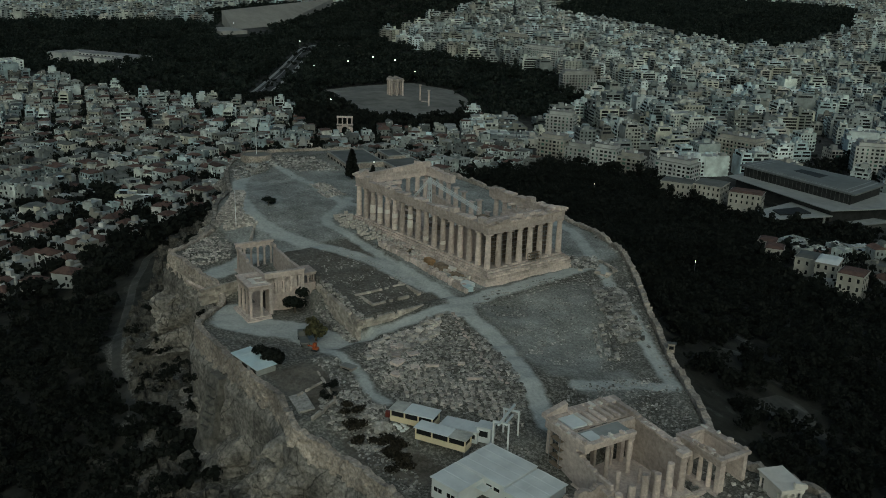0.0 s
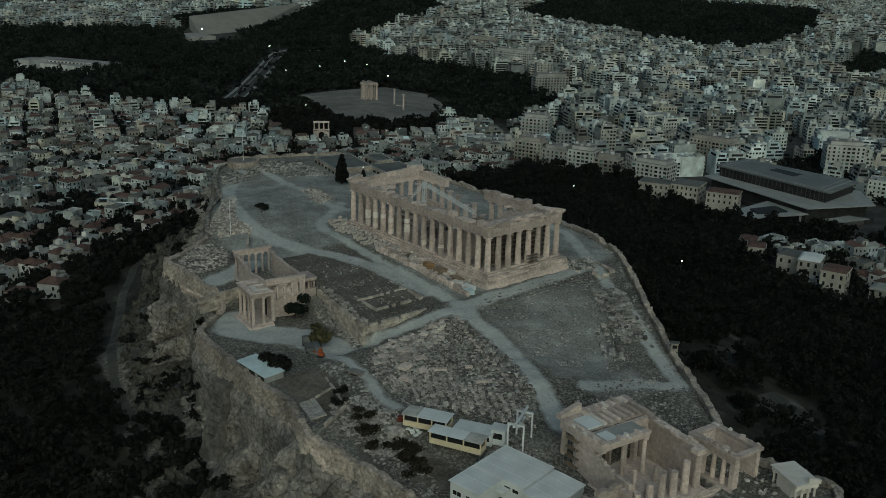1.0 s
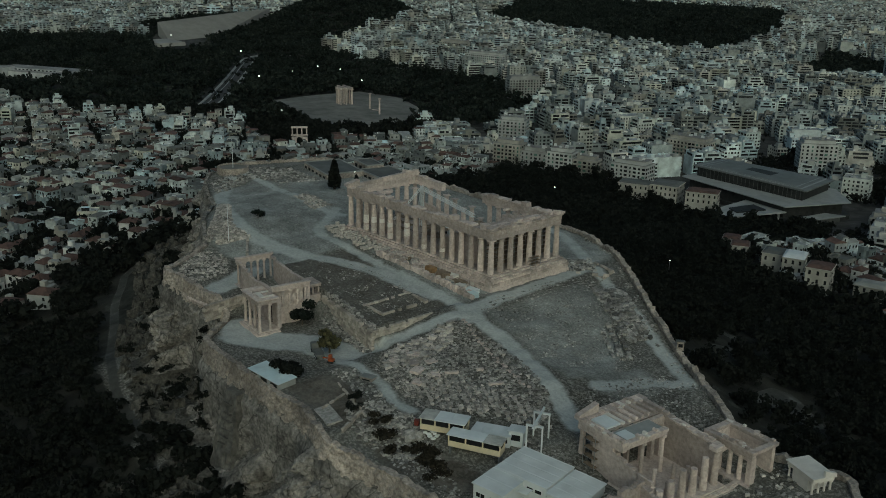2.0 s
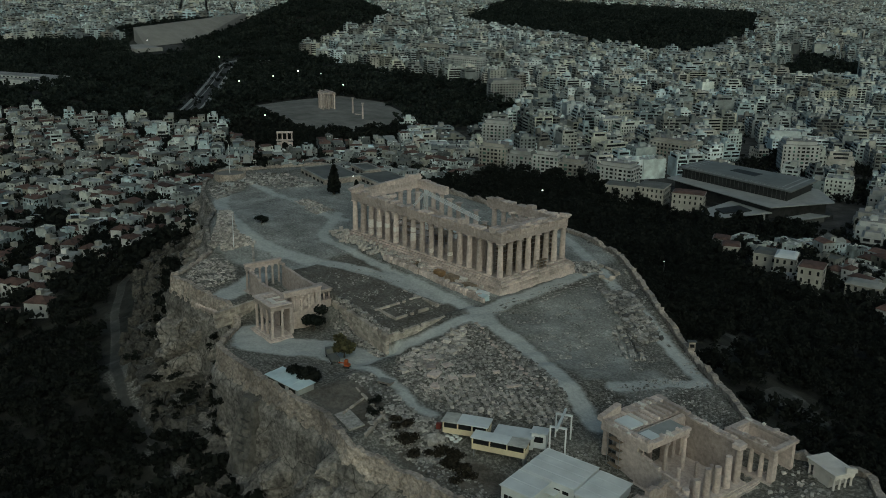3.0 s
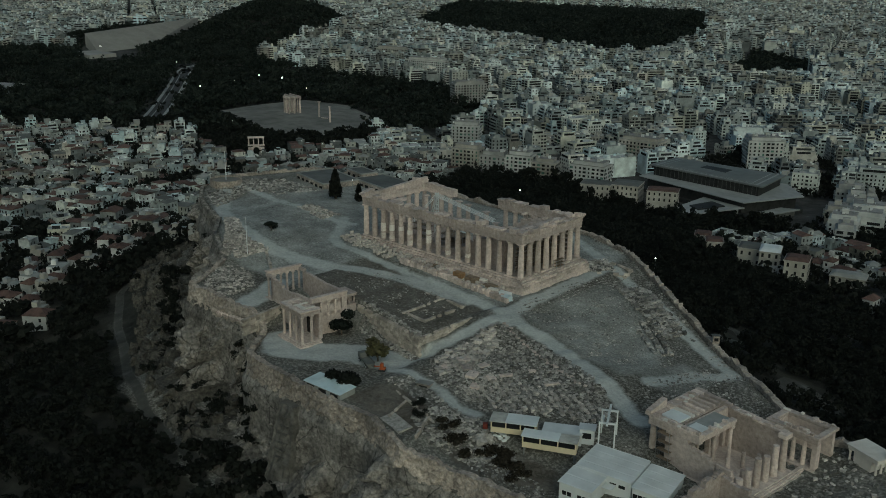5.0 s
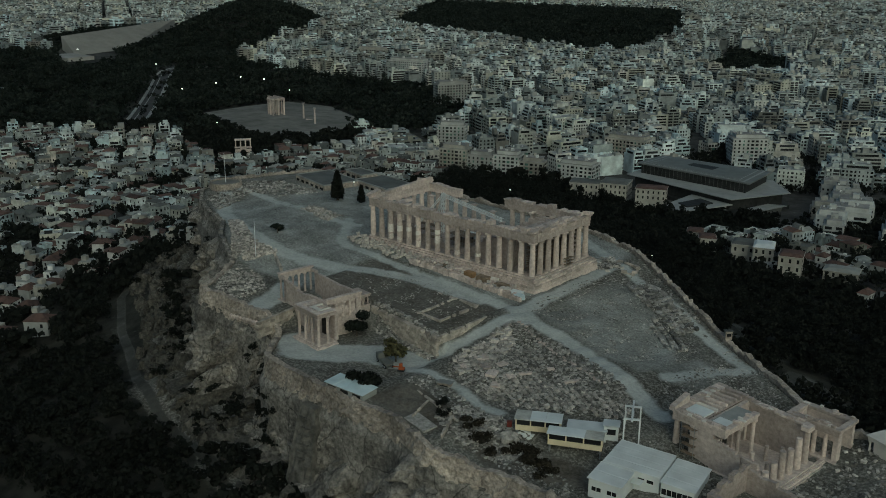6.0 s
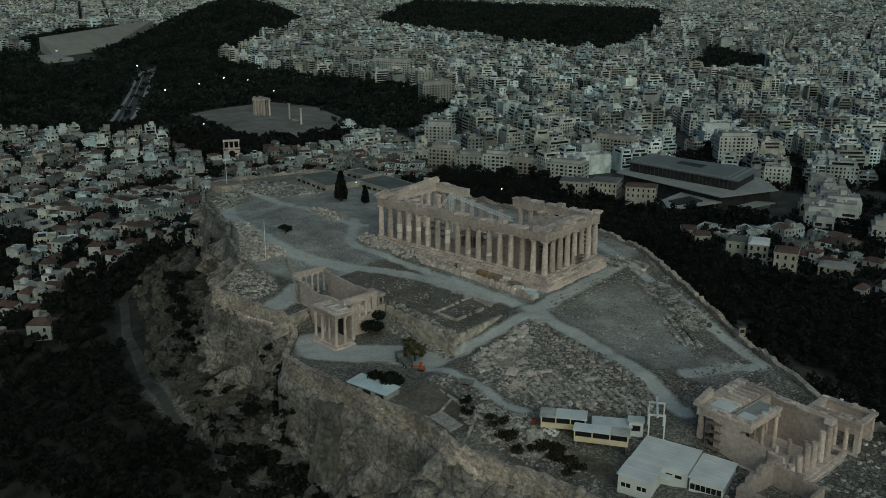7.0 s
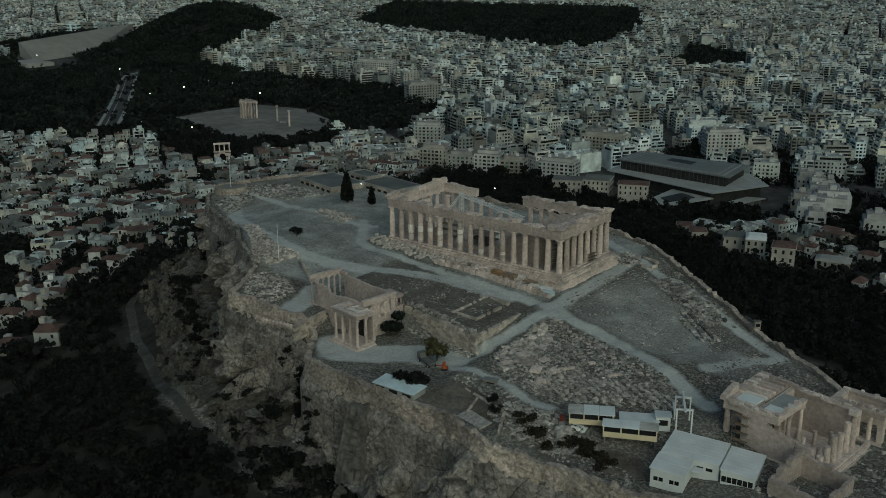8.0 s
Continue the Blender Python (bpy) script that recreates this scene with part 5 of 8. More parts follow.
stones("rubble_field", [(-100, 62), (-104, 62), (-104, 70), (-92, 72), (-88, 64)], 400, 0.2, 0.9, 21, "loose stones between site huts")
stones("rubble_field", [(-118, 40), (-112, 66), (-124, 84), (-150, 74), (-156, 50), (-140, 26)], 1500, 0.2, 1.2, 22, "loose stones round the gate")


stones("rubble_field", [(-60, 78), (-58, 86), (-66, 90), (-80, 88), (-82, 80), (-72, 76)], 1500, 0.15, 1.1, 24, "broken grey stones between the yard and the cabins")

# larger blocks that can be told apart
def block_mesh(seed):
    q = random.Random(seed)
    b = bmesh.new()
    slab(b, -0.5, 0.5, -0.5, 0.5, 0, 1, 0.07, 0.06, q)
    me = bpy.data.meshes.new("stone_block")
    b.to_mesh(me)
    b.free()
    me.materials.append(MARBLE)
    return me


BLOCKS = [block_mesh(k) for k in range(6)]


def stone_block(x, y, sx, sy, sz, turn, label, group, lift=0.0):
    o = tagged(new("stone_block", BLOCKS[int(abs(x * 13 + y * 7)) % 6]), label, "stone block", group)
    o.matrix_basis = pose(x, y, land_at(x, y) - 0.12 + lift, 0, 0, turn) @ Matrix.Diagonal((sx, sy, sz, 1))


q = random.Random(77)
for x, y, sx, sy in ((-50, 58, 3.4, 2.6), (-53.5, 61, 3.0, 2.4), (-56, 57.5, 2.8, 2.0), (-57, 63, 3.6, 2.8), (-60.5, 65.5, 3.4, 2.4), (-61.5, 61, 2.4, 2.0), (-48.5, 63.5, 2.6, 1.6), (-63, 57, 1.0, 3.4), (-74, 52, 0.9, 4.2), (-66, 50, 1.8, 1.2)):
    stone_block(x, y, sx, sy, q.uniform(0.5, 0.9), q.uniform(0, 180), "large pale marble slab lying on the rubble field", "large slabs on the field")
for k in range(46):
    x = -36.5 + 44 * k / 46 + q.uniform(-0.3, 0.3)
    stone_block(x, 24.6 + q.uniform(-0.25, 0.25), q.uniform(0.9, 1.6), q.uniform(0.8, 1.2), q.uniform(1.1, 2.1), q.uniform(-8, 8), "squared marble block in a row along the path", "blocks beside the temple")
for k in range(60):
    x, y = q.uniform(-35, 6), q.uniform(18.6, 23.4)
    stone_block(x, y, q.uniform(0.8, 2.4), q.uniform(0.7, 1.3), q.uniform(0.6, 1.7), q.choice((0, 0, 90, 20)), "squared marble block stored beside the temple steps", "blocks beside the temple")
for k in range(30):
    stone_block(-46 - 1.2 * k + q.uniform(-0.4, 0.4), 36.6 + 0.42 * k + q.uniform(-0.4, 0.4), q.uniform(0.5, 1.1), q.uniform(0.5, 0.9), q.uniform(0.3, 0.7), q.uniform(0, 90), "small marble block edging the path", "blocks edging the path")


def block_rows():
    """Marble slabs and beams laid out in close rows along the temple's north side."""
    r = random.Random(88)
    shapes = []
    for w, d, h in ((1.6, 0.65, 0.7), (1.1, 0.8, 0.8), (2.0, 0.6, 0.6), (1.2, 0.75, 1.2)):
        b = bmesh.new()
        slab(b, -w / 2, w / 2, -d / 2, d / 2, 0, h, 0.05)
        for v in b.verts:
            v.co += Vector((r.uniform(-0.08, 0.08), r.uniform(-0.08, 0.08), r.uniform(-0.05, 0.05)))
        me = bpy.data.meshes.new("marble_block")
        b.to_mesh(me)
        b.free()
        me.materials.append(LOOSE)
        shapes.append(me)
    s = empty("block_rows", 0, 21, land_at(0, 21), 0, "pale marble slabs and beams laid out in close rows", "stone blocks")
    base = land_at(0, 21)
    for x0, x1, step in ((-30, 6, 2.5), (7, 41, 1.55)):
        x = x0
        while x < x1:
            y = 18.2 if x < 36 else 16.0
            while y < (23.0 if x < 6 else 24.6 - max(0, x - 32) * 0.55):
                if r.random() < 0.83:
                    o = new("block", r.choice(shapes))
                    o.parent = s
                    o.matrix_basis = pose(x + r.uniform(-0.2, 0.2), y - 21, land_at(x, y) - base + r.uniform(0.1, 0.45), r.uniform(-3, 3), r.uniform(-3, 3), 90 * (x > 6) + r.uniform(-9, 9))
                y += r.uniform(1.9, 2.4) if x > 6 else r.uniform(1.2, 1.7)
            x += step


block_rows()


ORANGE_TIMBER = material("fresh_timber", (0.24, 0.15, 0.08), (0.40, 0.26, 0.14), 1.0, 0.8, 0.2, 0.2, 0.25, 4.0)


def store_stack(x, y, w, d, h, turn, mat, name, label):
    o = empty(name, x, y, land_at(x, y) - 0.1, turn, label, "stack", "stacks beside the temple")
    n = max(2, int(h / 0.35))
    for k in range(n):
        b = bmesh.new()
        slab(b, -w / 2 + 0.1 * (k % 2), w / 2 - 0.06 * (k % 3), -d / 2, d / 2 - 0.1 * (k % 2), h * k / n, h * (k + 1) / n - 0.03, 0.03)
        part("layer", b, mat, o)


store_stack(-15.5, 21.6, 3.6, 2.0, 2.4, 0, ORANGE_TIMBER, "timber_stack", "stack of orange-brown timber boards beside the temple")
store_stack(-30.0, 22.6, 3.2, 1.6, 1.8, 0, MARBLE_NEW, "marble_stack", "stack of sawn white marble beside the temple")
store_stack(-22.5, 18.9, 3.4, 1.6, 1.9, 3, MARBLE_NEW, "marble_stack", "stack of sawn white marble beside the temple")
store_stack(-35.6, 23.2, 3.0, 2.2, 1.5, -6, BLUE_SHEET, "covered_stack", "stack under pale blue plastic sheeting at the temple corner")
store_stack(-20, 20.6, 4.2, 2.6, 2.2, 2, PLANK, "timber_stack", "stack of brown timber beams beside the temple")
store_stack(-27, 20.4, 4.6, 2.2, 1.6, 0, PLANK, "timber_stack", "stack of brown timber boards beside the temple")
store_stack(-33, 21.5, 4.0, 3.4, 1.2, 5, WHITE, "covered_stack", "stack under pale plastic sheeting at the temple corner")
store_stack(-24, 22.4, 4.0, 1.6, 1.0, 0, STEEL, "steel_stack", "stack of grey steel profiles beside the temple")
for x0, x1, y0, y1 in ((-14, -6, 18.4, 23.6), (-4, 4, 18.6, 22.6)):
    deck = empty("timber_platform", (x0 + x1) / 2, (y0 + y1) / 2, land_at((x0 + x1) / 2, (y0 + y1) / 2), 0, "dark weathered timber platform beside the temple", "platform")
    for k in range(10):
        b = bmesh.new()
        w = (x1 - x0) / 10
        slab(b, x0 - (x0 + x1) / 2 + w * k, x0 - (x0 + x1) / 2 + w * (k + 1) - 0.04, -(y1 - y0) / 2, (y1 - y0) / 2, 0.3, 0.5)
        part("plank", b, PLANK, deck)


# retaining walls of the terraces: courses of single stones
def terrace_wall(name, line, foot, top, thick, seed, label):
    """A battered wall of uneven blocks in courses along a line; one body behind them."""
    g = random.Random(seed)
    w = tagged(new(name), label, "wall", kind="structure")
    meshes = []
    for k in range(5):
        b = bmesh.new()
        slab(b, -0.5, 0.5, -0.5, 0.5, 0, 1, 0.06, 0.05, g)
        me = bpy.data.meshes.new("stone")
        b.to_mesh(me)
        b.free()
        me.materials.append(RUBBLE_PIECE)
        meshes.append(me)
    total = 0
    for (ax, ay), (bx, by) in zip(line, line[1:]):
        length, turn = math.hypot(bx - ax, by - ay), math.degrees(math.atan2(by - ay, bx - ax))
        f0, t0 = foot, top
        courses = max(1, round((t0 - f0) / 0.75))
        for c in range(courses):
            s = -g.random()
            while s < length:
                l = g.uniform(0.9, 1.9)
                if total < 300 and (c < courses - 1 or g.random() < 0.75):
                    o = new("stone", g.choice(meshes))
                    o.parent = w
                    k = (s + l / 2) / length
                    o.matrix_basis = pose(ax + (bx - ax) * k, ay + (by - ay) * k, f0 + (t0 - f0) * c / courses, 0, 0, turn) @ Matrix.Diagonal((l - 0.04, thick + g.uniform(-0.15, 0.15), (t0 - f0) / courses - 0.03, 1))
                    total += 1
                s += l
    return w


RUBBLE_PIECE = material("terrace_stone", (0.34, 0.30, 0.26), (0.58, 0.53, 0.47), 1.2, 0.9, 0.3, 0.3, 0.3, 6.0, 0.35, "object")
terrace_wall("terrace_wall_north", [(-36.3, 60.9), (-14, 57.0), (-7.5, 55.6)], -9.2, -2.9, 1.1, 5, "tall battered wall of rough blocks holding up the terrace")
terrace_wall("terrace_wall_west", [(-36.4, 60.7), (-36.6, 32)], -5.6, -3.3, 0.9, 6, "low wall of rough blocks at the terrace edge")
terrace_wall("terrace_wall_court", [(9.5, 84), (11.0, 71)], -9.0, -4.2, 1.0, 7, "rough stone wall below the east terrace")
terrace_wall("terrace_wall_stones", [(30, 58), (46, 48)], -1.6, 0.2, 0.7, 8, "low straight stone wall at the terrace of fragments")
terrace_wall("terrace_wall_south", [(-40, -18), (-47, -23), (-46, -28), (-38, -30)], -5.6, -3.0, 0.8, 9, "curved stone bank round a pit beside the temple")
terrace_wall("footing_wall", [(-30, 36), (-30, 52), (6, 49), (6, 35), (-30, 36)], -3.6, -2.5, 0.7, 10, "low stone footing of a vanished temple")
terrace_wall("footing_wall_inner", [(-22, 36), (-22, 51)], -3.3, -2.3, 0.7, 11, "low stone footing of a vanished temple")
terrace_wall("yard_wall", [(-44, 79), (-62, 84), (-66, 92)], -9.6, -8.4, 0.5, 12, "low stone footings of a yard by the wall")
terrace_wall("yard_wall_inner", [(-52, 80.5), (-55, 90)], -9.5, -8.6, 0.5, 13, "low stone footings of a yard by the wall")


# site huts, cabins and the hoist
def long_shed():
    s = empty("works_shed", -97.7, 68.0, -13.6, 0, "long white sheet-metal works shed with a low pitched roof", "shed")
    e1, e2 = Vector((-0.987, -0.16, 0)), Vector((-0.17, 0.985, 0))

    def prism(name, a0, a1, b0, b1, h0, h1, mat, base=0.0, label=""):
        b = bmesh.new()
        pts = [(a0, b0), (a1, b0), (a1, b1), (a0, b1)]
        low = [b.verts.new(e1 * p + e2 * q + Vector((0, 0, base if base else -1.0))) for p, q in pts]
        hs = [h0, h1, h1, h0]
        top = [b.verts.new(e1 * p + e2 * q + Vector((0, 0, h))) for (p, q), h in zip(pts, hs)]
        fs = [b.faces.new(low[::-1]), b.faces.new(top)] + [b.faces.new((low[i], low[(i + 1) % 4], top[(i + 1) % 4], top[i])) for i in range(4)]
        bmesh.ops.recalc_face_normals(b, faces=fs)
        return part(name, b, mat, s, label)

    def roof(a0, a1, b0, b1, h0, h1):
        b = bmesh.new()
        pts = [(a0 - 0.3, b0 - 0.3), (a1 + 0.3, b0 - 0.3), (a1 + 0.3, b1 + 0.3), (a0 - 0.3, b1 + 0.3)]
        hs = [h0, h1, h1, h0]
        low = [b.verts.new(e1 * p + e2 * q + Vector((0, 0, h + 0.01))) for (p, q), h in zip(pts, hs)]
        top = [b.verts.new(e1 * p + e2 * q + Vector((0, 0, h + 0.15))) for (p, q), h in zip(pts, hs)]
        fs = [b.faces.new(low[::-1]), b.faces.new(top)] + [b.faces.new((low[i], low[(i + 1) % 4], top[(i + 1) % 4], top[i])) for i in range(4)]
        bmesh.ops.recalc_face_normals(b, faces=fs)
        panel = part("roof_panel", b, WHITE, s)
        n = max(2, round((b1 - b0) / 3.0))
        for k in range(n + 1):
            q = b0 + (b1 - b0) * k / n
            b = bmesh.new()
            ends = [(a0 - 0.3, h0), (a1 + 0.3, h1)]
            low = [b.verts.new(e1 * p + e2 * (q + o) + Vector((0, 0, h + 0.154))) for p, h in ends for o in (-0.03, 0.03)]
            top = [b.verts.new(v.co + Vector((0, 0, 0.07))) for v in low]
            for f in ((0, 1, 3, 2), (4, 6, 7, 5), (0, 4, 5, 1), (2, 3, 7, 6), (0, 2, 6, 4), (1, 5, 7, 3)):
                b.faces.new([(low + top)[i] for i in f])
            bmesh.ops.recalc_face_normals(b, faces=b.faces)
            part("roof_seam", b, WHITE, panel)

    prism("main_hall", 0, 12.6, 0, 10.6, 4.7, 4.4, WHITE)
    prism("north_hall", 0, 7.0, 10.62, 18.2, 4.5, 4.2, WHITE)
    prism("annex", 13.2, 20.2, 0.4, 11.4, 4.1, 3.7, WHITE)
    for k in range(3):
        roof(0 + 4.2 * k + 0.3, 4.2 * (k + 1) - 0.3, 0, 10.6, 4.75 - 0.1 * k, 4.65 - 0.1 * k)
    roof(0, 7.0, 10.95, 18.2, 4.52, 4.22)
    roof(13.2, 15.4, 0.4, 11.4, 4.16, 4.1)
    roof(16.0, 20.2, 0.4, 11.4, 4.05, 3.78)
    for a, bb, w, h, z in ((1.2, 18.22, 0.9, 0.9, 1.9), (2.3, 18.22, 0.9, 0.9, 1.9), (4.6, 18.22, 0.9, 0.9, 1.9), (5.7, 18.22, 0.9, 0.9, 1.9), (8.6, 10.63, 1.4, 0.7, 2.6), (10.6, 10.63, 1.4, 0.7, 2.6)):
        b = bmesh.new()
        vs = slab(b, -w / 2, w / 2, -0.04, 0.04, z, z + h)
        for v in vs:
            v.co = e1 * (a + v.co.x) + e2 * (bb + v.co.y) + Vector((0, 0, v.co.z))
        part("window", b, GLASS_AND_SHADE, s)
    for k in range(6):
        b = bmesh.new()
        vs = slab(b, -0.6, 0.6, -0.04, 0.04, 1.6, 2.9)
        for v in vs:
            v.co = e1 * (13.9 + 1.1 * k + v.co.x * 0.8) + e2 * (11.43 + v.co.y) + Vector((0, 0, v.co.z))
        part("window", b, GLASS_AND_SHADE, s)
    b = bmesh.new()
    vs = slab(b, 7.1, 9.4, 10.7, 13.0, 2.9, 3.05)
    for v in vs:
        v.co = e1 * v.co.x + e2 * v.co.y + Vector((0, 0, v.co.z))
    part("porch_roof", b, WHITE, s)


long_shed()


CREAM_ROOF = material("dusty_sheet_roof", (0.40, 0.40, 0.37), (0.58, 0.58, 0.54), 2.0, 0.7, 0.05, 0.5, 0.3, 4.0)


def open_cabin(x, y, z, w, d, turn, label):
    """A raised cabin: cream parapet and posts, a near-black fill for its shaded inside, pale flat roof in two sheets.
    """
    s = empty("site_cabin", x, y, z, turn, label, "cabin", "cream site cabins")
    b = bmesh.new()
    slab(b, -w / 2, w / 2, -d / 2, d / 2, 0, 1.25, 0.03)
    part("parapet", b, CREAM, s, "cream painted parapet")
    # near-black block in place of the cabin's inner shade
    b = bmesh.new()
    slab(b, -w / 2 + 0.25, w / 2 - 0.25, -d / 2 + 0.25, d / 2 - 0.25, 1.25, 2.65)
    part("dark_interior", b, GLASS_AND_SHADE, s)
    for px in np.linspace(-w / 2 + 0.12, w / 2 - 0.12, 4):
        for py in (-d / 2 + 0.12, d / 2 - 0.12):
            b = bmesh.new()
            slab(b, px - 0.14, px + 0.14, py - 0.1, py + 0.1, 1.25, 2.7)
            part("post", b, CREAM, s)
    for k in range(3):
        b = bmesh.new()
        slab(b, -w / 2 - 0.3 + (w + 0.6) * k / 3 + 0.02, -w / 2 - 0.3 + (w + 0.6) * (k + 1) / 3 - 0.02, -d / 2 - 0.3, d / 2 + 0.3, 2.7 + 0.03 * (k % 2), 2.92 + 0.03 * (k % 2), 0.02)
        part("roof_sheet", b, WHITE if (k + int(x)) % 3 else CREAM_ROOF, s)
    for px in (-w / 2 + 0.4, w / 2 - 0.4):
        b = bmesh.new()
        slab(b, px - 0.15, px + 0.15, -d / 2 + 0.3, d / 2 - 0.3, -2.0, 0)
        part("support", b, STEEL, s)


open_cabin(-80.0, 74.7, -9.3, 10.2, 4.2, 29, "cream painted site cabin with a flat grey roof")
open_cabin(-90.0, 74.6, -10.0, 12.0, 3.2, 25, "cream painted site cabin with dark windows and a flat roof")
sheet_hut("container_hut", -89.2, 68.6, -10.6, 8.6, 4.4, 2.5, 29, WHITE, WHITE, "pale blue-white container hut beside the cabins", "site hut", 3)
sheet_hut("container_hut", -93.8, 65.8, -10.4, 3.2, 3.2, 3.4, 29, WHITE, WHITE, "small pale blue-white hut beside the hoist", "site hut", 1)
sheet_hut("sentry_booth", -90.6, -0.2, -7.6, 1.8, 1.6, 2.3, 38, MASONRY, ROOF_GREY, "small stone booth at the south wall", "booth", 1)
sheet_hut("sheet_shelter", -35.0, 90.8, -9.4, 12.5, 5.0, 2.3, 2, CONCRETE, BLUE_SHEET, "low shelter with a pale blue sheet roof inside the wall", "shelter", 3, -0.3)
sheet_hut("stone_shed", -50, 72.8, -9.6, 3.4, 2.2, 1.6, 20, MASONRY, CONCRETE, "small grey stone shed beside the path", "shed", 1)


def hoist():
    s = empty("gantry_hoist", -97.6, 63.4, -10.6, -62, "white painted gantry hoist on four legs with a runway beam", "hoist")
    b = bmesh.new()
    slab(b, -0.16, 0.16, -0.16, 0.16, 0, 6.6)
    leg = part("leg", b, WHITE, s)
    leg.location = (-3.4, -1.7, 0)
    for x, y in ((-3.4, 1.7), (3.0, -1.7), (3.0, 1.7)):
        again(leg, pose(x, y, 0))
    for x in (-3.4, 3.0):
        b = bmesh.new()
        slab(b, x - 0.2, x + 0.2, -1.9, 1.9, 6.6, 7.0)
        part("cross_beam", b, WHITE, s)
    b = bmesh.new()
    slab(b, -5.2, 5.0, -0.22, 0.22, 7.0, 7.45)
    part("main_beam", b, WHITE, s)
    b = bmesh.new()
    slab(b, 3.0, 9.0, 1.5, 1.9, 2.2, 2.6)
    part("runway_beam", b, WHITE, s)
    for x in (5.0, 8.6):
        b = bmesh.new()
        slab(b, x - 0.12, x + 0.12, 1.55, 1.85, 0, 2.2)
        part("runway_post", b, WHITE, s)
    b = bmesh.new()
    slab(b, -0.5, 0.5, -0.35, 0.35, 6.2, 6.98, 0.05)
    part("trolley", b, STEEL, s)


hoist()


def digger(x, y, turn):
    s = empty("mini_digger", x, y, land_at(x, y), turn, "small orange digger parked under the tree", "digger")
    for v in (-0.55, 0.55):
        b = bmesh.new()
        slab(b, -0.9, 0.9, v - 0.16, v + 0.16, 0, 0.5, 0.12)
        part("track", b, GLASS_AND_SHADE, s)
    b = bmesh.new()
    slab(b, -0.9, 0.6, -0.6, 0.6, 0.5, 1.1, 0.1)
    part("body", b, ORANGE, s)
    b = bmesh.new()
    slab(b, -0.3, 0.5, -0.5, 0.5, 1.1, 2.2, 0.08)
    part("cab", b, ORANGE, s)
    b = bmesh.new()
    slab(b, 0.6, 2.2, -0.12, 0.12, 1.0, 1.3, 0.04)
    part("arm", b, ORANGE, s)


digger(-35.8, 73.8, 30)


def truck(x, y, turn):
    s = empty("flatbed_truck", x, y, land_at(x, y), turn, "dark flatbed truck parked beside the forecourt tree", "truck")
    b = bmesh.new()
    slab(b, -3.2, 3.2, -1.05, 1.05, 0.85, 1.1, 0.04)
    part("chassis", b, ROOF_GREY, s)
    b = bmesh.new()
    slab(b, -3.2, 1.4, -1.15, 1.15, 1.104, 1.3, 0.04)
    bed = part("bed", b, ROOF_GREY, s)
    for v in (-1.12, 1.12):
        b = bmesh.new()
        slab(b, -3.2, 1.4, v - 0.05, v + 0.05, 1.304, 1.7, 0.02)
        part("side_board", b, ROOF_GREY, bed)
    b = bmesh.new()
    vs = slab(b, 1.55, 3.3, -1.1, 1.1, 1.104, 2.6, 0.12)
    part("cab", b, ROOF_GREY, s)
    b = bmesh.new()
    slab(b, 3.28, 3.36, -0.95, 0.95, 1.75, 2.4)
    part("windscreen", b, GLASS_AND_SHADE, s)
    b = bmesh.new()
    lathe(b, [(-0.17, 0.3), (-0.17, 0.5), (0.17, 0.5), (0.17, 0.3)], 16)
    wheel = part("wheel", b, GLASS_AND_SHADE, s)
    wheel.matrix_basis = pose(2.3, 1.0, 0.5, 90, 0, 0)
    b = bmesh.new()
    lathe(b, [(-0.19, 0.26), (0.19, 0.26)], 12)
    part("rim", b, WHITE, wheel, "pale wheel rim")
    for px, py in ((2.3, -1.0), (-1.6, 1.0), (-1.6, -1.0), (-2.7, 1.0), (-2.7, -1.0)):
        o = again(wheel, pose(px, py, 0.5, 90, 0, 0))
        k = new("rim", wheel.children[0].data)
        k.parent = o
        k["label"] = "pale wheel rim"


truck(-29.6, 73.6, -22)


def red_skip(x, y, turn):
    s = empty("red_container", x, y, land_at(x, y), turn, "small red metal container at the end of the cabin", "container")
    b = bmesh.new()
    slab(b, -0.55, 0.55, -0.45, 0.45, 0.05, 1.3, 0.06)
    part("body", b, RED, s)
    b = bmesh.new()
    slab(b, -0.6, 0.6, -0.5, 0.5, 1.304, 1.4, 0.03)
    part("lid", b, RED, s)


RED = material("red_paint", (0.15, 0.035, 0.025), (0.24, 0.055, 0.04), 1.0, 0.6, 0.0)
red_skip(-73.9, 77.6, 29)


# masts, lookout
def mast(x, y, z, h, label):
    s = empty("flagpole", x, y, z, 0, label, "flagpole")
    b = bmesh.new()
    lathe(b, [(0, 0.13), (h * 0.5, 0.1), (h, 0.06)], 10)
    part("pole", b, WHITE, s)
    b = bmesh.new()
    lathe(b, [(0, 0.4), (0.3, 0.35)], 12)
    part("foot", b, CONCRETE, s)
    b = bmesh.new()
    lathe(b, [(h, 0.1), (h + 0.12, 0.14), (h + 0.24, 0.06)], 10)
    part("finial", b, STEEL, s)


bm = B()
lathe(bm, [(-16, 7.6), (-8, 7.2), (0.0, 6.8), (0.9, 6.8), (0.9, 6.2), (0.25, 6.2)], 36)
lookout = part("lookout", bm, MASONRY, None)
lookout.location = (139, -1.5, 0.2)
tagged(lookout, "round stone lookout bastion with a parapet", "bastion")
bm = B()
lathe(bm, [(0, 6.1), (0.04, 6.1)], 36)
paved = tagged(part("lookout_paving", bm, CLEARING, None), "pale round paving on the lookout", "paving")
paved.location = (139, -1.5, 0.46)
mast(139, -1.5, 0.5, 12.5, "tall white flagpole on the round lookout")
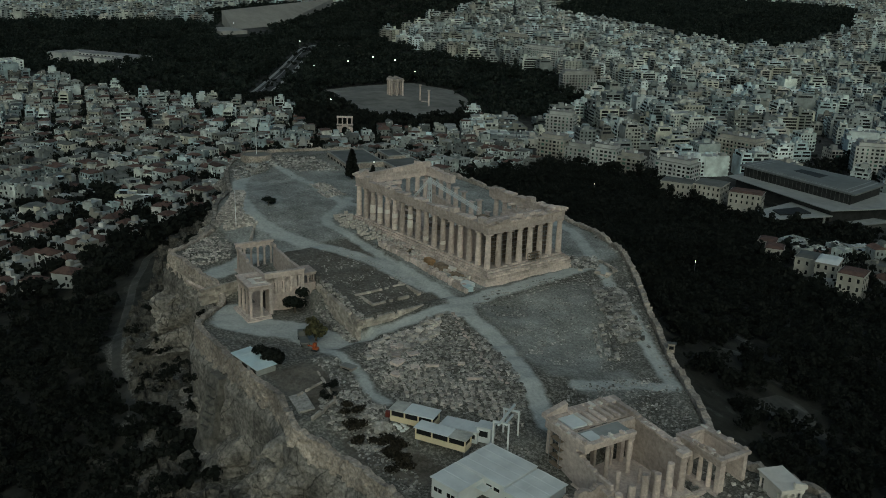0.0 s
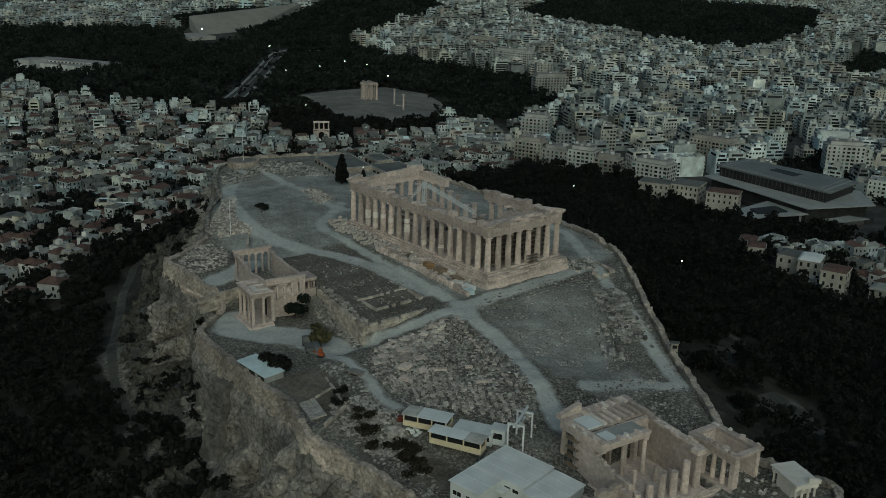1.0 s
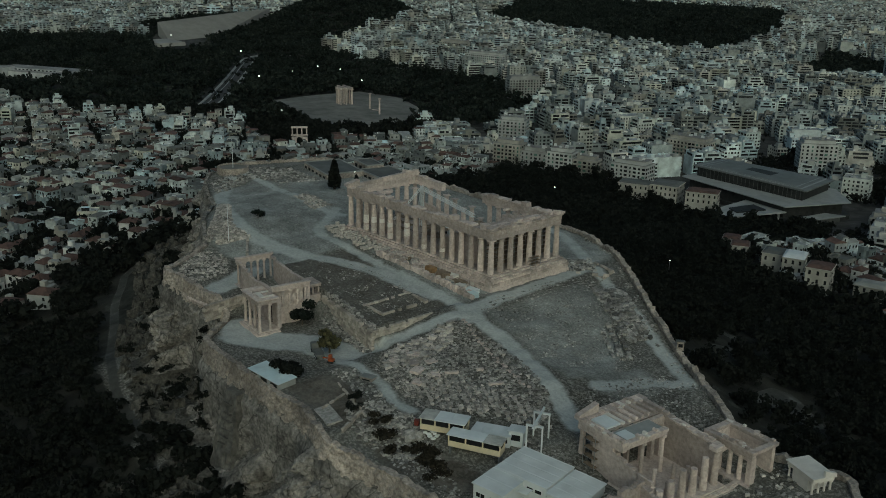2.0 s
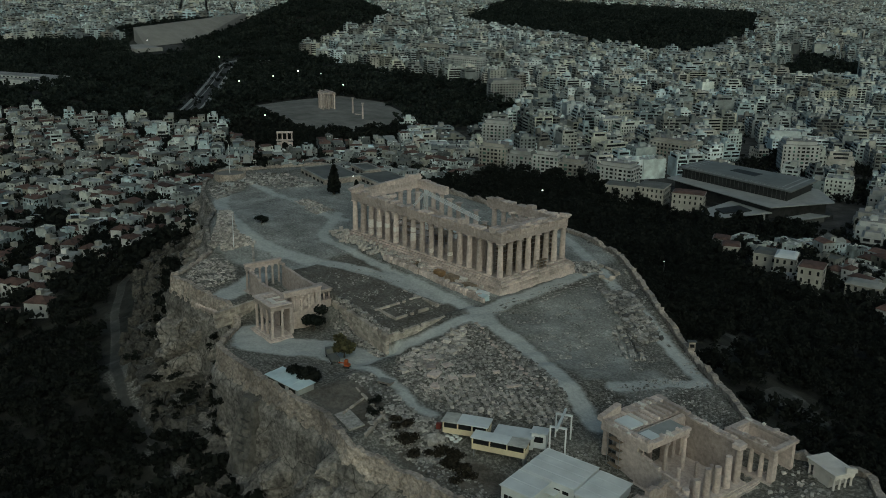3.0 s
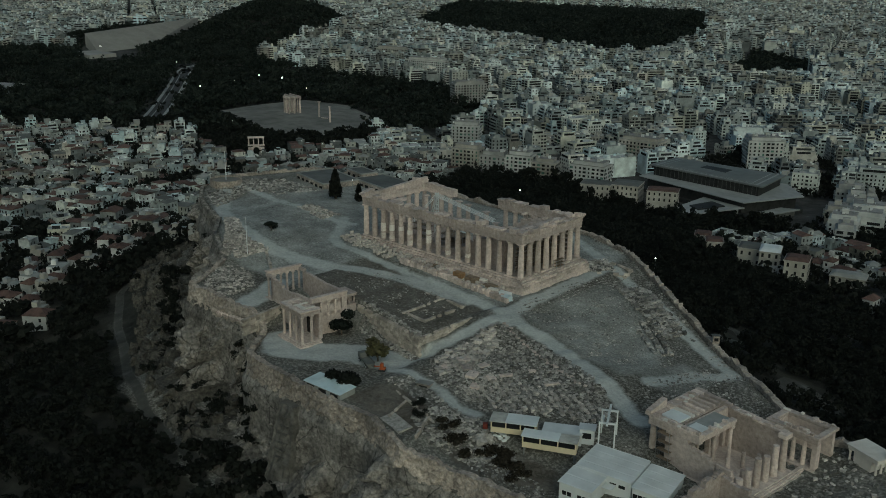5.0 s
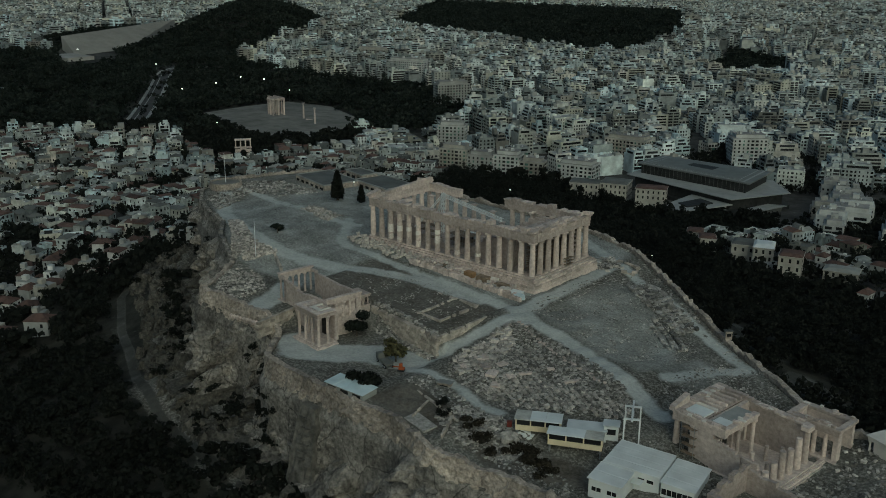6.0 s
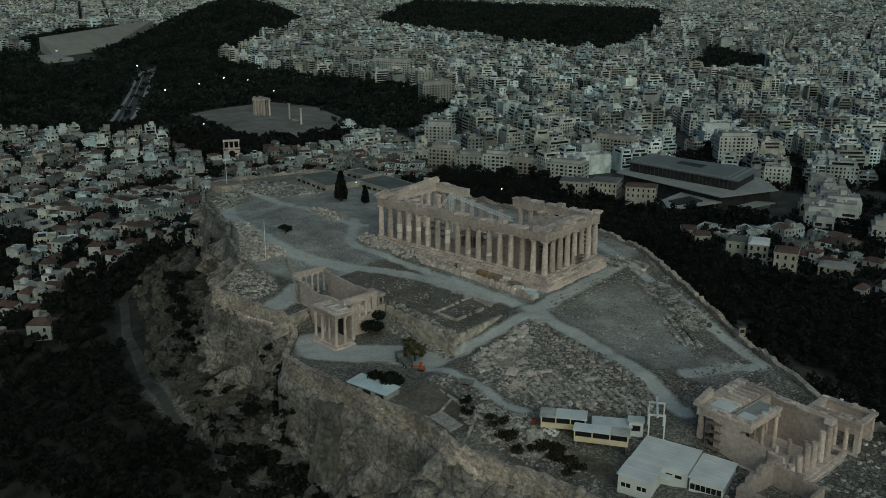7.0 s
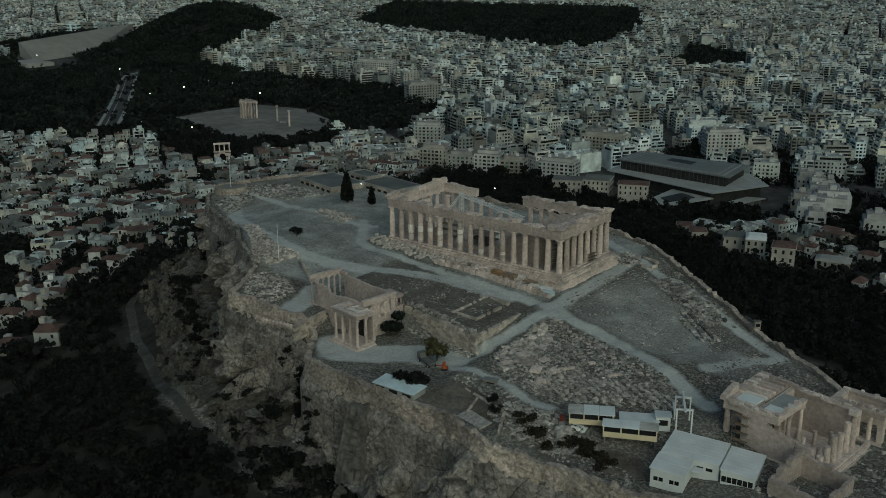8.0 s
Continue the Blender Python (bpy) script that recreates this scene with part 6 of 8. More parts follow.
mast(49.5, 53.0, land_at(49.5, 53.0), 13.0, "slim white pole beside the terrace of fragments")


def low_museum(x, y, w, d, top, turn, label):
    s = empty("low_building", x, y, top - 5.0, turn, label, "building")
    b = bmesh.new()
    slab(b, -w / 2, w / 2, -d / 2, d / 2, -3, 4.6)
    part("wall", b, MASONRY, s)
    b = bmesh.new()
    slab(b, -w / 2 + 0.5, w / 2 - 0.5, -d / 2 + 0.5, d / 2 - 0.5, 4.604, 4.8)
    part("roof", b, ROOF_GREY, s, "dark flat roofing")
    for x0, x1, y0, y1 in ((-w / 2, w / 2, d / 2 - 0.45, d / 2), (-w / 2, w / 2, -d / 2, -d / 2 + 0.45), (-w / 2, -w / 2 + 0.45, -d / 2 + 0.46, d / 2 - 0.46), (w / 2 - 0.45, w / 2, -d / 2 + 0.46, d / 2 - 0.46)):
        b = bmesh.new()
        slab(b, x0, x1, y0, y1, 4.604, 5.1)
        part("parapet", b, CONCRETE, s)
    n = int(w / 4)
    for k in range(n):
        b = bmesh.new()
        c = -w / 2 + w * (k + 0.5) / n
        slab(b, c - 1.2, c + 1.2, d / 2 + 0.005, d / 2 + 0.06, 1.4, 3.6)
        part("window", b, GLASS_AND_SHADE, s)


low_museum(112, -35, 26, 17, 1.3, -14, "low stone museum building with a dark flat roof")
low_museum(88, -46, 24, 15, 1.2, -10, "low stone museum building with a dark flat roof")
low_museum(106, -50, 14, 8, 2.4, -14, "low glazed museum wing with a pale roof")


# yard by the wall: paved patch, a great boulder, sacks, and drums built into the wall
def yard_things():
    r = random.Random(64)
    b = B()
    slab(b, -4.2, 4.2, -2.0, 2.0, -0.5, 0.35, 0.1, 0.25, r)
    o = part("paved_patch", b, RUBBLE, None)
    o.matrix_basis = pose(-57.8, 90.6, land_at(-57.8, 90.6), 0, 0, -12)
    tagged(o, "flat broken patch of pale old masonry in the yard", "masonry")
    b = B()
    bmesh.ops.create_icosphere(b, subdivisions=3, radius=1.0)
    for v in b.verts:
        v.co = Vector((v.co.x * 2.2, v.co.y * 1.7, v.co.z * 1.5)) * (1 + 0.35 * noise.fractal(v.co * 1.6, 0.8, 2.1, 4))
    o = tagged(part("boulder", b, RUBBLE, None), "great rough grey boulder beside the site cabins", "boulder")
    o.matrix_basis = pose(-75.8, 80.6, land_at(-75.8, 80.6) + 0.4, 0, 0, 24)
    for k in range(9):
        b = B()
        slab(b, -0.55, 0.55, -0.4, 0.4, 0, 0.5, 0.14, 0.06, r)
        o = tagged(part("sack", b, WHITE, None), "white plastic sack of rubble beside the cabin", "sack", "white sacks by the cabins")
        x, y = -79.6 + 0.95 * (k % 5) + r.uniform(-0.2, 0.2), 76.6 + 1.1 * (k // 5) + r.uniform(-0.2, 0.2)
        o.matrix_basis = pose(x, y, land_at(x, y) - 0.05, 0, 0, r.uniform(0, 180))
    for k in range(12):
        b = B()
        lathe(b, [(0, 0.62), (0.12, 0.68), (1.0, 0.68)], 14)
        q = k / 11
        o = tagged(part("column_drum", b, MARBLE, None), "pale marble column drum built into the circuit wall", "column drum", "drums in the wall")
        o.matrix_basis = pose(11.2 + 16.0 * q, 80.6 + r.uniform(-0.1, 0.1), -7.2 - 0.95 * q, 78, 0, 0)


yard_things()


def ledge_buttress():
    """A smooth leaning buttress that shores up the cliff, with uneven shelf slabs up its face."""
    s = empty("buttress", -26, 97.0, -30, 4, "smooth grey shoring buttress with shelf slabs on the cliff face", "buttress")
    q = random.Random(19)
    b = bmesh.new()
    low = [b.verts.new(c) for c in ((-4.6, -4, -4), (4.8, -4, -4), (4.4, 5.0, -4), (-4.4, 5.0, -4))]
    top = [b.verts.new(c) for c in ((-2.8, -4, 16.4), (3.0, -4, 16.4), (2.8, 0.2, 16.4), (-2.6, 0.2, 16.4))]
    fs = [b.faces.new(low[::-1]), b.faces.new(top)] + [b.faces.new((low[i], low[(i + 1) % 4], top[(i + 1) % 4], top[i])) for i in range(4)]
    bmesh.ops.recalc_face_normals(b, faces=fs)
    bmesh.ops.subdivide_edges(b, edges=b.edges, cuts=9, use_grid_fill=True)
    for v in b.verts:
        v.co.y += 0.9 * noise.fractal(v.co / 3.0, 0.8, 2.1, 4)
    part("face", b, TALUS_WALL, s)
    for k in range(6):
        z = 3.4 + 2.0 * k + q.uniform(-0.3, 0.3)
        b = bmesh.new()
        slab(b, -1.6 + q.uniform(-0.3, 0.3), 1.5 + q.uniform(-0.4, 0.5), -1.2, 0.55, -0.15, 0.1, 0.04, 0.08, q)
        o = part("shelf", b, TALUS_WALL, s)
        o.matrix_basis = pose(q.uniform(-0.3, 0.3), 5.0 - 4.8 * (z + 4) / 20.4 + 0.4, z, 18, q.uniform(-4, 4), 0)


TALUS_WALL = material("grouted_rock_face", (0.06, 0.058, 0.053), (0.19, 0.182, 0.168), 1.4, 0.95, 0.5, 0.5, 0.4, 5.0)
ledge_buttress()

# ---- the town: boxes gathered and made in one go ----
UNIT = np.array([(-.5, -.5, 0), (.5, -.5, 0), (.5, .5, 0), (-.5, .5, 0), (-.5, -.5, 1), (.5, -.5, 1), (.5, .5, 1), (-.5, .5, 1)])
BOX_FACES = np.array([(4, 5, 6, 7), (0, 1, 5, 4), (1, 2, 6, 5), (2, 3, 7, 6), (3, 0, 4, 7)])


class Pile:
    """Gathers boxes (middle x, y, foot, size x, y, z, turn in radians, material) and roofs, and makes one mesh of them."""

    def __init__(self):
        self.boxes, self.roofs, self.tone = [], [], 0.5

    def box(self, *row):
        self.boxes.append((*row, self.tone))

    def roof(self, *row):
        self.roofs.append((*row, self.tone))

    def make(self, name, mats, parent=None):
        a = np.array(self.boxes, float).reshape(-1, 9)
        c, s = np.cos(a[:, 6])[:, None], np.sin(a[:, 6])[:, None]
        lx, ly = UNIT[None, :, 0] * a[:, 3:4], UNIT[None, :, 1] * a[:, 4:5]
        v = np.stack([a[:, 0:1] + lx * c - ly * s, a[:, 1:2] + lx * s + ly * c, a[:, 2:3] + UNIT[None, :, 2] * a[:, 5:6]], -1).reshape(-1, 3)
        f = (BOX_FACES[None] + 8 * np.arange(len(a))[:, None, None]).reshape(-1, 4)
        index, tones = np.repeat(a[:, 7], 5), np.repeat(a[:, 8], 5)
        if self.roofs:
            r = np.array(self.roofs, float)
            c, s = np.cos(r[:, 6])[:, None], np.sin(r[:, 6])[:, None]
            inset = np.where(r[:, 3] > r[:, 4], np.where(r[:, 8] > 0, 0.49, 0.5 - 0.5 * np.minimum(r[:, 4] / r[:, 3], 0.98)), 0.03)[:, None]
            inset2 = np.where(r[:, 3] > r[:, 4], 0.01, np.where(r[:, 8] > 0, 0.49, 0.5 - 0.5 * np.minimum(r[:, 3] / r[:, 4], 0.98)))[:, None]
            sx = np.concatenate([UNIT[None, :4, 0] + 0 * inset, np.sign(UNIT[None, 4:, 0]) * inset], 1) * r[:, 3:4]
            sy = np.concatenate([UNIT[None, :4, 1] + 0 * inset, np.sign(UNIT[None, 4:, 1]) * inset2], 1) * r[:, 4:5]
            w = np.stack([r[:, 0:1] + sx * c - sy * s, r[:, 1:2] + sx * s + sy * c, r[:, 2:3] + UNIT[None, :, 2] * r[:, 5:6]], -1).reshape(-1, 3)
            f = np.concatenate([f, (BOX_FACES[None] + 8 * np.arange(len(r))[:, None, None]).reshape(-1, 4) + len(v)])
            v = np.concatenate([v, w])
            index, tones = np.concatenate([index, np.repeat(r[:, 7], 5)]), np.concatenate([tones, np.repeat(r[:, 9], 5)])
        ob = mesh_object(name, v, f, mats, index, parent=parent)
        ob.data.attributes.new("tone", "FLOAT", "FACE").data.foreach_set("value", tones.astype(np.float32))
        return ob


OLD_PAINT = material("old_quarter_plaster", (0.23, 0.25, 0.248), (0.64, 0.69, 0.68), 5.0, 0.85, 0.0, 0.5, 0.4, 20.0, 0.78, "tone", 0.0, 0.15, TINTS)
CITY_MATS = [TOWN_PAINT, TOWN_ROOF, TILE, GLASS_AND_SHADE, CONCRETE, PAINT_WHITE, BLUE_SHEET, AWNING]
OLD_MATS = [OLD_PAINT, CONCRETE, TILE, GLASS_AND_SHADE, ROOF_GREY, PAINT_WHITE, TOWN_ROOF, BLUE_SHEET]


def flat_block(pile, x, y, z, w, d, h, turn, r, detail):
    """A block of flats: bays of balconies over dark slabs for glass and recess shade, window walls or blank party
    walls, set-back top storeys, parapet, roof huts and tanks.
    """
    c, s = math.cos(turn), math.sin(turn)
    pile.tone = r.random()

    def put(lx, ly, lz, sx, sy, sz, mat, extra=0.0):
        pile.box(x + lx * c - ly * s, y + lx * s + ly * c, z + lz, sx, sy, sz, turn + extra, mat)

    floors = max(2, int(h / 3.05))
    back = r.choice((0, 0, 1, 1, 2)) if floors > 4 else 0
    main = 3.05 * (floors - back) + 0.6
    put(0, 0, -5, w, d, main + 5, 0)
    level, sw, sd, ox, oy = main, w, d, 0.0, 0.0
    for _ in range(back):
        put(ox, oy, level + 0.004, sw - 0.5, sd - 0.5, 0.1, 1)
        cut = r.uniform(1.8, 3.2)
        sw, sd = sw - cut, sd - cut
        ox, oy = ox + r.uniform(-0.4, 0.4) * cut, oy + r.uniform(-0.4, 0.4) * cut
        put(ox, oy, level + 0.005, sw, sd, 3.05, 0)
        put(ox, oy, level + 0.6, sw + 0.14, sd * r.uniform(0.5, 0.85), 1.9, 3)
        put(ox, oy, level + 0.61, sw * r.uniform(0.5, 0.85), sd + 0.14, 1.9, 3)
        level += 3.05
    put(ox, oy, level + 0.01, sw - 0.6, sd - 0.6, 0.14, 1)
    if detail:
        for px, py, bx, by in ((sw, 0.25, 0, sd / 2 - 0.13), (sw, 0.25, 0, -sd / 2 + 0.13), (0.25, sd - 0.52, sw / 2 - 0.13, 0), (0.25, sd - 0.52, -sw / 2 + 0.13, 0)):
            put(ox + bx, oy + by, level + 0.005, px, py, 0.8, 0)
    for _ in range(r.choice((1, 1, 2))):
        put(ox + r.uniform(-0.3, 0.3) * sw, oy + r.uniform(-0.3, 0.3) * sd, level + 0.1, r.uniform(2.6, 5.5), r.uniform(2.6, 6), r.uniform(2.2, 4.4), r.choice((0, 0, 0, 4)))
    for _ in range((1, 4, r.randint(4, 10))[detail]):
        put(ox + r.uniform(-0.42, 0.42) * sw, oy + r.uniform(-0.42, 0.42) * sd, level + 0.1, r.uniform(0.7, 2.4), r.uniform(0.7, 1.8), r.uniform(0.6, 1.9), r.choice((0, 5, 5, 1, 4, 3, 3, 6)))
    count = floors - back
    if detail == 0:
        # far off: a dark band on each storey, parted by piers on all sides
        far = x - y > 2300
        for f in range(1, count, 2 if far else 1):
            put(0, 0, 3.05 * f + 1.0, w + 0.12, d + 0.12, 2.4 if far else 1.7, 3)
        for k in range(1 if far else 3):
            px, py = (r.uniform(-0.5, 0.5) for _ in range(2))
            wide = r.uniform(0.1, 0.34)
            put(px * w * 0.8, 0, 2.0, w * wide, d + 0.5, main - 2.0, 0)
            put(0, py * d * 0.8, 2.0, w + 0.5, d * wide, main - 2.0, 0)
        return
    solid = r.random() < 0.4
    for face in range(4):
        length, off = (w, d / 2) if face % 2 == 0 else (d, w / 2)
        a = face * math.pi / 2
        ca, sa = math.cos(a), math.sin(a)
        kind = r.random()
        if kind < 0.1:
            continue
        if kind < 0.72:
            n = 1 if length < 9 else r.choice((1, 2, 2, 3))
            for b in range(n):
                span_w = length / n * r.uniform(0.7, 0.97)
                p = (b + 0.5) / n * length - length / 2
                # glass and recess shade together, as one dark slab up the bay
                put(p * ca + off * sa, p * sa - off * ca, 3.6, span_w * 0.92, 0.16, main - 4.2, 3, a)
                for f in range(1, count):
                    put(p * ca + (off + 0.55) * sa, p * sa - (off + 0.55) * ca, 3.05 * f + 0.35, span_w, 1.2, 1.15 if solid else 0.6, 0, a)
                    if detail == 2 and r.random() < 0.3:
                        q = p + r.uniform(-0.3, 0.3) * span_w
                        put(q * ca + (off + 0.5) * sa, q * sa - (off + 0.5) * ca, 3.05 * f + 1.3, r.uniform(1.2, 3.0), r.uniform(0.6, 1.2), 1.7, r.choice((0, 0, 5, 4, 7)), a)
        else:
            bays = max(2, int(length / (2.8 if detail == 2 else 4.2)))
            for b in range(bays):
                p = (b + 0.5) / bays * length - length / 2
                wide = r.choice((1.1, 1.4, 2.0))
                for f in range(count):
                    if r.random() < 0.12:
                        continue
                    put(p * ca + off * sa, p * sa - off * ca, 3.05 * f + 1.0, wide, 0.14, 1.6, 3, a)


def house_plan(w, d, h, r):
    """The bodies of a small house: (x, y, size x, size y, height, roof kind)."""
    bodies = [(0.0, 0.0, w, d, h, r.choice(("tile", "tile", "gable", "gable", "gable", "flat", "flat")))]
    for side in (-1, 1):
        if r.random() < 0.6:
            k = r.uniform(0.4, 0.85)
            bodies.append((r.uniform(-0.3, 0.3) * w, side * d * 0.52, w * k, d * r.uniform(0.35, 0.7), h * r.choice((0.5, 0.55, 0.62, 1.25)), r.choice(("gable", "flat", "flat"))))
    return bodies


def old_house(pile, x, y, z, w, d, h, turn, r):
    """A low house of the old quarter: one to three bodies with tile roofs or walled terraces, small windows, awnings and sheds."""
    c, s = math.cos(turn), math.sin(turn)
    pile.tone = r.random()
    for bx, by, bw, bd, bh, kind in house_plan(w, d, h, r):
        px, py = x + bx * c - by * s, y + bx * s + by * c

        def put(lx, ly, lz, sx, sy, sz, mat, extra=0.0):
            pile.box(px + lx * c - ly * s, py + lx * s + ly * c, z + lz, sx, sy, sz, turn + extra, mat)

        put(0, 0, -4, bw, bd, bh + 4, 0)
        if kind != "flat":
            pile.roof(px, py, z + bh + 0.005, bw + 0.5, bd + 0.5, r.uniform(0.8, 1.5), turn, r.choice((2, 2, 2, 4, 4, 1)), 1.0 if kind == "gable" else 0.0)
            if r.random() < 0.4:
                put(0.2 * bw, 0.15 * bd, bh, 0.6, 0.6, 1.9, 0)
        else:
            put(0, 0, bh + 0.005, bw - 0.5, bd - 0.5, 0.1, r.choice((6, 6, 6, 1, 4)))
            for sx, sy, lx, ly in ((bw, 0.22, 0, bd / 2 - 0.11), (bw, 0.22, 0, -bd / 2 + 0.11), (0.22, bd - 0.46, bw / 2 - 0.11, 0), (0.22, bd - 0.46, -bw / 2 + 0.11, 0)):
                put(lx, ly, bh + 0.004, sx, sy, r.choice((0.5, 0.8, 0.8)), 0)
            if r.random() < 0.4:
                put(0.2 * bw, 0.1 * bd, bh + 0.1, r.uniform(1.8, 2.8), r.uniform(1.8, 2.8), r.uniform(1.2, 2.3), 0)
            for _ in range(r.randint(1, 5)):
                put(r.uniform(-0.4, 0.4) * bw, r.uniform(-0.4, 0.4) * bd, bh + 0.1, r.uniform(0.5, 2.2), r.uniform(0.5, 1.4), r.uniform(0.4, 1.3), r.choice((5, 5, 1, 4, 3)))
            if r.random() < 0.22:
                lx, ly = r.uniform(-0.2, 0.2) * bw, r.uniform(-0.2, 0.2) * bd
                put(lx, ly, bh + 2.1, bw * 0.45, bd * 0.4, 0.1, r.choice((7, 5, 1)))
                put(lx, ly, bh + 0.1, bw * 0.36, bd * 0.3, 2.0, 3)
        for f in range(max(1, int(bh / 3.0))):
            for face in range(4):
                length, off = (bw, bd / 2) if face % 2 == 0 else (bd, bw / 2)
                a = face * math.pi / 2
                bays = max(1, int(length / 2.6))
                for b in range(bays):
                    if r.random() < 0.3:
                        continue
                    p = (b + r.uniform(0.35, 0.65)) / bays * length - length / 2
                    put(p * math.cos(a) + off * math.sin(a), p * math.sin(a) - off * math.cos(a), 3.0 * f + 0.8, r.choice((0.8, 0.95, 1.3)), 0.12, r.choice((1.2, 1.5, 1.9)), 3, a)


# places kept free for buildings set by hand: x, y, reach
CLEAR = [(1050, -605, 44), (1010, -235, 88), (905, -640, 36), (985, -600, 30), (820, -600, 30), (760, -330, 26), (452, -247, 22), (397, -452, 24), (292, -384, 24), (260, -394, 24), (328, -370, 24), (222, -404, 22), (232, -498, 26), (560, -640, 26), (742, -760, 36), (905, -850, 32), (150, -560, 24), (188, -362, 20), (171, -378, 22), (141, -378, 20),
         (5, -232, 16), (-27, -214, 16), (30, -240, 12), (-48, -226, 16), (48, -262, 12)]
DISTRICTS = [(430, -40, 20, 1), (640, -130, -18, 2), (520, -220, -34, 2), (480, 120, 12, 2), (250, 60, 35, 1), (300, -150, 5, 1), (60, -260, -8, 1), (330, -560, 62, 0), (150, -700, 40, 0), (520, -880, 55, 0), (900, -1000, 70, 0),
             (100, -1300, 30, 0), (1300, -1600, 48, 0), (600, -1900, 15, 0), (2000, -400, 25, 0), (2000, -1500, 60, 0), (1000, 150, 10, 0), (300, -2600, 75, 0), (-60, -420, 20, 0), (1150, -3000, 35, 0), (2350, -2600, 20, 0), (700, -3800, 62, 0), (3000, -700, 15, 0), (-200, -3100, 28, 0)]
KEEP_OUT = list(WOODS.values()) + [PLAZA, MUSEUM, STADIUM]


def in_view(x, y, margin):
    ok = np.zeros_like(x, bool)
    for ex, ey, left, right in ((-231, 190, -13.5, -63.5), (-207, 222, -20.5, -70.5), (-178, 254, -26, -77)):
        a = np.degrees(np.arctan2(y - ey, x - ex))
        ok |= (a < left + margin) & (a > right - margin)
    return ok & (np.hypot(x + 207, y - 222) < 4100)


def town_sites():
    sites = []
    for k, (cx, cy, turn, old) in enumerate(DISTRICTS):
        r = random.Random(100 + k)
        c, s = math.cos(radians(turn)), math.sin(radians(turn))
        bw, bd, street = (33, 21, 4) if old else (54, 36, 10)
        reach = 1500
        for i in range(-reach // bw, reach // bw):
            for j in range(-reach // bd, reach // bd):
                bx, by = i * (bw + street) + r.uniform(-2, 2), j * (bd + street) + r.uniform(-1.5, 1.5)
                lean = r.gauss(0, 0.12 if old else 0.07)
                gx0, gy0 = cx + bx * c - by * s, cy + bx * s + by * c
                near_d = min(range(len(DISTRICTS)), key=lambda q: (gx0 - DISTRICTS[q][0]) ** 2 + (gy0 - DISTRICTS[q][1]) ** 2)
                if near_d != k:
                    continue
                for row in (-1, 1):
                    p = -bw / 2
                    while p < bw / 2 - 5:
                        w = min(r.uniform(5.5, 12) if old else r.choice((r.uniform(9, 14), r.uniform(13, 26), r.uniform(16, 28))), bw / 2 - p)
                        d = bd / 2 - r.uniform(0.5, 3)
                        kind = old if old < 2 else (0 if r.random() < 0.13 else 1)
                        h = r.choice((3.2, 3.4, 4.0, 6.0, 6.4, 6.6, 9.2)) if kind else 3.05 * r.choice((2, 3, 3, 4)) + 0.6 if old else 3.05 * r.choice((2, 3, 4, 5, 5, 5, 6, 6, 6, 7, 7)) + 0.6
                        if old and r.random() < 0.05:
                            h = 10.0
                        lx, ly = bx + p + w / 2, by + row * (bd / 4 + r.uniform(-0.5, 0.5))
                        sites.append((cx + lx * c - ly * s, cy + lx * s + ly * c, w - 0.15, d, h, radians(turn) + lean, kind, r.random()))
                        p += w
    a = np.array(sites)
    ok = in_view(a[:, 0], a[:, 1], 3.0) & (distance_to(a[:, 0], a[:, 1], RIM) > np.where(a[:, 0] > 150, 30, 120))
    for area in KEEP_OUT:
        ok &= distance_to(a[:, 0], a[:, 1], area) > 4
    ok &= distance_to(a[:, 0], a[:, 1], PATHS[-1][1], False) > 22
    for x, y, reach in CLEAR:
        ok &= np.hypot(a[:, 0] - x, a[:, 1] - y) > reach
    ok &= (a[:, 7] > np.where((a[:, 6] > 0) & (distance_to(a[:, 0], a[:, 1], RIM) < 200), 0.42, np.where(a[:, 6] > 0, 0.12, 0.10)))
    ok &= ~((a[:, 0] < 170) & (a[:, 1] < -170) & (a[:, 1] > -420) & (a[:, 7] < 0.36))
    low = (np.hypot(a[:, 0] - 440, a[:, 1] + 330) < 130) & (a[:, 6] == 0)
    a[:, 4] = np.where(low, np.minimum(a[:, 4], 6.8), a[:, 4])
    ok &= ~(low & (a[:, 7] * 23 % 1 < 0.25))
    near = (a[:, 0] < 210) & (a[:, 1] > -620) & (a[:, 6] == 0)
    a[:, 4] = np.where(near, 3.05 * (3 + np.floor(a[:, 7] * 40 % 4)) + 0.6, a[:, 4])
    ok &= ~(near & (a[:, 7] * 17 % 1 < 0.35))
    return a[ok]


SITES = town_sites()
SITE_Z = land(SITES[:, 0], SITES[:, 1])
WINDOW = bmesh.new()
slab(WINDOW, -0.5, 0.5, -0.06, 0.06, 0, 1.5)
WINDOW_MESH = bpy.data.meshes.new("window")
WINDOW.to_mesh(WINDOW_MESH)
WINDOW.free()
WINDOW_MESH.materials.append(GLASS_AND_SHADE)


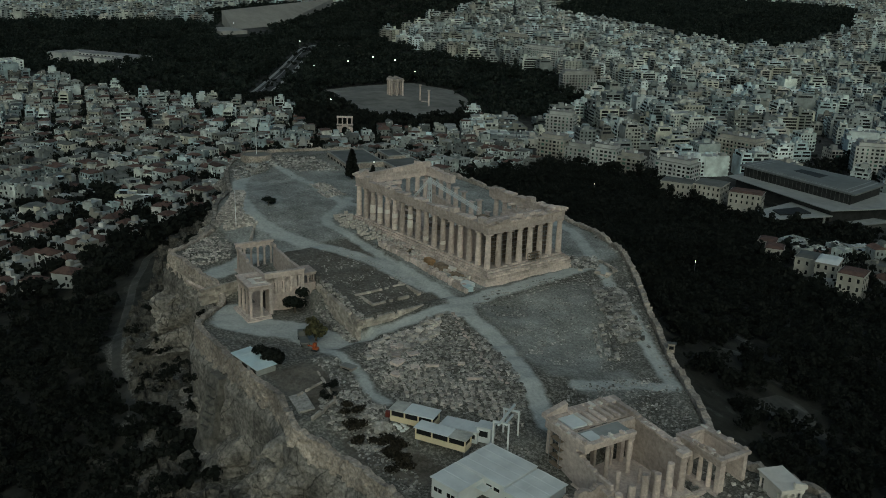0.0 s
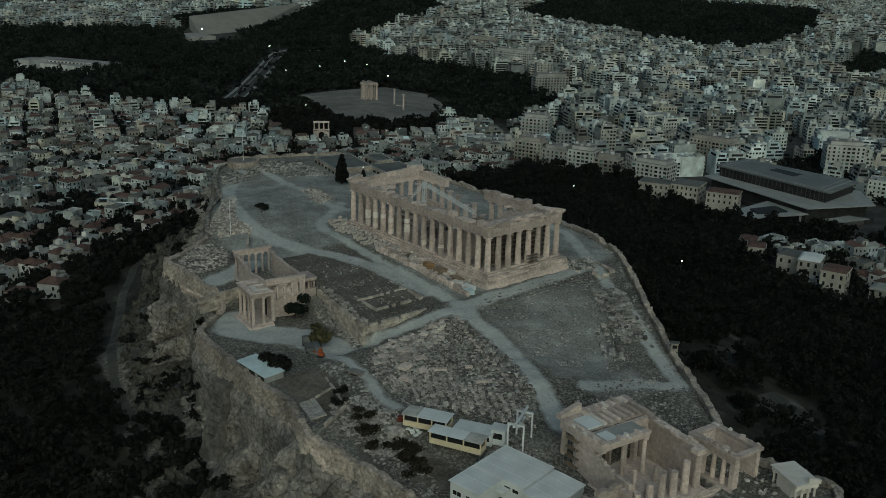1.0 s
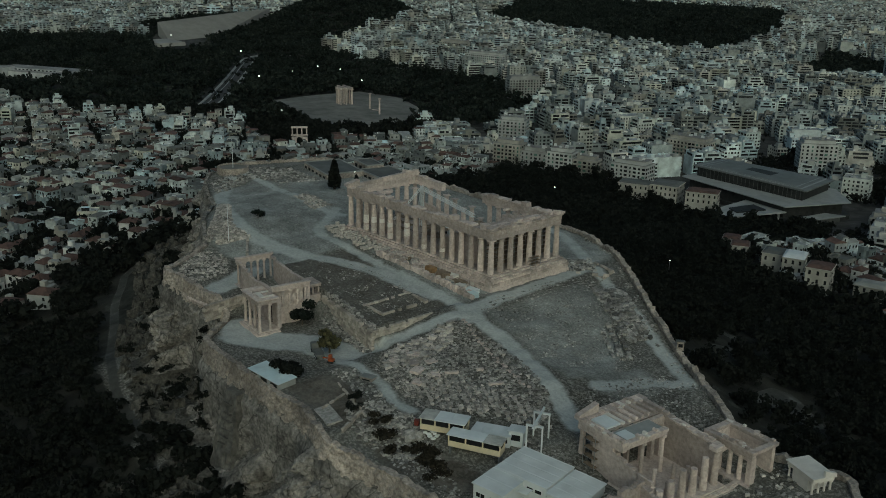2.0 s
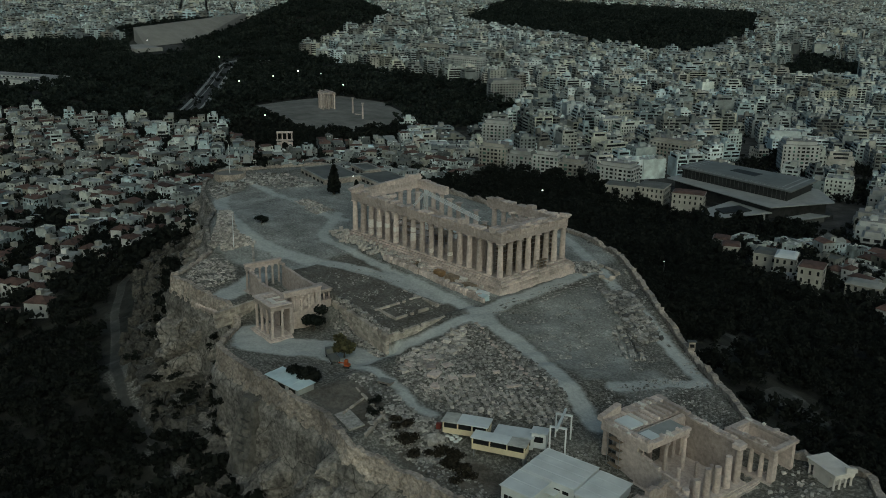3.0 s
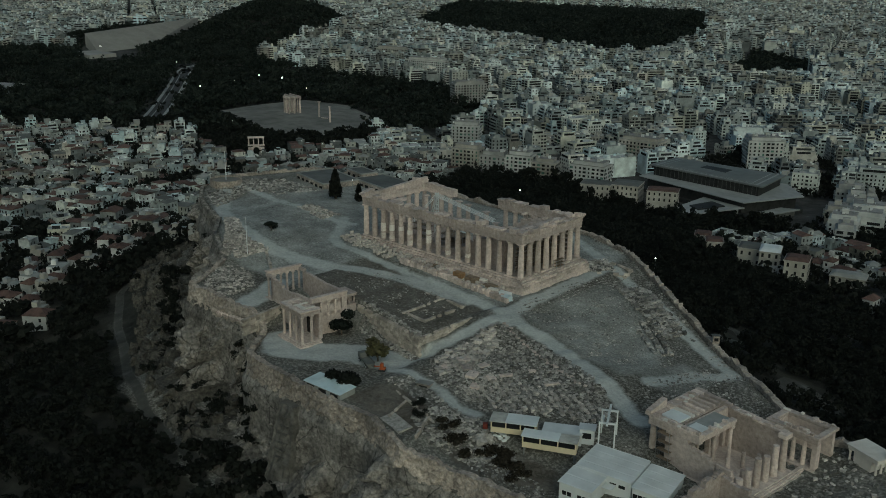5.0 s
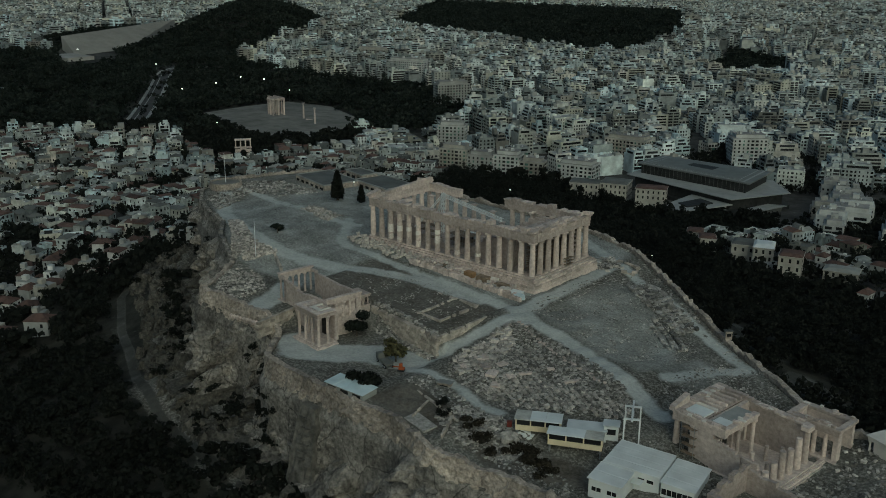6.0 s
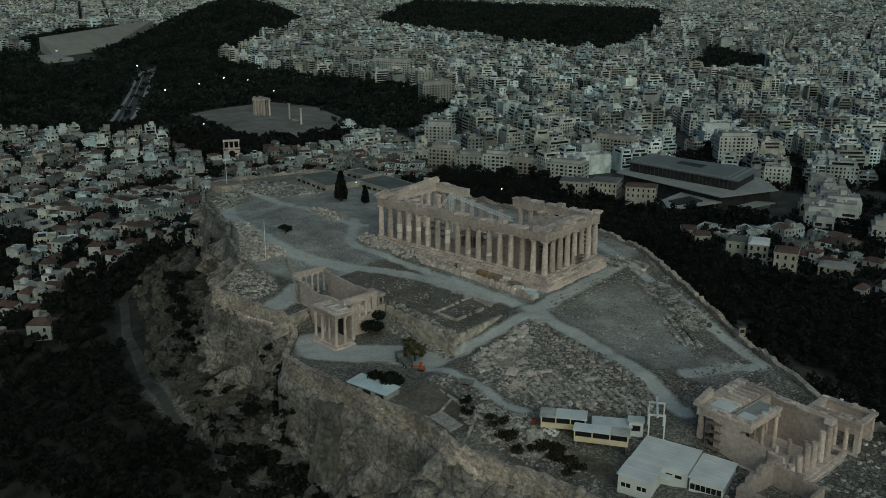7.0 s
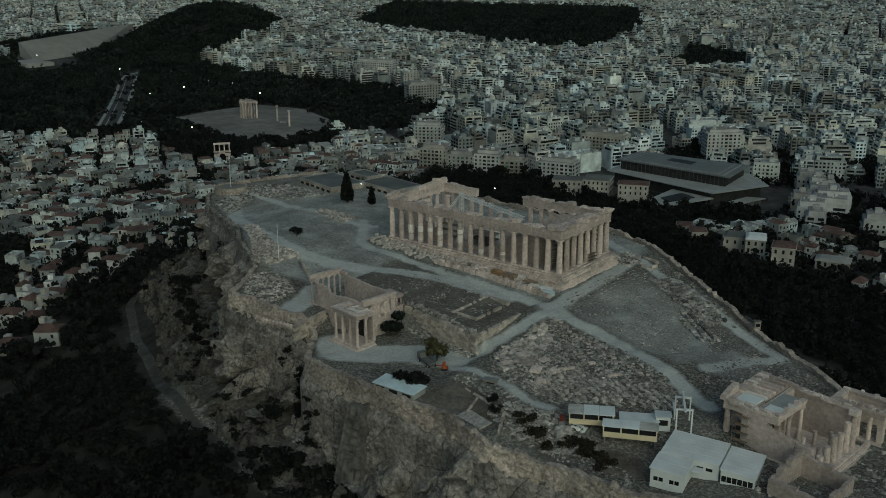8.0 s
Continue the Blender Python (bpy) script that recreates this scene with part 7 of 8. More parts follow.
def house_thing(x, y, z, w, d, h, turn, r):
    """One of the nearest houses, with walls, roofs and windows as its parts."""
    plan = house_plan(w, d, h, r)
    coat = r.choice((PAINT_OLD, PAINT_OLD, PAINT_CREAM, PAINT_GREY, PAINT_GREY))
    tiled = plan[0][5] != "flat"
    s = empty("house", x, y, z, math.degrees(turn), "low pale plastered house with a clay tile roof" if tiled else "low pale plastered house with a flat roof terrace", "house", "houses of the old quarter")
    for bx, by, bw, bd, bh, kind in plan:
        b = bmesh.new()
        slab(b, bx - bw / 2, bx + bw / 2, by - bd / 2, by + bd / 2, -4, bh, 0.06)
        part("wall", b, coat, s)
        b = bmesh.new()
        if kind != "flat":
            vs = slab(b, bx - bw / 2 - 0.35, bx + bw / 2 + 0.35, by - bd / 2 - 0.35, by + bd / 2 + 0.35, bh + 0.005, bh + r.uniform(1.3, 2.1))
            for v in vs[4:]:
                if bw > bd:
                    v.co.y = by + (v.co.y - by) * 0.03
                    v.co.x = bx + (v.co.x - bx) * (1 - 0.9 * bd / bw if bd / bw < 0.95 else 0.1)
                else:
                    v.co.x = bx + (v.co.x - bx) * 0.03
                    v.co.y = by + (v.co.y - by) * (1 - 0.9 * bw / bd if bw / bd < 0.95 else 0.1)
            part("roof", b, TILE, s, "clay tile roof")
        else:
            slab(b, bx - bw / 2 + 0.25, bx + bw / 2 - 0.25, by - bd / 2 + 0.25, by + bd / 2 - 0.25, bh + 0.004, bh + 0.12)
            part("roof", b, CONCRETE, s)
            b = bmesh.new()
            slab(b, bx + 0.05 * bw, bx + 0.05 * bw + 2.4, by - 1.3, by + 1.3, bh + 0.125, bh + 2.3, 0.05)
            part("stair_hut", b, coat, s)
        for f in range(max(1, int(bh / 3.0))):
            for face in range(4):
                length, off = (bw, bd / 2) if face % 2 == 0 else (bd, bw / 2)
                for k in range(max(1, int(length / 3.4))):
                    if r.random() < 0.3:
                        continue
                    q = -length / 2 + length * (k + r.uniform(0.35, 0.65)) / max(1, int(length / 3.4))
                    o = new("window", WINDOW_MESH)
                    o.parent = s
                    o.matrix_basis = pose(bx, by, 3.0 * f + 0.9, 0, 0, 90 * face) @ pose(q, -off, 0)


def flats_thing(x, y, z, w, d, h, turn, r):
    """One of the nearest blocks of flats, with a balcony and a window band for each storey side as parts."""
    s = empty("apartment_block", x, y, z, math.degrees(turn), "pale concrete apartment block with balconies and a flat roof", "apartment block", "apartment blocks of the town")
    floors = int(h / 3.05)
    coat = r.choice((PAINT, PAINT_CREAM, PAINT_GREY, PAINT_GREY))
    b = bmesh.new()
    slab(b, -w / 2, w / 2, -d / 2, d / 2, -5, h - 3.05, 0.06)
    part("wall", b, coat, s)
    b = bmesh.new()
    slab(b, -w / 2 + 1.6, w / 2 - 1.6, -d / 2 + 1.6, d / 2 - 1.6, h - 3.045, h, 0.06)
    top = part("top_storey", b, coat, s)
    b = bmesh.new()
    slab(b, -w / 2 + 1.9, w / 2 - 1.9, -d / 2 + 1.9, d / 2 - 1.9, h + 0.004, h + 0.15)
    part("roof", b, ROOFTOP, s)
    b = bmesh.new()
    slab(b, -2, 2.2, -1.8, 2.0, h + 0.155, h + 3.0, 0.05)
    part("roof_hut", b, coat, s)
    for k in range(r.randint(4, 8)):
        b = bmesh.new()
        px, py = r.uniform(-0.36, 0.36) * (w - 3), r.uniform(-0.36, 0.36) * (d - 3)
        slab(b, px - r.uniform(0.3, 1.0), px + r.uniform(0.3, 1.0), py - r.uniform(0.3, 0.8), py + r.uniform(0.3, 0.8), h + 0.155, h + r.uniform(0.8, 1.8))
        part("roof_tank", b, r.choice((PAINT_WHITE, CONCRETE, STEEL)), s)
    for face in range(4):
        length, off = (w, d / 2) if face % 2 == 0 else (d, w / 2)
        if r.random() < 0.5:
            n = 1 if length < 9 else 2
            for c in range(n):
                span = length / n * r.uniform(0.55, 0.9)
                mid = -length / 2 + length * (c + 0.5) / n
                b = bmesh.new()
                slab(b, mid - span / 2, mid + span / 2, -1.2, 0, 0, 0.85)
                first = part("balcony", b, coat, s)
                first.matrix_basis = pose(0, 0, 3.4, 0, 0, 90 * face) @ pose(0, -off - 0.005, 0)
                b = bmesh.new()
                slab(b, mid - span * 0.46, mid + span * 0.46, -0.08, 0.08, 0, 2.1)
                band = part("window_band", b, GLASS_AND_SHADE, s, "dark glazed bay behind the balcony")
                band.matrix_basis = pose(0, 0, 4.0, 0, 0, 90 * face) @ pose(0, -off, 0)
                for f in range(2, floors - 1):
                    again(first, pose(0, 0, 3.05 * f + 0.35, 0, 0, 90 * face) @ pose(0, -off - 0.005, 0))
                    again(band, pose(0, 0, 3.05 * f + 0.95, 0, 0, 90 * face) @ pose(0, -off, 0))
        else:
            n = max(2, int(length / 3.2))
            for f in range(floors - 1):
                for c in range(n):
                    if r.random() < 0.15:
                        continue
                    o = new("window", WINDOW_MESH)
                    o.parent = s
                    o.matrix_basis = pose(0, 0, 3.05 * f + 1.2, 0, 0, 90 * face) @ pose(-length / 2 + length * (c + 0.5) / n, -off, 0) @ Matrix.Diagonal((1.3, 1, 1.05, 1))


FAR = np.hypot(SITES[:, 0] + 207, SITES[:, 1] - 222)
near_old = set(np.argsort(np.where(SITES[:, 6] > 0, FAR, 1e9))[:75].tolist())
near_flats = set(np.argsort(np.where(SITES[:, 6] > 0, 1e9, FAR))[:26].tolist())
town_near, town_far, old_town = Pile(), Pile(), Pile()
for k, ((x, y, w, d, h, turn, old, u), z) in enumerate(zip(SITES, SITE_Z)):
    r = random.Random(int(u * 1e9))
    turn += radians(r.uniform(-9, 9) if old else r.uniform(-2, 2))
    if k in near_old:
        house_thing(x, y, z, w * 0.85, d * 0.9, min(h, 6.4), turn, r)
    elif k in near_flats:
        flats_thing(x, y, z, w, d, max(min(h, 15.0), 7.0), turn, r)
    elif old:
        old_house(old_town, x, y, z, w, d, h, turn, r)
    else:
        flat_block(town_near if FAR[k] < 1300 else town_far, x, y, z, w, d, h, turn, r, 2 if FAR[k] < 1000 else 1 if FAR[k] < 1500 else 0)
tagged(town_near.make("apartment_blocks", CITY_MATS), "dense pale concrete apartment blocks with balconies and flat roofs", "buildings", kind="stuff")
tagged(town_far.make("distant_apartment_blocks", CITY_MATS), "dense pale apartment blocks spreading to the distance", "buildings", kind="stuff")
tagged(old_town.make("old_quarter_houses", OLD_MATS), "low old houses with clay tile roofs and small windows", "buildings", kind="stuff")

# ---- landmarks in the town ----
DARK_PANEL = material("dark_glazing", (0.018, 0.019, 0.019), (0.05, 0.052, 0.052), 5.0, 0.55, 0.0, 0.5, 0.2, 30.0, 0.0, "island", 0.0, 0.08)
PALE_EDGE = material("pale_metal_edge", (0.26, 0.27, 0.265), (0.36, 0.37, 0.365), 6.0, 0.6, 0.0, 0.5, 0.15, 20.0)


def modern_museum():
    """A long dark-glazed top storey turned on a wider deck, over a lower block with a forecourt canopy."""
    s = empty("modern_museum", 132, -442, -63, 0, "large modern museum with stacked glass storeys and flat grey roof", "museum")

    def plate(name, pts, z0, z1, mat, parent=None, label=""):
        b = bmesh.new()
        low, top = [b.verts.new((x - 132, y + 442, z0)) for x, y in pts], [b.verts.new((x - 132, y + 442, z1)) for x, y in pts]
        n = len(pts)
        fs = [b.faces.new(low[::-1]), b.faces.new(top)] + [b.faces.new((low[i], low[(i + 1) % n], top[(i + 1) % n], top[i])) for i in range(n)]
        bmesh.ops.recalc_face_normals(b, faces=fs)
        return part(name, b, mat, parent or s, label)

    top = [(181, -425), (180, -464), (87, -464), (83, -415)]

    def shrink(pts, k):
        mx, my = sum(p[0] for p in pts) / len(pts), sum(p[1] for p in pts) / len(pts)
        return [(mx + (x - mx) * k, my + (y - my) * k) for x, y in pts]

    plate("top_gallery", shrink(top, 0.93), -8.0, -1.0, DARK_PANEL, None, "dark glazed top storey")
    roof = plate("roof", top, -0.996, 0.0, MUSEUM_ROOF)
    plate("roof_band", shrink(top, 0.9), 0.004, 0.2, PALE_EDGE, roof, "pale line round the roof panels")
    plate("roof_field", shrink(top, 0.87), 0.204, 0.32, MUSEUM_ROOF, roof)
    plate("roof_band", shrink(top, 0.8), 0.324, 0.4, PALE_EDGE, roof, "pale line round the roof panels")
    plate("roof_field", shrink(top, 0.785), 0.404, 0.48, MUSEUM_ROOF, roof)
    plate("roof_slot", [(146, -441), (145.5, -451), (123, -449.5), (123, -437)], 0.484, 0.56, DARK_PANEL, roof, "dark roof light")
    deck = [(184, -415), (85, -392), (62, -440), (88, -470), (182, -468)]
    plate("deck", deck, -8.6, -8.004, PALE_EDGE, None, "pale grey projecting deck")
    plate("middle_storey", shrink(deck, 0.9), -17, -9.004, DARK_PANEL, None, "dark glazed middle storey")
    plate("lower_storey", shrink(deck, 1.0), -30, -17.004, DARK_PANEL)
    canopy = [(122, -364), (112, -355), (103, -355), (86, -396), (100, -400), (122, -408)]
    plate("canopy", canopy, -13.2, -12.4, PALE_EDGE, None, "flat pale entrance canopy")
    plate("canopy_skylight", [(116, -372), (106, -366), (97, -388), (110, -394)], -12.396, -11.6, DARK_PANEL, None, "oval glass skylight")
    for x, y in ((104, -358), (113, -358), (90, -393), (119, -366), (97, -376)):
        b = bmesh.new()
        lathe(b, [(-30, 0.8), (-13.21, 0.8)], 12)
        o = part("pillar", b, CONCRETE, s)
        o.location = (x - 132, y + 442, 0)
    plate("side_canopy", [(78, -398), (66, -404), (59, -428), (72, -424)], -15.4, -14.8, CONCRETE)
    plate("side_block", [(76, -402), (68, -406), (62, -426), (70, -422)], -30, -15.404, ROOF_GREY)
    n = 26
    for k in range(n):
        x = 181 * 0.93 + 132 * 0.07 + (83 - 181) * 0.93 * (k + 0.5) / n
        y = -425 + 10 * (k + 0.5) / n
        b = bmesh.new()
        yy = -442 + (y + 442) * 0.93 + 0.1
        slab(b, x - 132 - 0.07, x - 132 + 0.07, yy + 442 - 0.1, yy + 442 + 0.12, -7.9, -1.1)
        part("mullion", b, ROOF_GREY, s)


modern_museum()


def villa(x, y, z, w, d, h, turn, roof_mat, label, rows=2):
    """A neoclassical house: walls with cornice, hipped roof, rows of tall windows and a door, each a part."""
    s = empty("villa", x, y, z, turn, label, "house", "old villas")
    b = bmesh.new()
    slab(b, -w / 2, w / 2, -d / 2, d / 2, -12, h)
    part("wall", b, PAINT_CREAM, s)
    b = bmesh.new()
    slab(b, -w / 2 - 0.45, w / 2 + 0.45, -d / 2 - 0.45, d / 2 + 0.45, h + 0.004, h + 0.5, 0.08)
    part("cornice", b, PAINT_CREAM, s)
    b = bmesh.new()
    vs = slab(b, -w / 2 - 0.2, w / 2 + 0.2, -d / 2 - 0.2, d / 2 + 0.2, h + 0.504, h + 1.6)
    for v in vs[4:]:
        v.co.x *= 0.72
        v.co.y *= 0.6
    part("roof", b, roof_mat, s)
    for f in range(rows):
        z0 = h * f / rows + h / rows * 0.3
        for side in range(4):
            length, off = (w, d / 2) if side % 2 == 0 else (d, w / 2)
            n = max(2, int(length / 3.2))
            for k in range(n):
                p = -length / 2 + length * (k + 0.5) / n
                b = bmesh.new()
                slab(b, p - 0.55, p + 0.55, -0.06, 0.06, z0, z0 + min(2.0, h / rows * 0.55))
                o = part("window", b, GLASS_AND_SHADE, s)
                o.matrix_basis = pose(0, 0, 0, 0, 0, 90 * side) @ pose(0, -off, 0)


for x, y, w, d, h, turn, m, lab in ((188, -362, 22, 14, 9, 24, ROOF_GREY, "two-storey grey villa with a hipped dark roof"), (171, -378, 20, 20, 12, 18, ROOF_GREY, "square two-storey cream villa with a dark roof"),
                                    (141, -378, 22, 14, 8, 24, TILE, "low grey villa with a hipped tile roof"), (5, -232, 12, 12, 9, 18, ROOF_GREY, "white modern villa with roof terraces"),
                                    (-8, -226, 10, 14, 11, 20, WHITE, "white modern villa with roof terraces"), (-27, -214, 11, 12, 12, 16, TILE, "cream three-storey house with a red roof"),
                                    (30, -240, 9, 10, 7, 30, TILE, "small cream house with a red roof"), (-48, -226, 16, 10, 7, 12, CONCRETE, "low pale house with a flat roof"), (48, -262, 9, 10, 6, 25, TILE, "small cream house with a red roof")):
    villa(x, y, (-68 - h - 1) if y < -350 else land_at(x, y), w, d, h, turn, m, lab, 3 if h > 10 else 2)


def great_columns():
    """The standing columns of the vast ruined temple in its clearing, with lintels across them."""
    s = empty("giant_columns", 621, -416, land_at(621, -416), -12, "group of giant pale Corinthian columns with lintels in a clearing", "ruin")
    b = bmesh.new()
    lathe(b, [(0, 1.25), (0.6, 1.2), (0.9, 0.98), (7, 0.95), (14.6, 0.82), (15.0, 0.85), (16.6, 1.25)], 24, 0.05)
    slab(b, -1.25, 1.25, -1.25, 1.25, 16.6, 17.2)
    col = part("column", b, MARBLE, s)
    rows = [(x, y) for y in (-6.5, 0, 6.5) for x in (-13.5, -8.1, -2.7, 2.7, 8.1)][:13]
    col.location = (*rows[0], 0)
    for x, y in rows[1:]:
        again(col, pose(x, y, 0))
    for y in (-6.5, 0, 6.5):
        b = bmesh.new()
        slab(b, -14.6, 9.2 if y < 6 else -1.6, y - 0.9, y + 0.9, 17.204, 19.0, 0.08)
        part("lintel", b, MARBLE, s)
    b = bmesh.new()
    slab(b, -14.4, -12.6, -5.58, 5.58, 17.21, 18.9, 0.08)
    part("lintel", b, MARBLE, s)
    b = bmesh.new()
    slab(b, -18, 14, -11, 11, -0.6, 0.0, 0.05)
    part("platform", b, CONCRETE, s)
    for x, y in ((573.9, -418.6), (541, -405)):
        o = empty("giant_column", x, y, land_at(x, y), 0, "single giant pale column standing in a clearing", "ruin", "single giant columns")
        again(col, pose(0, 0, 0), o)
    o = empty("fallen_column", 560, -418, land_at(560, -418), 0, "fallen column drums in a line on the clearing", "ruin")
    for k in range(9):
        b = bmesh.new()
        lathe(b, [(0, 0.95), (0.5, 0.93)], 16)
        d = part("drum", b, MARBLE, o)
        d.matrix_basis = pose(0.8 * k, 0.25 * k, 0.9, 0, 78, 20)


great_columns()


def arch_gate():
    s = empty("ancient_arch", 452, -247, land_at(452, -247), 54, "ancient grey marble arch gate with an upper columned storey", "arch")
    for x in (-4.6, 4.6):
        b = bmesh.new()
        slab(b, x - 2.1, x + 2.1, -1.2, 1.2, -1, 8.2, 0.05)
        part("pier", b, MARBLE, s)
    b = bmesh.new()
    n = 12
    for k in range(n):
        a0, a1 = math.pi * k / n, math.pi * (k + 1) / n
        slab(b, min(2.5 * math.cos(a0), 2.5 * math.cos(a1)), max(2.5 * math.cos(a0), 2.5 * math.cos(a1)) + 0.01, -1.2, 1.2, 5.6 + 2.5 * math.sin((a0 + a1) / 2), 9.2)
    part("arch", b, MARBLE, s)
    b = bmesh.new()
    slab(b, -7, 7, -1.4, 1.4, 9.204, 10.2, 0.08)
    part("attic", b, MARBLE, s)
    for x in (-6, -2, 2, 6):
        b = bmesh.new()
        slab(b, x - 0.5, x + 0.5, -0.7, 0.7, 10.2, 15.6, 0.06)
        part("upper_pillar", b, MARBLE, s)
    b = bmesh.new()
    slab(b, -6.8, 6.8, -1.0, 1.0, 15.604, 17.0, 0.06)
    part("upper_lintel", b, MARBLE, s)


arch_gate()


def stadium():
    """Long straight tiers of pale marble seating climbing the hillside."""
    s = empty("marble_stadium", 1340, -660, -60, 0, "long ancient stadium with pale marble seating tiers", "stadium")
    a, b_, c, d = Vector((1332, -577, -70)), Vector((1367, -692, -70)), Vector((1582, -940, -40)), Vector((1413, -598, -45))
    o = Vector((1340, -660, -60))
    n = 26
    for k in range(n):
        b = bmesh.new()
        p, q = a.lerp(d, k / n), b_.lerp(c, k / n)
        p2, q2 = a.lerp(d, (k + 1) / n), b_.lerp(c, (k + 1) / n)
        top = [Vector((v.x, v.y, h.z)) - o for v, h in ((p, p2), (q, q2), (q2, q2), (p2, p2))]
        low = [Vector((v.x, v.y, -25)) for v in top]
        vl, vt = [b.verts.new(v) for v in low], [b.verts.new(v) for v in top]
        fs = [b.faces.new(vl[::-1]), b.faces.new(vt)] + [b.faces.new((vl[i], vl[(i + 1) % 4], vt[(i + 1) % 4], vt[i])) for i in range(4)]
        bmesh.ops.recalc_face_normals(b, faces=fs)
        part("tier", b, STADIUM_MARBLE, s)
    b = bmesh.new()
    slab(b, -90, -20, 95, 140, -20, -5)
    part("entrance_terrace", b, STADIUM_MARBLE, s)


STADIUM_MARBLE = material("stadium_marble", (0.27, 0.265, 0.25), (0.36, 0.355, 0.34), 20.0, 0.8, 0.0, 0.5, 0.15, 60.0)
stadium()


def exhibition_hall():
    s = empty("exhibition_hall", 1010, -235, land_at(1010, -235), 28, "broad low pale exhibition hall among park trees", "hall")
    for x0, x1, y0, y1, h in ((-60, 60, -28, 0, 9), (-60, -30, 0.02, 26, 8), (35, 60, 0.02, 30, 11), (-28, 33, 0.02, 14, 6.5)):
        b = bmesh.new()
        slab(b, x0, x1, y0, y1, -3, h)
        part("wing", b, PAINT, s)
        b = bmesh.new()
        slab(b, x0 + 0.8, x1 - 0.8, y0 + 0.8, y1 - 0.8, h + 0.004, h + 0.4)
        part("roof", b, ROOFTOP, s)
    for k in range(20):
        b = bmesh.new()
        slab(b, -58 + 6 * k, -55 + 6 * k, 0.0, 0.0 + 0.1, 7, 8.4)
        part("window", b, GLASS_AND_SHADE, s)


exhibition_hall()


def street_lamp(x, y, h, label):
    size = 0.0006 * math.hypot(x + 207, y - 222)
    s = empty("street_lamp", x, y, land_at(x, y), 0, label, "street lamp", "lit lamps")
    b = bmesh.new()
    lathe(b, [(0, 0.16), (h, 0.09)], 8)
    part("pole", b, STEEL, s)
    b = bmesh.new()
    bmesh.ops.create_icosphere(b, subdivisions=1, radius=size, matrix=pose(0, 0, h + 0.6))
    part("lantern", b, GLOW, s, "glowing lantern")


for x, y, h in ((816, -523, 14), (693, -500, 12), (563, -302, 10), (812, -432, 8), (815, -484, 10), (1036, -541, 10), (790, -540, 12), (640, -300, 8), (330, -190, 8), (212, -300, 8), (1290, -560, 14), (20, -160, 7), (90, -30, 4)):
    street_lamp(x, y, h, "lit street lamp glowing among dark trees")


def long_block(x, y, w, d, floors, turn, label, mats):
    """A block of flats that stands out: body, storey bands of balcony, roof hut; windows and balconies as parts."""
    h = 3.1 * floors + 0.8
    s = empty("apartment_block", x, y, land_at(x, y), turn, label, "apartment block", "large apartment blocks")
    b = bmesh.new()
    slab(b, -w / 2, w / 2, -d / 2, d / 2, -4, h)
    part("wall", b, mats, s)
    b = bmesh.new()
    slab(b, -w / 2 + 0.4, w / 2 - 0.4, -d / 2 + 0.4, d / 2 - 0.4, h + 0.004, h + 0.3)
    part("roof", b, ROOFTOP, s)
    b = bmesh.new()
    slab(b, -w / 2 + 2.2, w / 2 - 2.6, -d / 2 + 2.4, d / 2 - 2.2, h + 0.304, h + 3.1)
    part("top_storey", b, mats, s)
    b = bmesh.new()
    slab(b, -w / 2 + 1.8, w / 2 - 2.2, -d / 2 + 2.0, d / 2 - 1.8, h + 3.104, h + 3.3)
    part("top_roof", b, ROOFTOP, s)
    q = random.Random(int(x * 3 + w))
    for k in range(7):
        b = bmesh.new()
        px, py = q.uniform(-0.38, 0.38) * w, q.uniform(-0.3, 0.3) * d
        slab(b, px - q.uniform(0.5, 1.6), px + q.uniform(0.5, 1.6), py - 0.8, py + 0.9, h + 3.304, h + q.uniform(4.0, 6.0))
        part("roof_hut", b, q.choice((mats, PAINT_WHITE, CONCRETE)), s)
    open_side = [q.random() < 0.65 for _ in range(4)]
    wide = [q.choice((0.6, 0.8, 1.25)) for _ in range(40)]
    for f in range(floors):
        for side in range(4):
            length, off = (w, d / 2) if side % 2 == 0 else (d, w / 2)
            if f > 0 and open_side[side]:
                b = bmesh.new()
                slab(b, -length * 0.48, length * 0.48, -1.2, 0, 3.1 * f, 3.1 * f + 0.8)
                o = part("balcony", b, mats, s)
                o.matrix_basis = pose(0, 0, 0, 0, 0, 90 * side) @ pose(0, -off - 0.005, 0)
            n = max(2, int(length / 3.4))
            for k in range(n):
                p = -length / 2 + length * (k + 0.5) / n
                b = bmesh.new()
                slab(b, p - wide[k], p + wide[k], -0.07, 0.07, 3.1 * f + 0.8, 3.1 * f + 2.5)
                o = part("window", b, GLASS_AND_SHADE if q.random() < 0.85 else AWNING, s)
                o.matrix_basis = pose(0, 0, 0, 0, 0, 90 * side) @ pose(0, -off, 0)


BIG = [(397, -452, 26, 16, 5, 30), (232, -498, 38, 18, 7, 6), (560, -640, 40, 18, 7, 60), (742, -760, 58, 20, 8, 12), (905, -850, 50, 18, 6, 10), (150, -560, 30, 18, 8, 40),
       (323, -370, 24, 16, 5, 20), (300.5, -378.2, 23, 14, 4, 20), (279, -386, 22, 15, 5, 20), (259, -393.4, 20, 14, 4, 20), (222, -404, 30, 18, 5, 12)]
for k, (x, y, w, d, f, turn) in enumerate(BIG):
    long_block(x, y, w, d, f, turn, "large pale apartment block with long balconies on each storey", (PAINT, PAINT_CREAM, PAINT_GREY, PAINT, PAINT_CREAM)[k % 5])

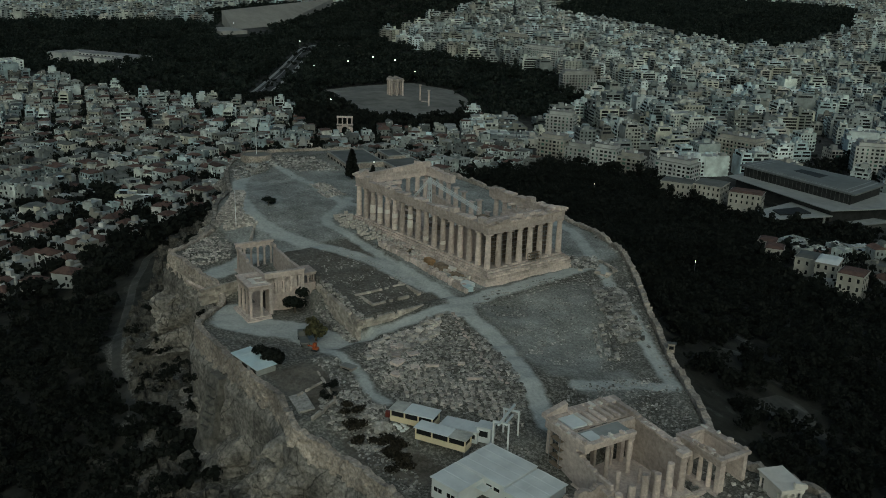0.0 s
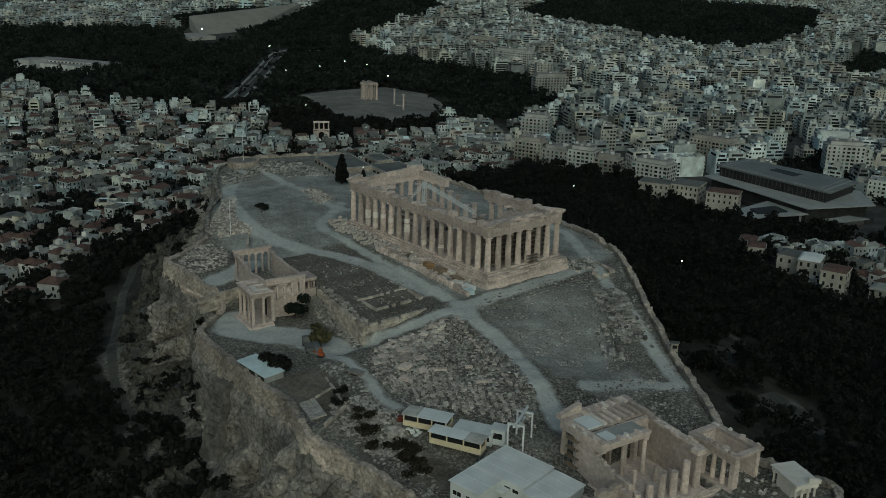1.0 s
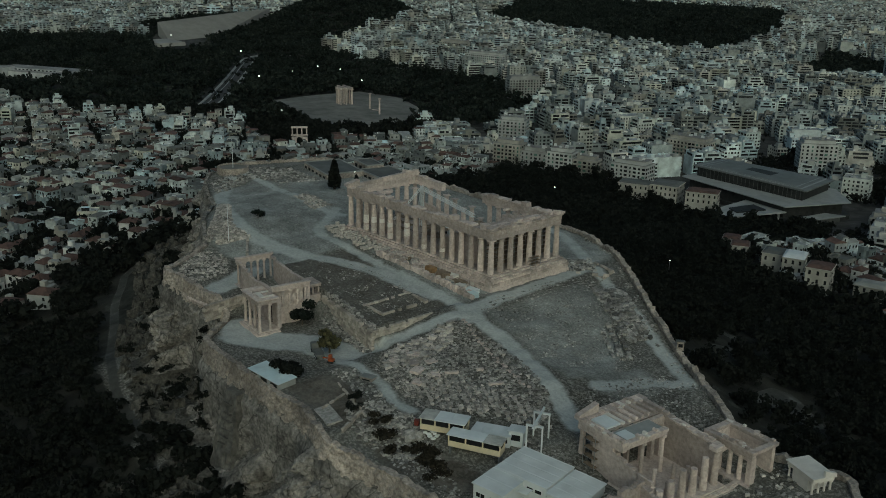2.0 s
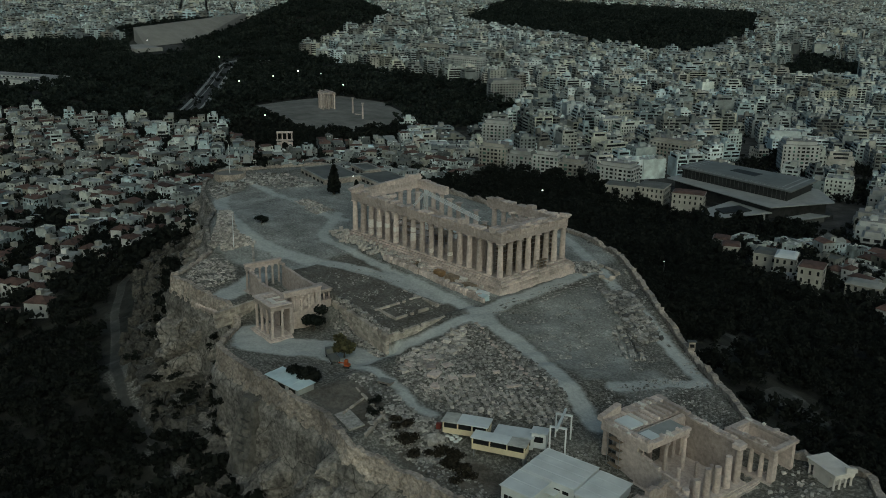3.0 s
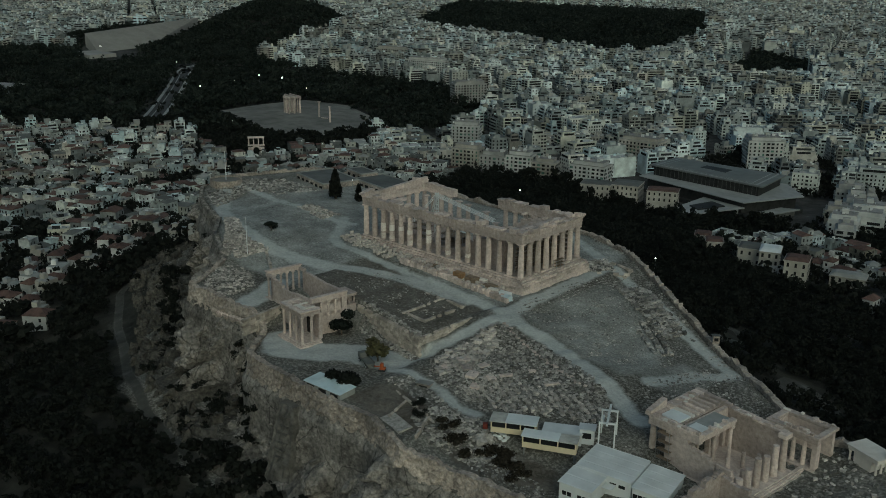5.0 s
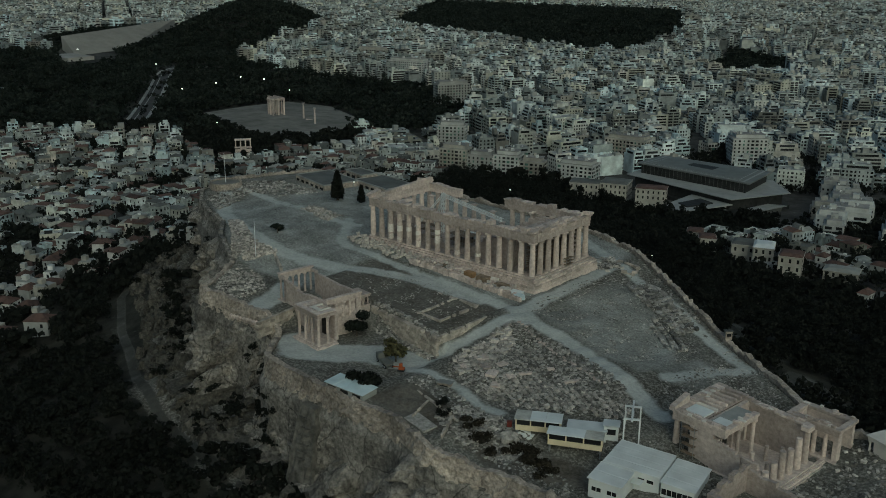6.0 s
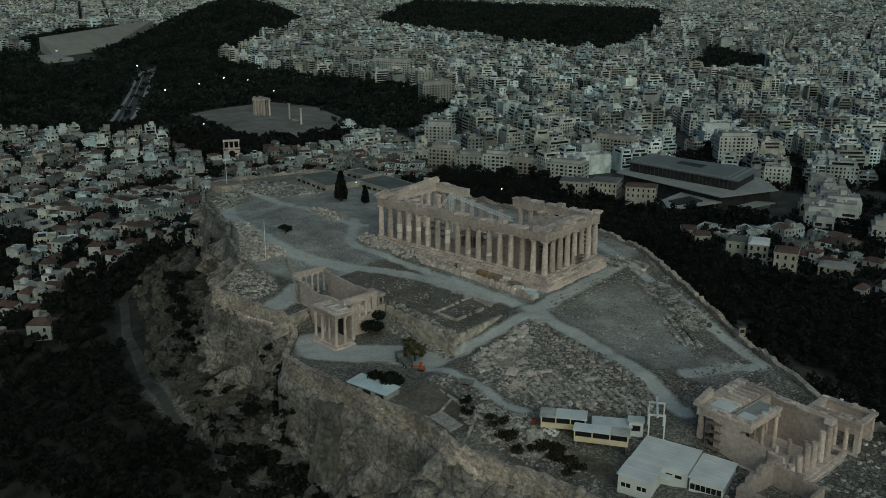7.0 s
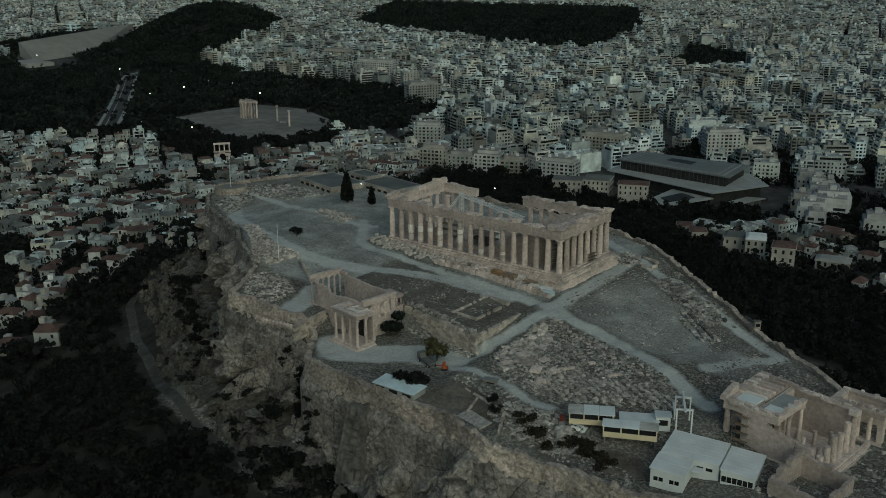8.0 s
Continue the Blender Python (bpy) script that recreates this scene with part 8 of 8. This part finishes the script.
# ---- woods ----
def leaf_cloud(centres, radii, heights, per_tree, leaf, seed):
    """Small four-cornered leaf clumps scattered through a lumpy crown over each centre."""
    g = np.random.default_rng(seed)
    n = len(centres)
    tree = np.repeat(np.arange(n), per_tree)
    m = len(tree)
    lump = g.normal(size=(n, 5, 3)) * np.array([0.5, 0.5, 0.35])
    pick = lump[tree, g.integers(0, 5, m)]
    dirs = g.normal(size=(m, 3))
    dirs /= np.linalg.norm(dirs, axis=1)[:, None]
    spot = pick + dirs * (g.random(m) ** 0.4)[:, None] * 0.55
    pos = centres[tree] + spot * np.stack([radii[tree], radii[tree], heights[tree] * 0.42], 1)
    pos[:, 2] += heights[tree] * 0.58
    u = g.normal(size=(m, 3))
    u /= np.linalg.norm(u, axis=1)[:, None]
    v = np.cross(u, dirs)
    v /= np.linalg.norm(v, axis=1)[:, None] + 1e-9
    size = (leaf * radii[tree] * g.uniform(0.6, 1.3, m))[:, None]
    quad = np.stack([pos - u * size - v * size * 0.7, pos + u * size * 0.6 - v * size, pos + u * size + v * size * 0.6, pos - u * size * 0.5 + v * size], 1)
    return quad.reshape(-1, 3), np.arange(4 * m).reshape(-1, 4)


def wood_sites(area, gap, seed):
    g = np.random.default_rng(seed)
    a = np.array(area)
    x, y = np.meshgrid(np.arange(a[:, 0].min(), a[:, 0].max(), gap), np.arange(a[:, 1].min(), a[:, 1].max(), gap))
    x, y = x.ravel() + g.uniform(-0.5, 0.5, x.size) * gap, y.ravel() + g.uniform(-0.5, 0.5, x.size) * gap
    ok = (distance_to(x, y, area) < 0) & (distance_to(x, y, RIM) > 17) & in_view(x, y, 6.0)
    for half, line in PATHS[12:]:
        ok &= distance_to(x, y, line, False) > half + 3.5
    ok &= (distance_to(x, y, STADIUM) > 3) & (distance_to(x, y, PLAZA) > 2)
    for cx, cy, reach in CLEAR:
        ok &= np.hypot(x - cx, y - cy) > reach * 0.75
    ok &= (g.random(len(x)) < 0.9) & (fuzz(x, y, 60, seed) > (-0.85 if gap < 7.5 or gap > 9.5 else -0.42))
    return np.stack([x[ok], y[ok], land(x[ok], y[ok]) - 0.5], 1)


WOOD_LOOK = {"hill": (5.0, 6.0, 150), "south": (5.0, 7.0, 130), "garden": (9.0, 13.0, 36), "river": (8.5, 11.0, 36), "ardettos": (10.0, 10.0, 30), "cemetery": (11.0, 14.0, 26), "park": (9.0, 10.0, 30), "edge": (7.0, 8.0, 50), "yard": (6.0, 8.0, 70), "rim": (10.0, 9.0, 26)}
for k, (name, area) in enumerate(WOODS.items()):
    gap, tall, count = WOOD_LOOK[name]
    c = wood_sites(area, gap, 40 + k)
    g = np.random.default_rng(70 + k)
    lv, lf = leaf_cloud(c, g.uniform(0.5, 0.85, len(c)) * gap, (0.55 + 0.9 * g.random(len(c)) ** 1.6) * tall, count, 0.14 if count > 70 else 0.24, 90 + k)
    tagged(mesh_object("woodland", lv, lf, [LEAF if gap < 7.5 else LEAF_PINE_HAZE]), "dense dark green trees covering the slope or park", "woodland", kind="stuff")

# ---- single trees and shrubs ----
def tree(x, y, height, radius, label, name="tree", leaf=None, count=420, cone=0.0, z=None, group="", size=0.11):
    """Tapered trunk, limbs, and a crown of small leaf clumps with gaps."""
    g = np.random.default_rng(int(abs(x * 91 + y * 37)) + 5)
    base = land_at(x, y) if z is None else z
    t = empty(name, x, y, base, 0, label, "tree" if name != "shrub" else "shrub", group)
    b = bmesh.new()
    h0 = height * (0.45 if not cone else 0.9)
    lathe(b, [(-0.4, 0.05 * height), (h0 * 0.5, 0.035 * height), (h0, 0.018 * height)], 8)
    part("trunk", b, BARK, t)
    if not cone:
        for k in range(4):
            b = bmesh.new()
            lathe(b, [(0, 0.02 * height), (height * 0.4, 0.008 * height)], 6)
            o = part("limb", b, BARK, t)
            o.matrix_basis = pose(0, 0, h0 * 0.75, 42, 0, 90 * k + 20)
    if cone:
        q = g.random(count) ** 0.75
        a = g.uniform(0, 2 * math.pi, count)
        rr = radius * (1 - q) ** 0.7 * g.random(count) ** 0.35 * np.minimum(1, 0.55 + 3 * q)
        pos = np.stack([rr * np.cos(a), rr * np.sin(a), 0.06 * height + q * height * 0.95], 1)
        u = g.normal(size=(count, 3))
        u /= np.linalg.norm(u, axis=1)[:, None]
        v = np.cross(u, g.normal(size=(count, 3)))
        v /= np.linalg.norm(v, axis=1)[:, None]
        s = (radius * size * 2.0 * g.uniform(0.6, 1.3, count))[:, None]
        verts = np.stack([pos - u * s - v * s * 0.6, pos + u * s * 0.6 - v * s, pos + u * s + v * s * 0.6, pos - u * s * 0.5 + v * s], 1).reshape(-1, 3)
        faces = np.arange(4 * count).reshape(-1, 4)
    else:
        verts, faces = leaf_cloud(np.zeros((1, 3)), np.array([radius]), np.array([height]), count, size, int(x * 3 + y) % 1000)
    mesh_object("crown", verts, faces, [leaf or LEAF], parent=t)
    return t


tree(-10.2, 65.0, 6.0, 3.8, "dark dense olive tree beside the small temple", leaf=LEAF_PINE_HAZE, count=1500, size=0.08)
tree(-30.6, 70.4, 6.0, 3.6, "yellowish green tree on the forecourt", leaf=LEAF_LIGHT, count=650)
tree(-34.0, 86.2, 4.6, 4.0, "dark spreading tree beside the sheet shelter", count=1500, size=0.08)
tree(-38.0, 85.4, 3.2, 2.2, "dark spreading tree beside the sheet shelter", count=800, size=0.08)
tree(60, 35.2, 3.4, 2.6, "low dark bush on open ground", "shrub", leaf=LEAF_PINE_HAZE, count=800, size=0.09)
tree(-57.5, 82.5, 2.6, 1.8, "dark bush beside the yard footings", "shrub", count=700, size=0.08)
tree(-66.0, 83.6, 1.3, 2.6, "dark dry scrub among heaped stones", "shrub", leaf=LEAF_DRY, count=500, size=0.08)
tree(-70.5, 84.6, 1.2, 3.4, "dark dry scrub among heaped stones", "shrub", leaf=LEAF_DRY, count=620, size=0.075)
tree(-81.5, 80.6, 1.0, 3.4, "dark dry scrub among heaped stones", "shrub", leaf=LEAF_DRY, count=620, size=0.075)
tree(-60.5, 84.5, 2.4, 1.7, "dark bush beside the yard footings", "shrub", count=600, size=0.08)
tree(-84, 84, 1.2, 3.2, "dark dry scrub among heaped stones", "shrub", leaf=LEAF_DRY, count=620, size=0.075)
tree(-90, 85, 1.1, 3.0, "dark dry scrub among heaped stones", "shrub", leaf=LEAF_DRY, count=620, size=0.075)
tree(-76, 84, 1.1, 2.8, "dark dry scrub among heaped stones", "shrub", leaf=LEAF_DRY, count=620, size=0.075)
tree(83.7, -15.1, 11.5, 3.0, "tall dark cypress behind the temple", "cypress", cone=1, count=1100)
tree(73.1, -17.9, 7.0, 1.9, "small dark cypress behind the temple", "cypress", cone=1, count=600)
for k, (x, y, h, rr) in enumerate(((10, -80, 15, 8), (30, -88, 14, 8), (52, -84, 15, 9), (-6, -92, 13, 8), (74, -80, 13, 7))):
    tree(x, y, h, rr, "big dark broadleaf tree below the south wall", count=900, z=land_at(x, y), group="trees below the south wall")

for x, y, h, rr in ((150, -346, 12, 6), (166, -352, 13, 6), (186, -346, 11, 6), (208, -372, 12, 6), (236, -382, 13, 7), (262, -374, 12, 7), (286, -366, 12, 6), (120, -340, 10, 6)):
    tree(x, y, h, rr, "big dark broadleaf tree in front of the villas", count=700, group="trees by the villas")

# scrub in the clefts of the cliff and at its foot
g = np.random.default_rng(12)
p, nrm = along(RIM[0:24], 2.0)
k = g.integers(0, len(p), 190)
off = np.where(p[k, 0] > -10, g.uniform(9, 21, 190), g.uniform(15, 24, 190))
c = np.stack([p[k, 0] + nrm[k, 0] * off, p[k, 1] + nrm[k, 1] * off], 1)
z = land(p[k, 0] + nrm[k, 0] * 17, p[k, 1] + nrm[k, 1] * 17) + 11.0 * np.clip(1 - (off - 9) / 10, 0, 1) ** 1.3
keep = (np.arange(190) % 4 != 0) & (distance_to(c[:, 0], c[:, 1], PATHS[12][1], False) > 3.0) & ((c[:, 0] < 75) | (off > 15))
lv, lf = leaf_cloud(np.concatenate([c, (z - 0.8)[:, None]], 1)[keep], g.uniform(1.0, 3.0, 190)[keep], g.uniform(1.2, 3.2, 190)[keep], 120, 0.14, 13)
tagged(mesh_object("cliff_scrub", lv, lf, [LEAF]), "dark scrub rooted in clefts of the cliff", "scrub", kind="stuff")

# shrubs added along the cracks; their dark leaves stand in for cleft shade
g = np.random.default_rng(14)
c = CLEFTS[g.integers(0, len(CLEFTS), 1500)]
c = c[(fuzz(c[:, 0], c[:, 1], 18, 61) > np.where(c[:, 0] > 62, 0.5, np.where(c[:, 0] > -8, 0.15, 0.75)))]
lv, lf = leaf_cloud(c - np.array([0, 0, 0.9]), g.uniform(0.6, 1.5, len(c)), g.uniform(1.0, 2.4, len(c)), 60, 0.18, 15)
tagged(mesh_object("cleft_shrubs", lv, lf, [LEAF]), "dark shrubs added along cliff cracks in place of their deep shade", "shrubs", kind="stuff")

# thick dark growth in the ravine and at the cliff's foot
growth = [(108, 48, 5), (124, 38, 5), (134, 30, 5), (96, 52, 4), (88, 58, 4), (70, 62, 3.5), (62, 66, 3), (3, 105, 4), (-3, 105, 4.5), (-9, 106, 4.5), (-6, 110, 4), (-16, 107, 4.5), (-24, 107, 4), (-31, 108, 4), (-38, 110, 4.5), (12, 108, 3), (-20, 112, 5), (26, 97, 2.6), (32, 94, 2.4)]
gr = np.array(growth)
lv, lf = leaf_cloud(np.stack([gr[:, 0], gr[:, 1], land(gr[:, 0], gr[:, 1]) - 1.5], 1), gr[:, 2] * 1.1, gr[:, 2] * 1.3, 260, 0.13, 77)
tagged(mesh_object("ravine_growth", lv, lf, [LEAF]), "thick dark bushes in the ravine and at the cliff foot", "bushes", kind="stuff")

# gardens of the town
g = np.random.default_rng(31)
xy = np.concatenate([np.stack([g.uniform(140, 760, 12000), g.uniform(-300, 180, 12000)], 1), np.stack([g.uniform(0, 2300, 8000), g.uniform(-2300, -250, 8000)], 1), np.stack([g.uniform(-200, 200, 4500), g.uniform(-620, -180, 4500)], 1)])
ok = in_view(xy[:, 0], xy[:, 1], 3.0) & (distance_to(xy[:, 0], xy[:, 1], RIM) > 26)
for area in [PLAZA, MUSEUM, STADIUM]:
    ok &= distance_to(xy[:, 0], xy[:, 1], area) > 6
near_house = np.zeros(len(xy), bool)
for x, y, w, d, h, turn, old, u in SITES:
    lx, ly = (xy[:, 0] - x) * math.cos(turn) + (xy[:, 1] - y) * math.sin(turn), -(xy[:, 0] - x) * math.sin(turn) + (xy[:, 1] - y) * math.cos(turn)
    near_house |= (np.abs(lx) < w / 2 + 0.8) & (np.abs(ly) < d / 2 + 0.8)
ok &= ~near_house & (fuzz(xy[:, 0], xy[:, 1], 120, 9) > -0.5)
xy = xy[ok]
c = np.concatenate([xy, land(xy[:, 0], xy[:, 1])[:, None]], 1)
c = c[np.argsort(np.hypot(c[:, 0] + 207, c[:, 1] - 222))]
lv, lf = leaf_cloud(c, g.uniform(2.0, 4.5, len(c)), g.uniform(4, 9, len(c)), 26, 0.28, 32)
tagged(mesh_object("town_trees", lv, lf, [LEAF]), "dark garden and street trees between the houses", "trees", kind="stuff")

# boulders at the foot of the cliff
g = np.random.default_rng(51)
k = g.integers(0, len(p), 3000)
off = 12 + 18 * g.random(3000)
c = np.stack([p[k, 0] + nrm[k, 0] * off, p[k, 1] + nrm[k, 1] * off], 1)
foot = along(PATHS[12][1], 3.0)[0]
reach = -distance_to(foot[:, 0], foot[:, 1], RIM)
nearest = np.argmin(np.hypot(c[:, 0:1] - foot[None, :, 0], c[:, 1:2] - foot[None, :, 1]), 1)
c = c[(distance_to(c[:, 0], c[:, 1], PATHS[12][1], False) > 2.6) & ((distance_to(c[:, 0], c[:, 1], RIM) < -reach[nearest]) | (c[:, 0] < -10))]
n = len(c)
size = 0.6 + 3.2 * g.random(n) ** 3.0
corner = g.normal(size=(n, 8, 3)) * 0.15 + UNIT_BOX[None] * np.array([1.0, 0.9, 0.95]) * np.where(UNIT_BOX[:, 2:] > 0.5, np.array([[0.55, 0.55, 1.0]]), 1.0)[None]
t = g.uniform(0, 6.28, n)
kx, ky = corner[..., 0] * size[:, None], corner[..., 1] * size[:, None]
verts = np.stack([c[:, 0:1] + kx * np.cos(t)[:, None] - ky * np.sin(t)[:, None], c[:, 1:2] + kx * np.sin(t)[:, None] + ky * np.cos(t)[:, None], (land(c[:, 0], c[:, 1]) - 0.25 * size)[:, None] + corner[..., 2] * size[:, None]], -1)
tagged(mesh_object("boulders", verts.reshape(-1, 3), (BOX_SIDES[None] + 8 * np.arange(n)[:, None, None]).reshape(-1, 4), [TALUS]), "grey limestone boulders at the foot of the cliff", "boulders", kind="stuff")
